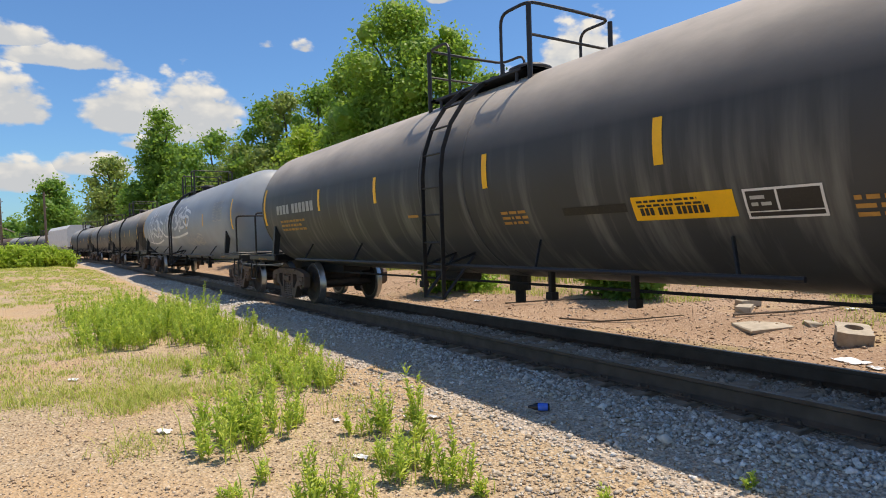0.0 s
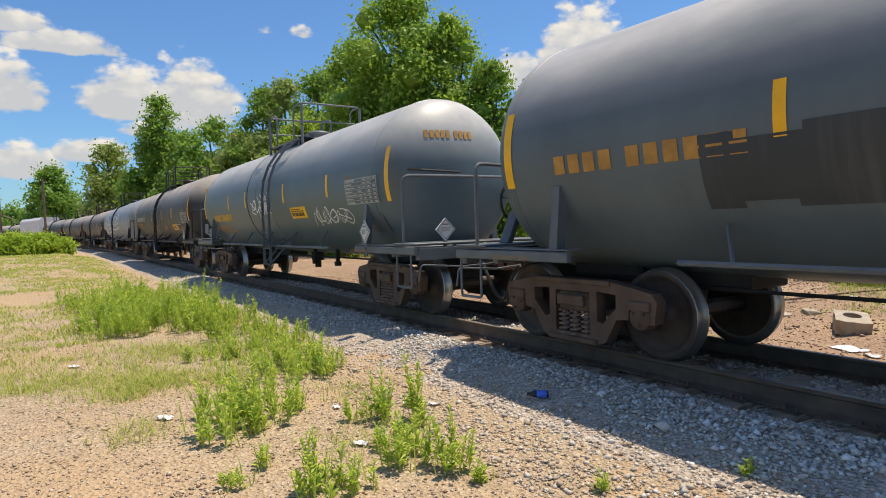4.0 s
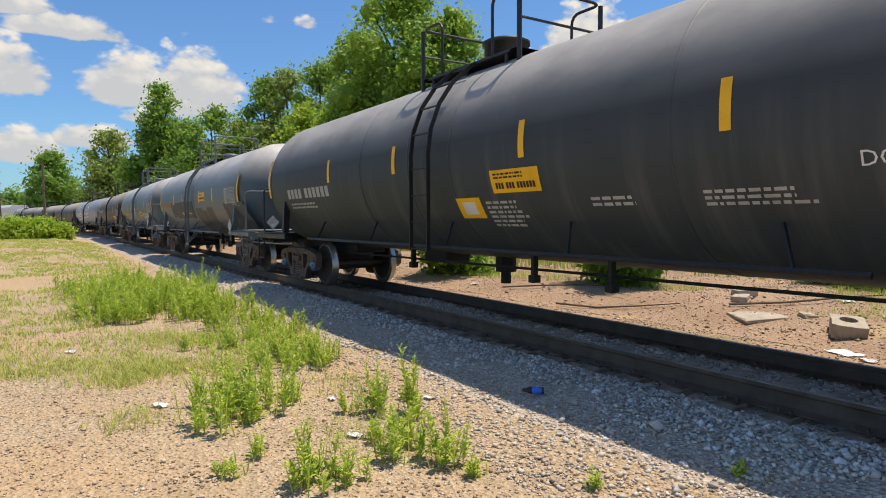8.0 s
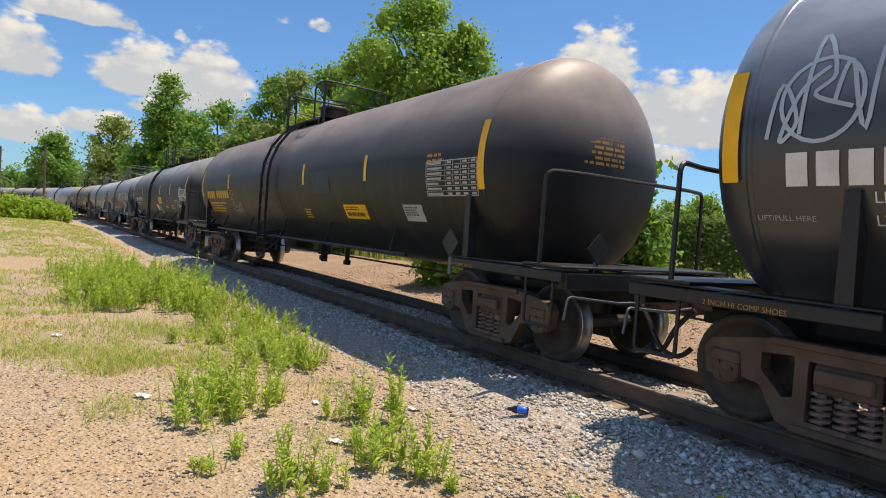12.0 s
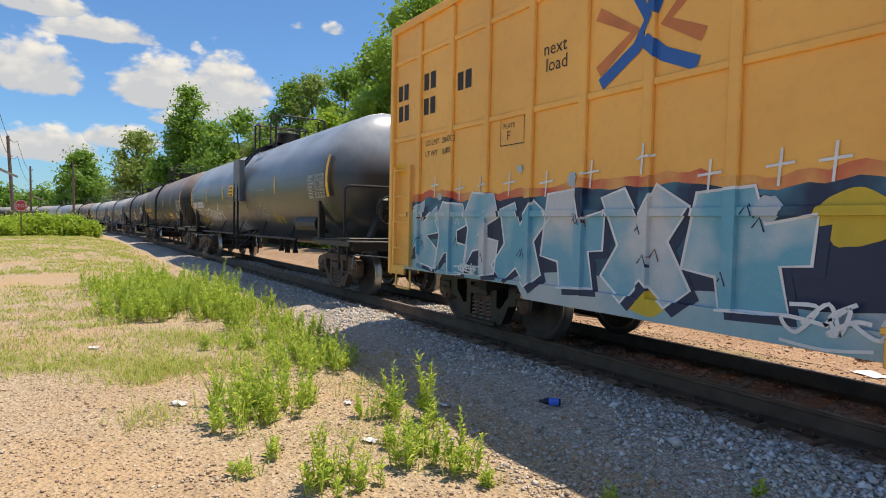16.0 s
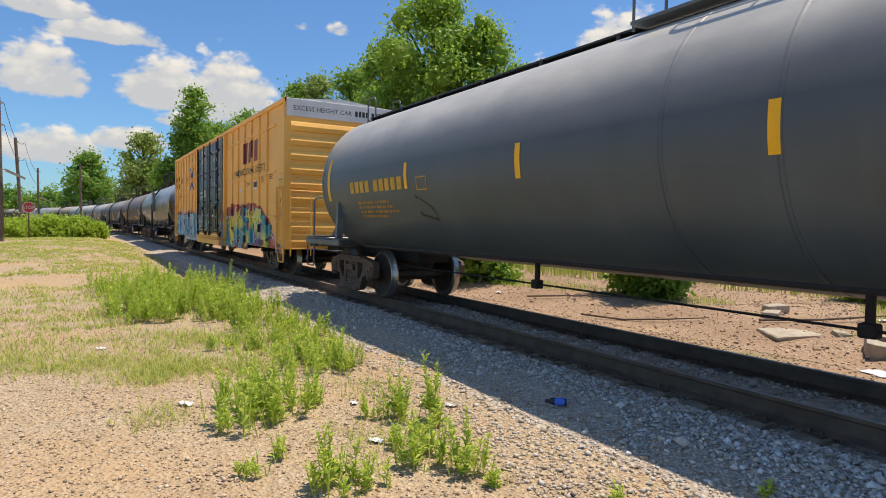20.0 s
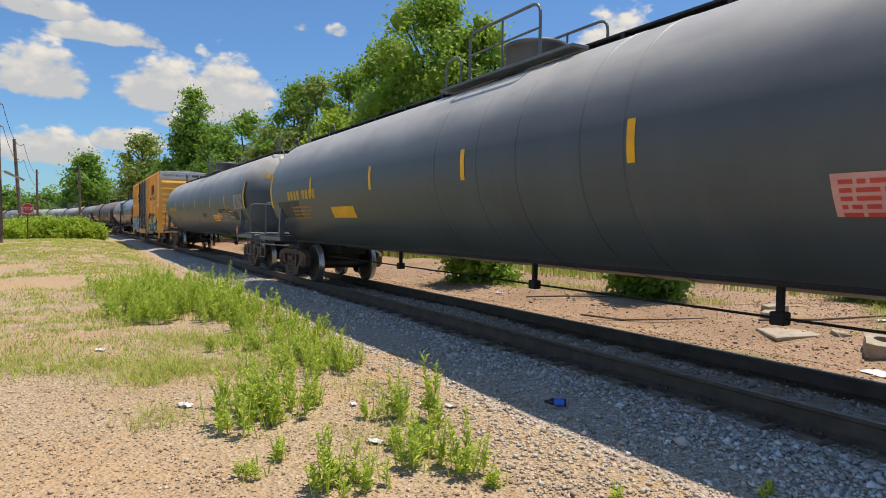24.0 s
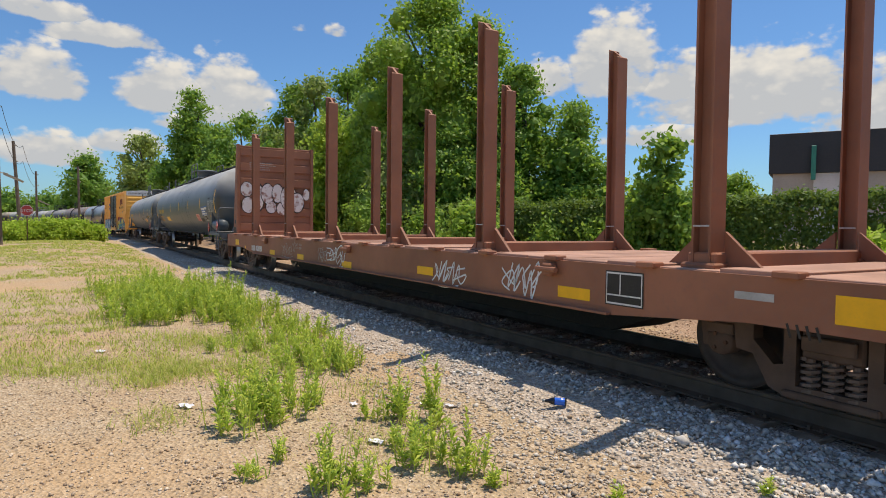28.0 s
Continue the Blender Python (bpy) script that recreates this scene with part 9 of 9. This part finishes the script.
def weeds():
    rows = [(1.22, 5.40, 0.55, 0.24, 16), (1.60, 5.60, 0.52, 0.24, 14), (1.45, 5.95, 0.62, 0.22, 14), (1.90, 5.85, 0.50, 0.20, 12), (1.70, 6.5, 0.42, 0.26, 12), (2.62, 6.95, 0.48, 0.26, 18), (2.40, 7.35, 0.46, 0.26, 16), (2.75, 7.7, 0.42, 0.26, 14), (2.2, 7.9, 0.35, 0.25, 10),
            (2.80, 9.2, 0.36, 0.30, 14), (2.45, 10.3, 0.52, 0.30, 16), (2.75, 10.9, 0.45, 0.30, 14), (3.10, 11.8, 0.40, 0.32, 14), (2.55, 4.98, 0.52, 0.11, 10), (2.33, 5.14, 0.34, 0.07, 5), (2.24, 3.98, 0.48, 0.15, 12), (2.42, 3.66, 0.44, 0.12, 9), (2.32, 4.3, 0.40, 0.14, 9),
            (1.50, 3.85, 0.42, 0.15, 12), (1.68, 3.80, 0.30, 0.13, 8), (1.06, 4.30, 0.26, 0.08, 5), (1.32, 4.58, 0.32, 0.05, 4), (2.46, 3.40, 0.24, 0.07, 5), (2.80, 4.80, 0.78, 0.03, 3), (2.72, 4.62, 0.42, 0.06, 4), (2.96, 2.76, 0.12, 0.06, 5), (3.78, 2.23, 0.13, 0.06, 5), (3.0, 5.2, 0.2, 0.08, 4),
            (3.10, 9.3, 0.48, 0.26, 15), (3.02, 8.3, 0.46, 0.24, 14), (3.15, 10.5, 0.50, 0.28, 15), (3.15, 12.2, 0.55, 0.30, 15), (3.0, 13.6, 0.55, 0.30, 14), (2.9, 15.0, 0.55, 0.32, 14), (2.75, 8.7, 0.40, 0.24, 13), (2.95, 9.9, 0.42, 0.24, 13), (2.85, 7.2, 0.44, 0.22, 14)]
    rng = random.Random(17)
    for k in range(46):
        rows.append((0.45 + 2.3 * rng.random() + 0.04 * k * 0.2, 11.6 + 6.0 * rng.random(), rng.uniform(0.45, 0.85), rng.uniform(0.30, 0.46), rng.randint(11, 16)))
    for k in range(12):
        rows.append((rng.uniform(1.6, 3.1), rng.uniform(8.0, 12.0), rng.uniform(0.18, 0.4), rng.uniform(0.12, 0.25), rng.randint(5, 9)))
    for k, (x, y, h, r, n) in enumerate(rows):
        weed(x, y, h * 1.12, r * 1.2, max(3, int(n * 0.95)), 200 + k)


def ties():
    def sleeper(bm):
        vs = box(bm, -1.25, 1.25, -0.115, 0.115, -0.38, -0.208, 0.012)
        return [M["tie"]]
    def plate(bm):
        box(bm, -0.18, 0.18, -0.09, 0.09, -0.210, -0.194, 0.004)
        for sx in (-0.1, 0.1):
            for sy in (-0.05, 0.05):
                box(bm, sx - 0.012, sx + 0.012, sy - 0.012, sy + 0.012, -0.20, -0.16, 0.003)
        return [M["rail"]]
    rng = random.Random(4)
    for k in range(110):
        y = -2.0 + k * 0.52
        t = thing("tie", "weathered dark wooden crosstie bedded in ballast", "crosstie", "crossties", pose(CENTRE + rng.uniform(-0.05, 0.05), y + rng.uniform(-0.03, 0.03), 0, 0, 0, rng.uniform(-1.5, 1.5)))
        hang("beam", shared("sleeper", sleeper), t)
        for s in (-1, 1):
            hang("tie_plate", shared("tie_plate", plate), t, pose(s * GAUGE / 2, 0, 0), "rusty tie plate with spikes")


def litter():
    x, y = 3.87, 4.33
    z = ground_z(x, y)
    t = thing("drink_bottle", "dark glass drink bottle with a blue label on the ballast", "bottle", m=pose(x, y, z + 0.055, 0, 0, 48))
    bm = bmesh.new()
    lathe(bm, [(0.001, -0.072), (0.030, -0.072), (0.034, -0.066), (0.034, 0.045), (0.030, 0.068), (0.017, 0.095), (0.013, 0.130), (0.013, 0.150), (0.001, 0.150)], 18, "y")
    part("bottle_glass", bm, M["bottle"], t, flat=False)
    bm = bmesh.new()
    lathe(bm, [(0.0345, -0.055), (0.0352, -0.054), (0.0352, 0.036), (0.0345, 0.037)], 18, "y")
    part("bottle_label", bm, M["can_blue"], t, "bright blue paper label", flat=False)
    bm = bmesh.new()
    lathe(bm, [(0.0135, 0.128), (0.0145, 0.130), (0.0145, 0.152), (0.001, 0.153)], 14, "y")
    part("bottle_cap", bm, M["pale_steel"], t, flat=False)
    rng = random.Random(9)
    for k, (x, y, s) in enumerate(((0.90, 6.27, 0.075), (2.10, 4.55, 0.07), (2.98, 5.30, 0.06), (3.15, 5.1, 0.05), (2.35, 5.6, 0.05), (7.78, 3.40, 0.19), (7.55, 3.05, 0.08), (10.74, 4.66, 0.09), (8.9, 12.2, 0.10), (1.7, 3.3, 0.08), (0.3, 9.6, 0.08))):
        bm = bmesh.new()
        n = 5
        grid = [[bm.verts.new((s * (i / n - 0.5) * 2 * rng.uniform(0.8, 1.1), s * (j / n - 0.5) * 1.2, s * (0.35 if s < 0.15 else 0.10) * rng.random())) for i in range(n + 1)] for j in range(n + 1)]
        for j in range(n):
            for i in range(n):
                bm.faces.new((grid[j][i], grid[j][i + 1], grid[j + 1][i + 1], grid[j + 1][i]))
        ob = link("litter", bm, M["litter"])
        ob.matrix_basis = pose(x, y, ground_z(x, y) + 0.012, 0, 0, rng.uniform(0, 180))
        tagged(ob, "crumpled scrap of white litter on the ground", "litter", "scraps of litter")
    # block, bricks and sheets on the far bank
    x, y = 9.12, 3.95
    t = thing("concrete_block", "weathered concrete block with a round hole, on the dirt", "concrete block", m=pose(x, y, ground_z(x, y) - 0.03, 5, -7, 28))
    bm = bmesh.new()
    n = 20
    rim = []
    for z in (0.0, 0.19):
        inner = [bm.verts.new((0.13 * math.cos(2 * math.pi * q / n) + 0.03, 0.11 * math.sin(2 * math.pi * q / n), z)) for q in range(n)]
        outer = []
        for q in range(n):
            c, d = math.cos(2 * math.pi * q / n), math.sin(2 * math.pi * q / n)
            f = 1 / max(abs(c) / 0.30, abs(d) / 0.21)
            outer.append(bm.verts.new((c * f * rng.uniform(0.92, 1.02), d * f * rng.uniform(0.92, 1.02), z - 0.015 * rng.random())))
        rim.append((inner, outer))
    for q in range(n):
        w = (q + 1) % n
        (i0, o0), (i1, o1) = rim
        for f in ((i1[q], o1[q], o1[w], i1[w]), (i0[w], o0[w], o0[q], i0[q]), (o0[q], o0[w], o1[w], o1[q]), (i0[w], i0[q], i1[q], i1[w])):
            bm.faces.new(f)
    bmesh.ops.recalc_face_normals(bm, faces=bm.faces)
    part("block", bm, M["concrete"], t)
    for k, (x, y, sx, sy, sz, up, rz, nm, lab, cat) in enumerate(((10.05, 6.02, 0.20, 0.11, 0.09, 0.0, 20, "brick", "weathered grey paving brick lying on the bank", "brick"), (10.32, 6.12, 0.18, 0.11, 0.10, 0.04, -25, "brick", "weathered grey paving brick lying on the bank", "brick"),
                                                                 (9.33, 5.32, 0.34, 0.30, 0.035, -0.012, -30, "slab", "flat broken concrete slab sunk in the dirt", "stone slab"), (9.7, 4.75, 0.14, 0.09, 0.05, 0.0, 50, "slab", "small broken stone slab on the dirt bank", "stone slab"))):
        bm = bmesh.new()
        box(bm, -sx, sx, -sy, sy, -0.03, sz, 0.012)
        for v in bm.verts:
            v.co += Vector((rng.uniform(-0.02, 0.02), rng.uniform(-0.02, 0.02), rng.uniform(-0.006, 0.006)))
        ob = link(nm, bm, M["concrete"])
        ob.matrix_basis = pose(x, y, ground_z(x, y) + up, 3, -3, rz)
        tagged(ob, lab, cat, nm + "s on the bank")
    for k, (a, b) in enumerate((((8.3, 8.8), (9.2, 6.6)), ((8.9, 11.0), (10.2, 9.0)), ((9.6, 5.9), (11.4, 4.2)))):
        bm = bmesh.new()
        pts = [Vector((a[0] + (b[0] - a[0]) * f, a[1] + (b[1] - a[1]) * f, 0)) for f in (0, 0.35, 0.7, 1)]
        for p in pts:
            p.z = ground_z(p.x, p.y) + 0.03 + rng.uniform(0, 0.04)
            p.x += rng.uniform(-0.1, 0.1)
        tube_t(bm, pts, [0.02, 0.018, 0.014, 0.008], 6)
        tagged(link("branch", bm, M["bark"]), "dead fallen branch on the dirt bank", "branch", "fallen branches")


rails()
ground()
woods()
building()
hedge()
poles()
stop_sign()
litter()
weeds()
grasses()
ties()
gravel_beds()


def motions():
    steps = [i * 0.5 for i in range(57)]
    for car, mid in CARS:
        rows = []
        for t in steps:
            x, y, a = on_track(mid + run(t))
            rows.append((t, pose(x, y, 0, 0, 0, a)))
        walk(car, rows)
    for ws, y, start in WHEELSETS:
        rows = [(i / 10, pose(0, y, WR, -start - math.degrees(run(i / 10) / WR))) for i in range(281)]
        walk(ws, rows)


motions()
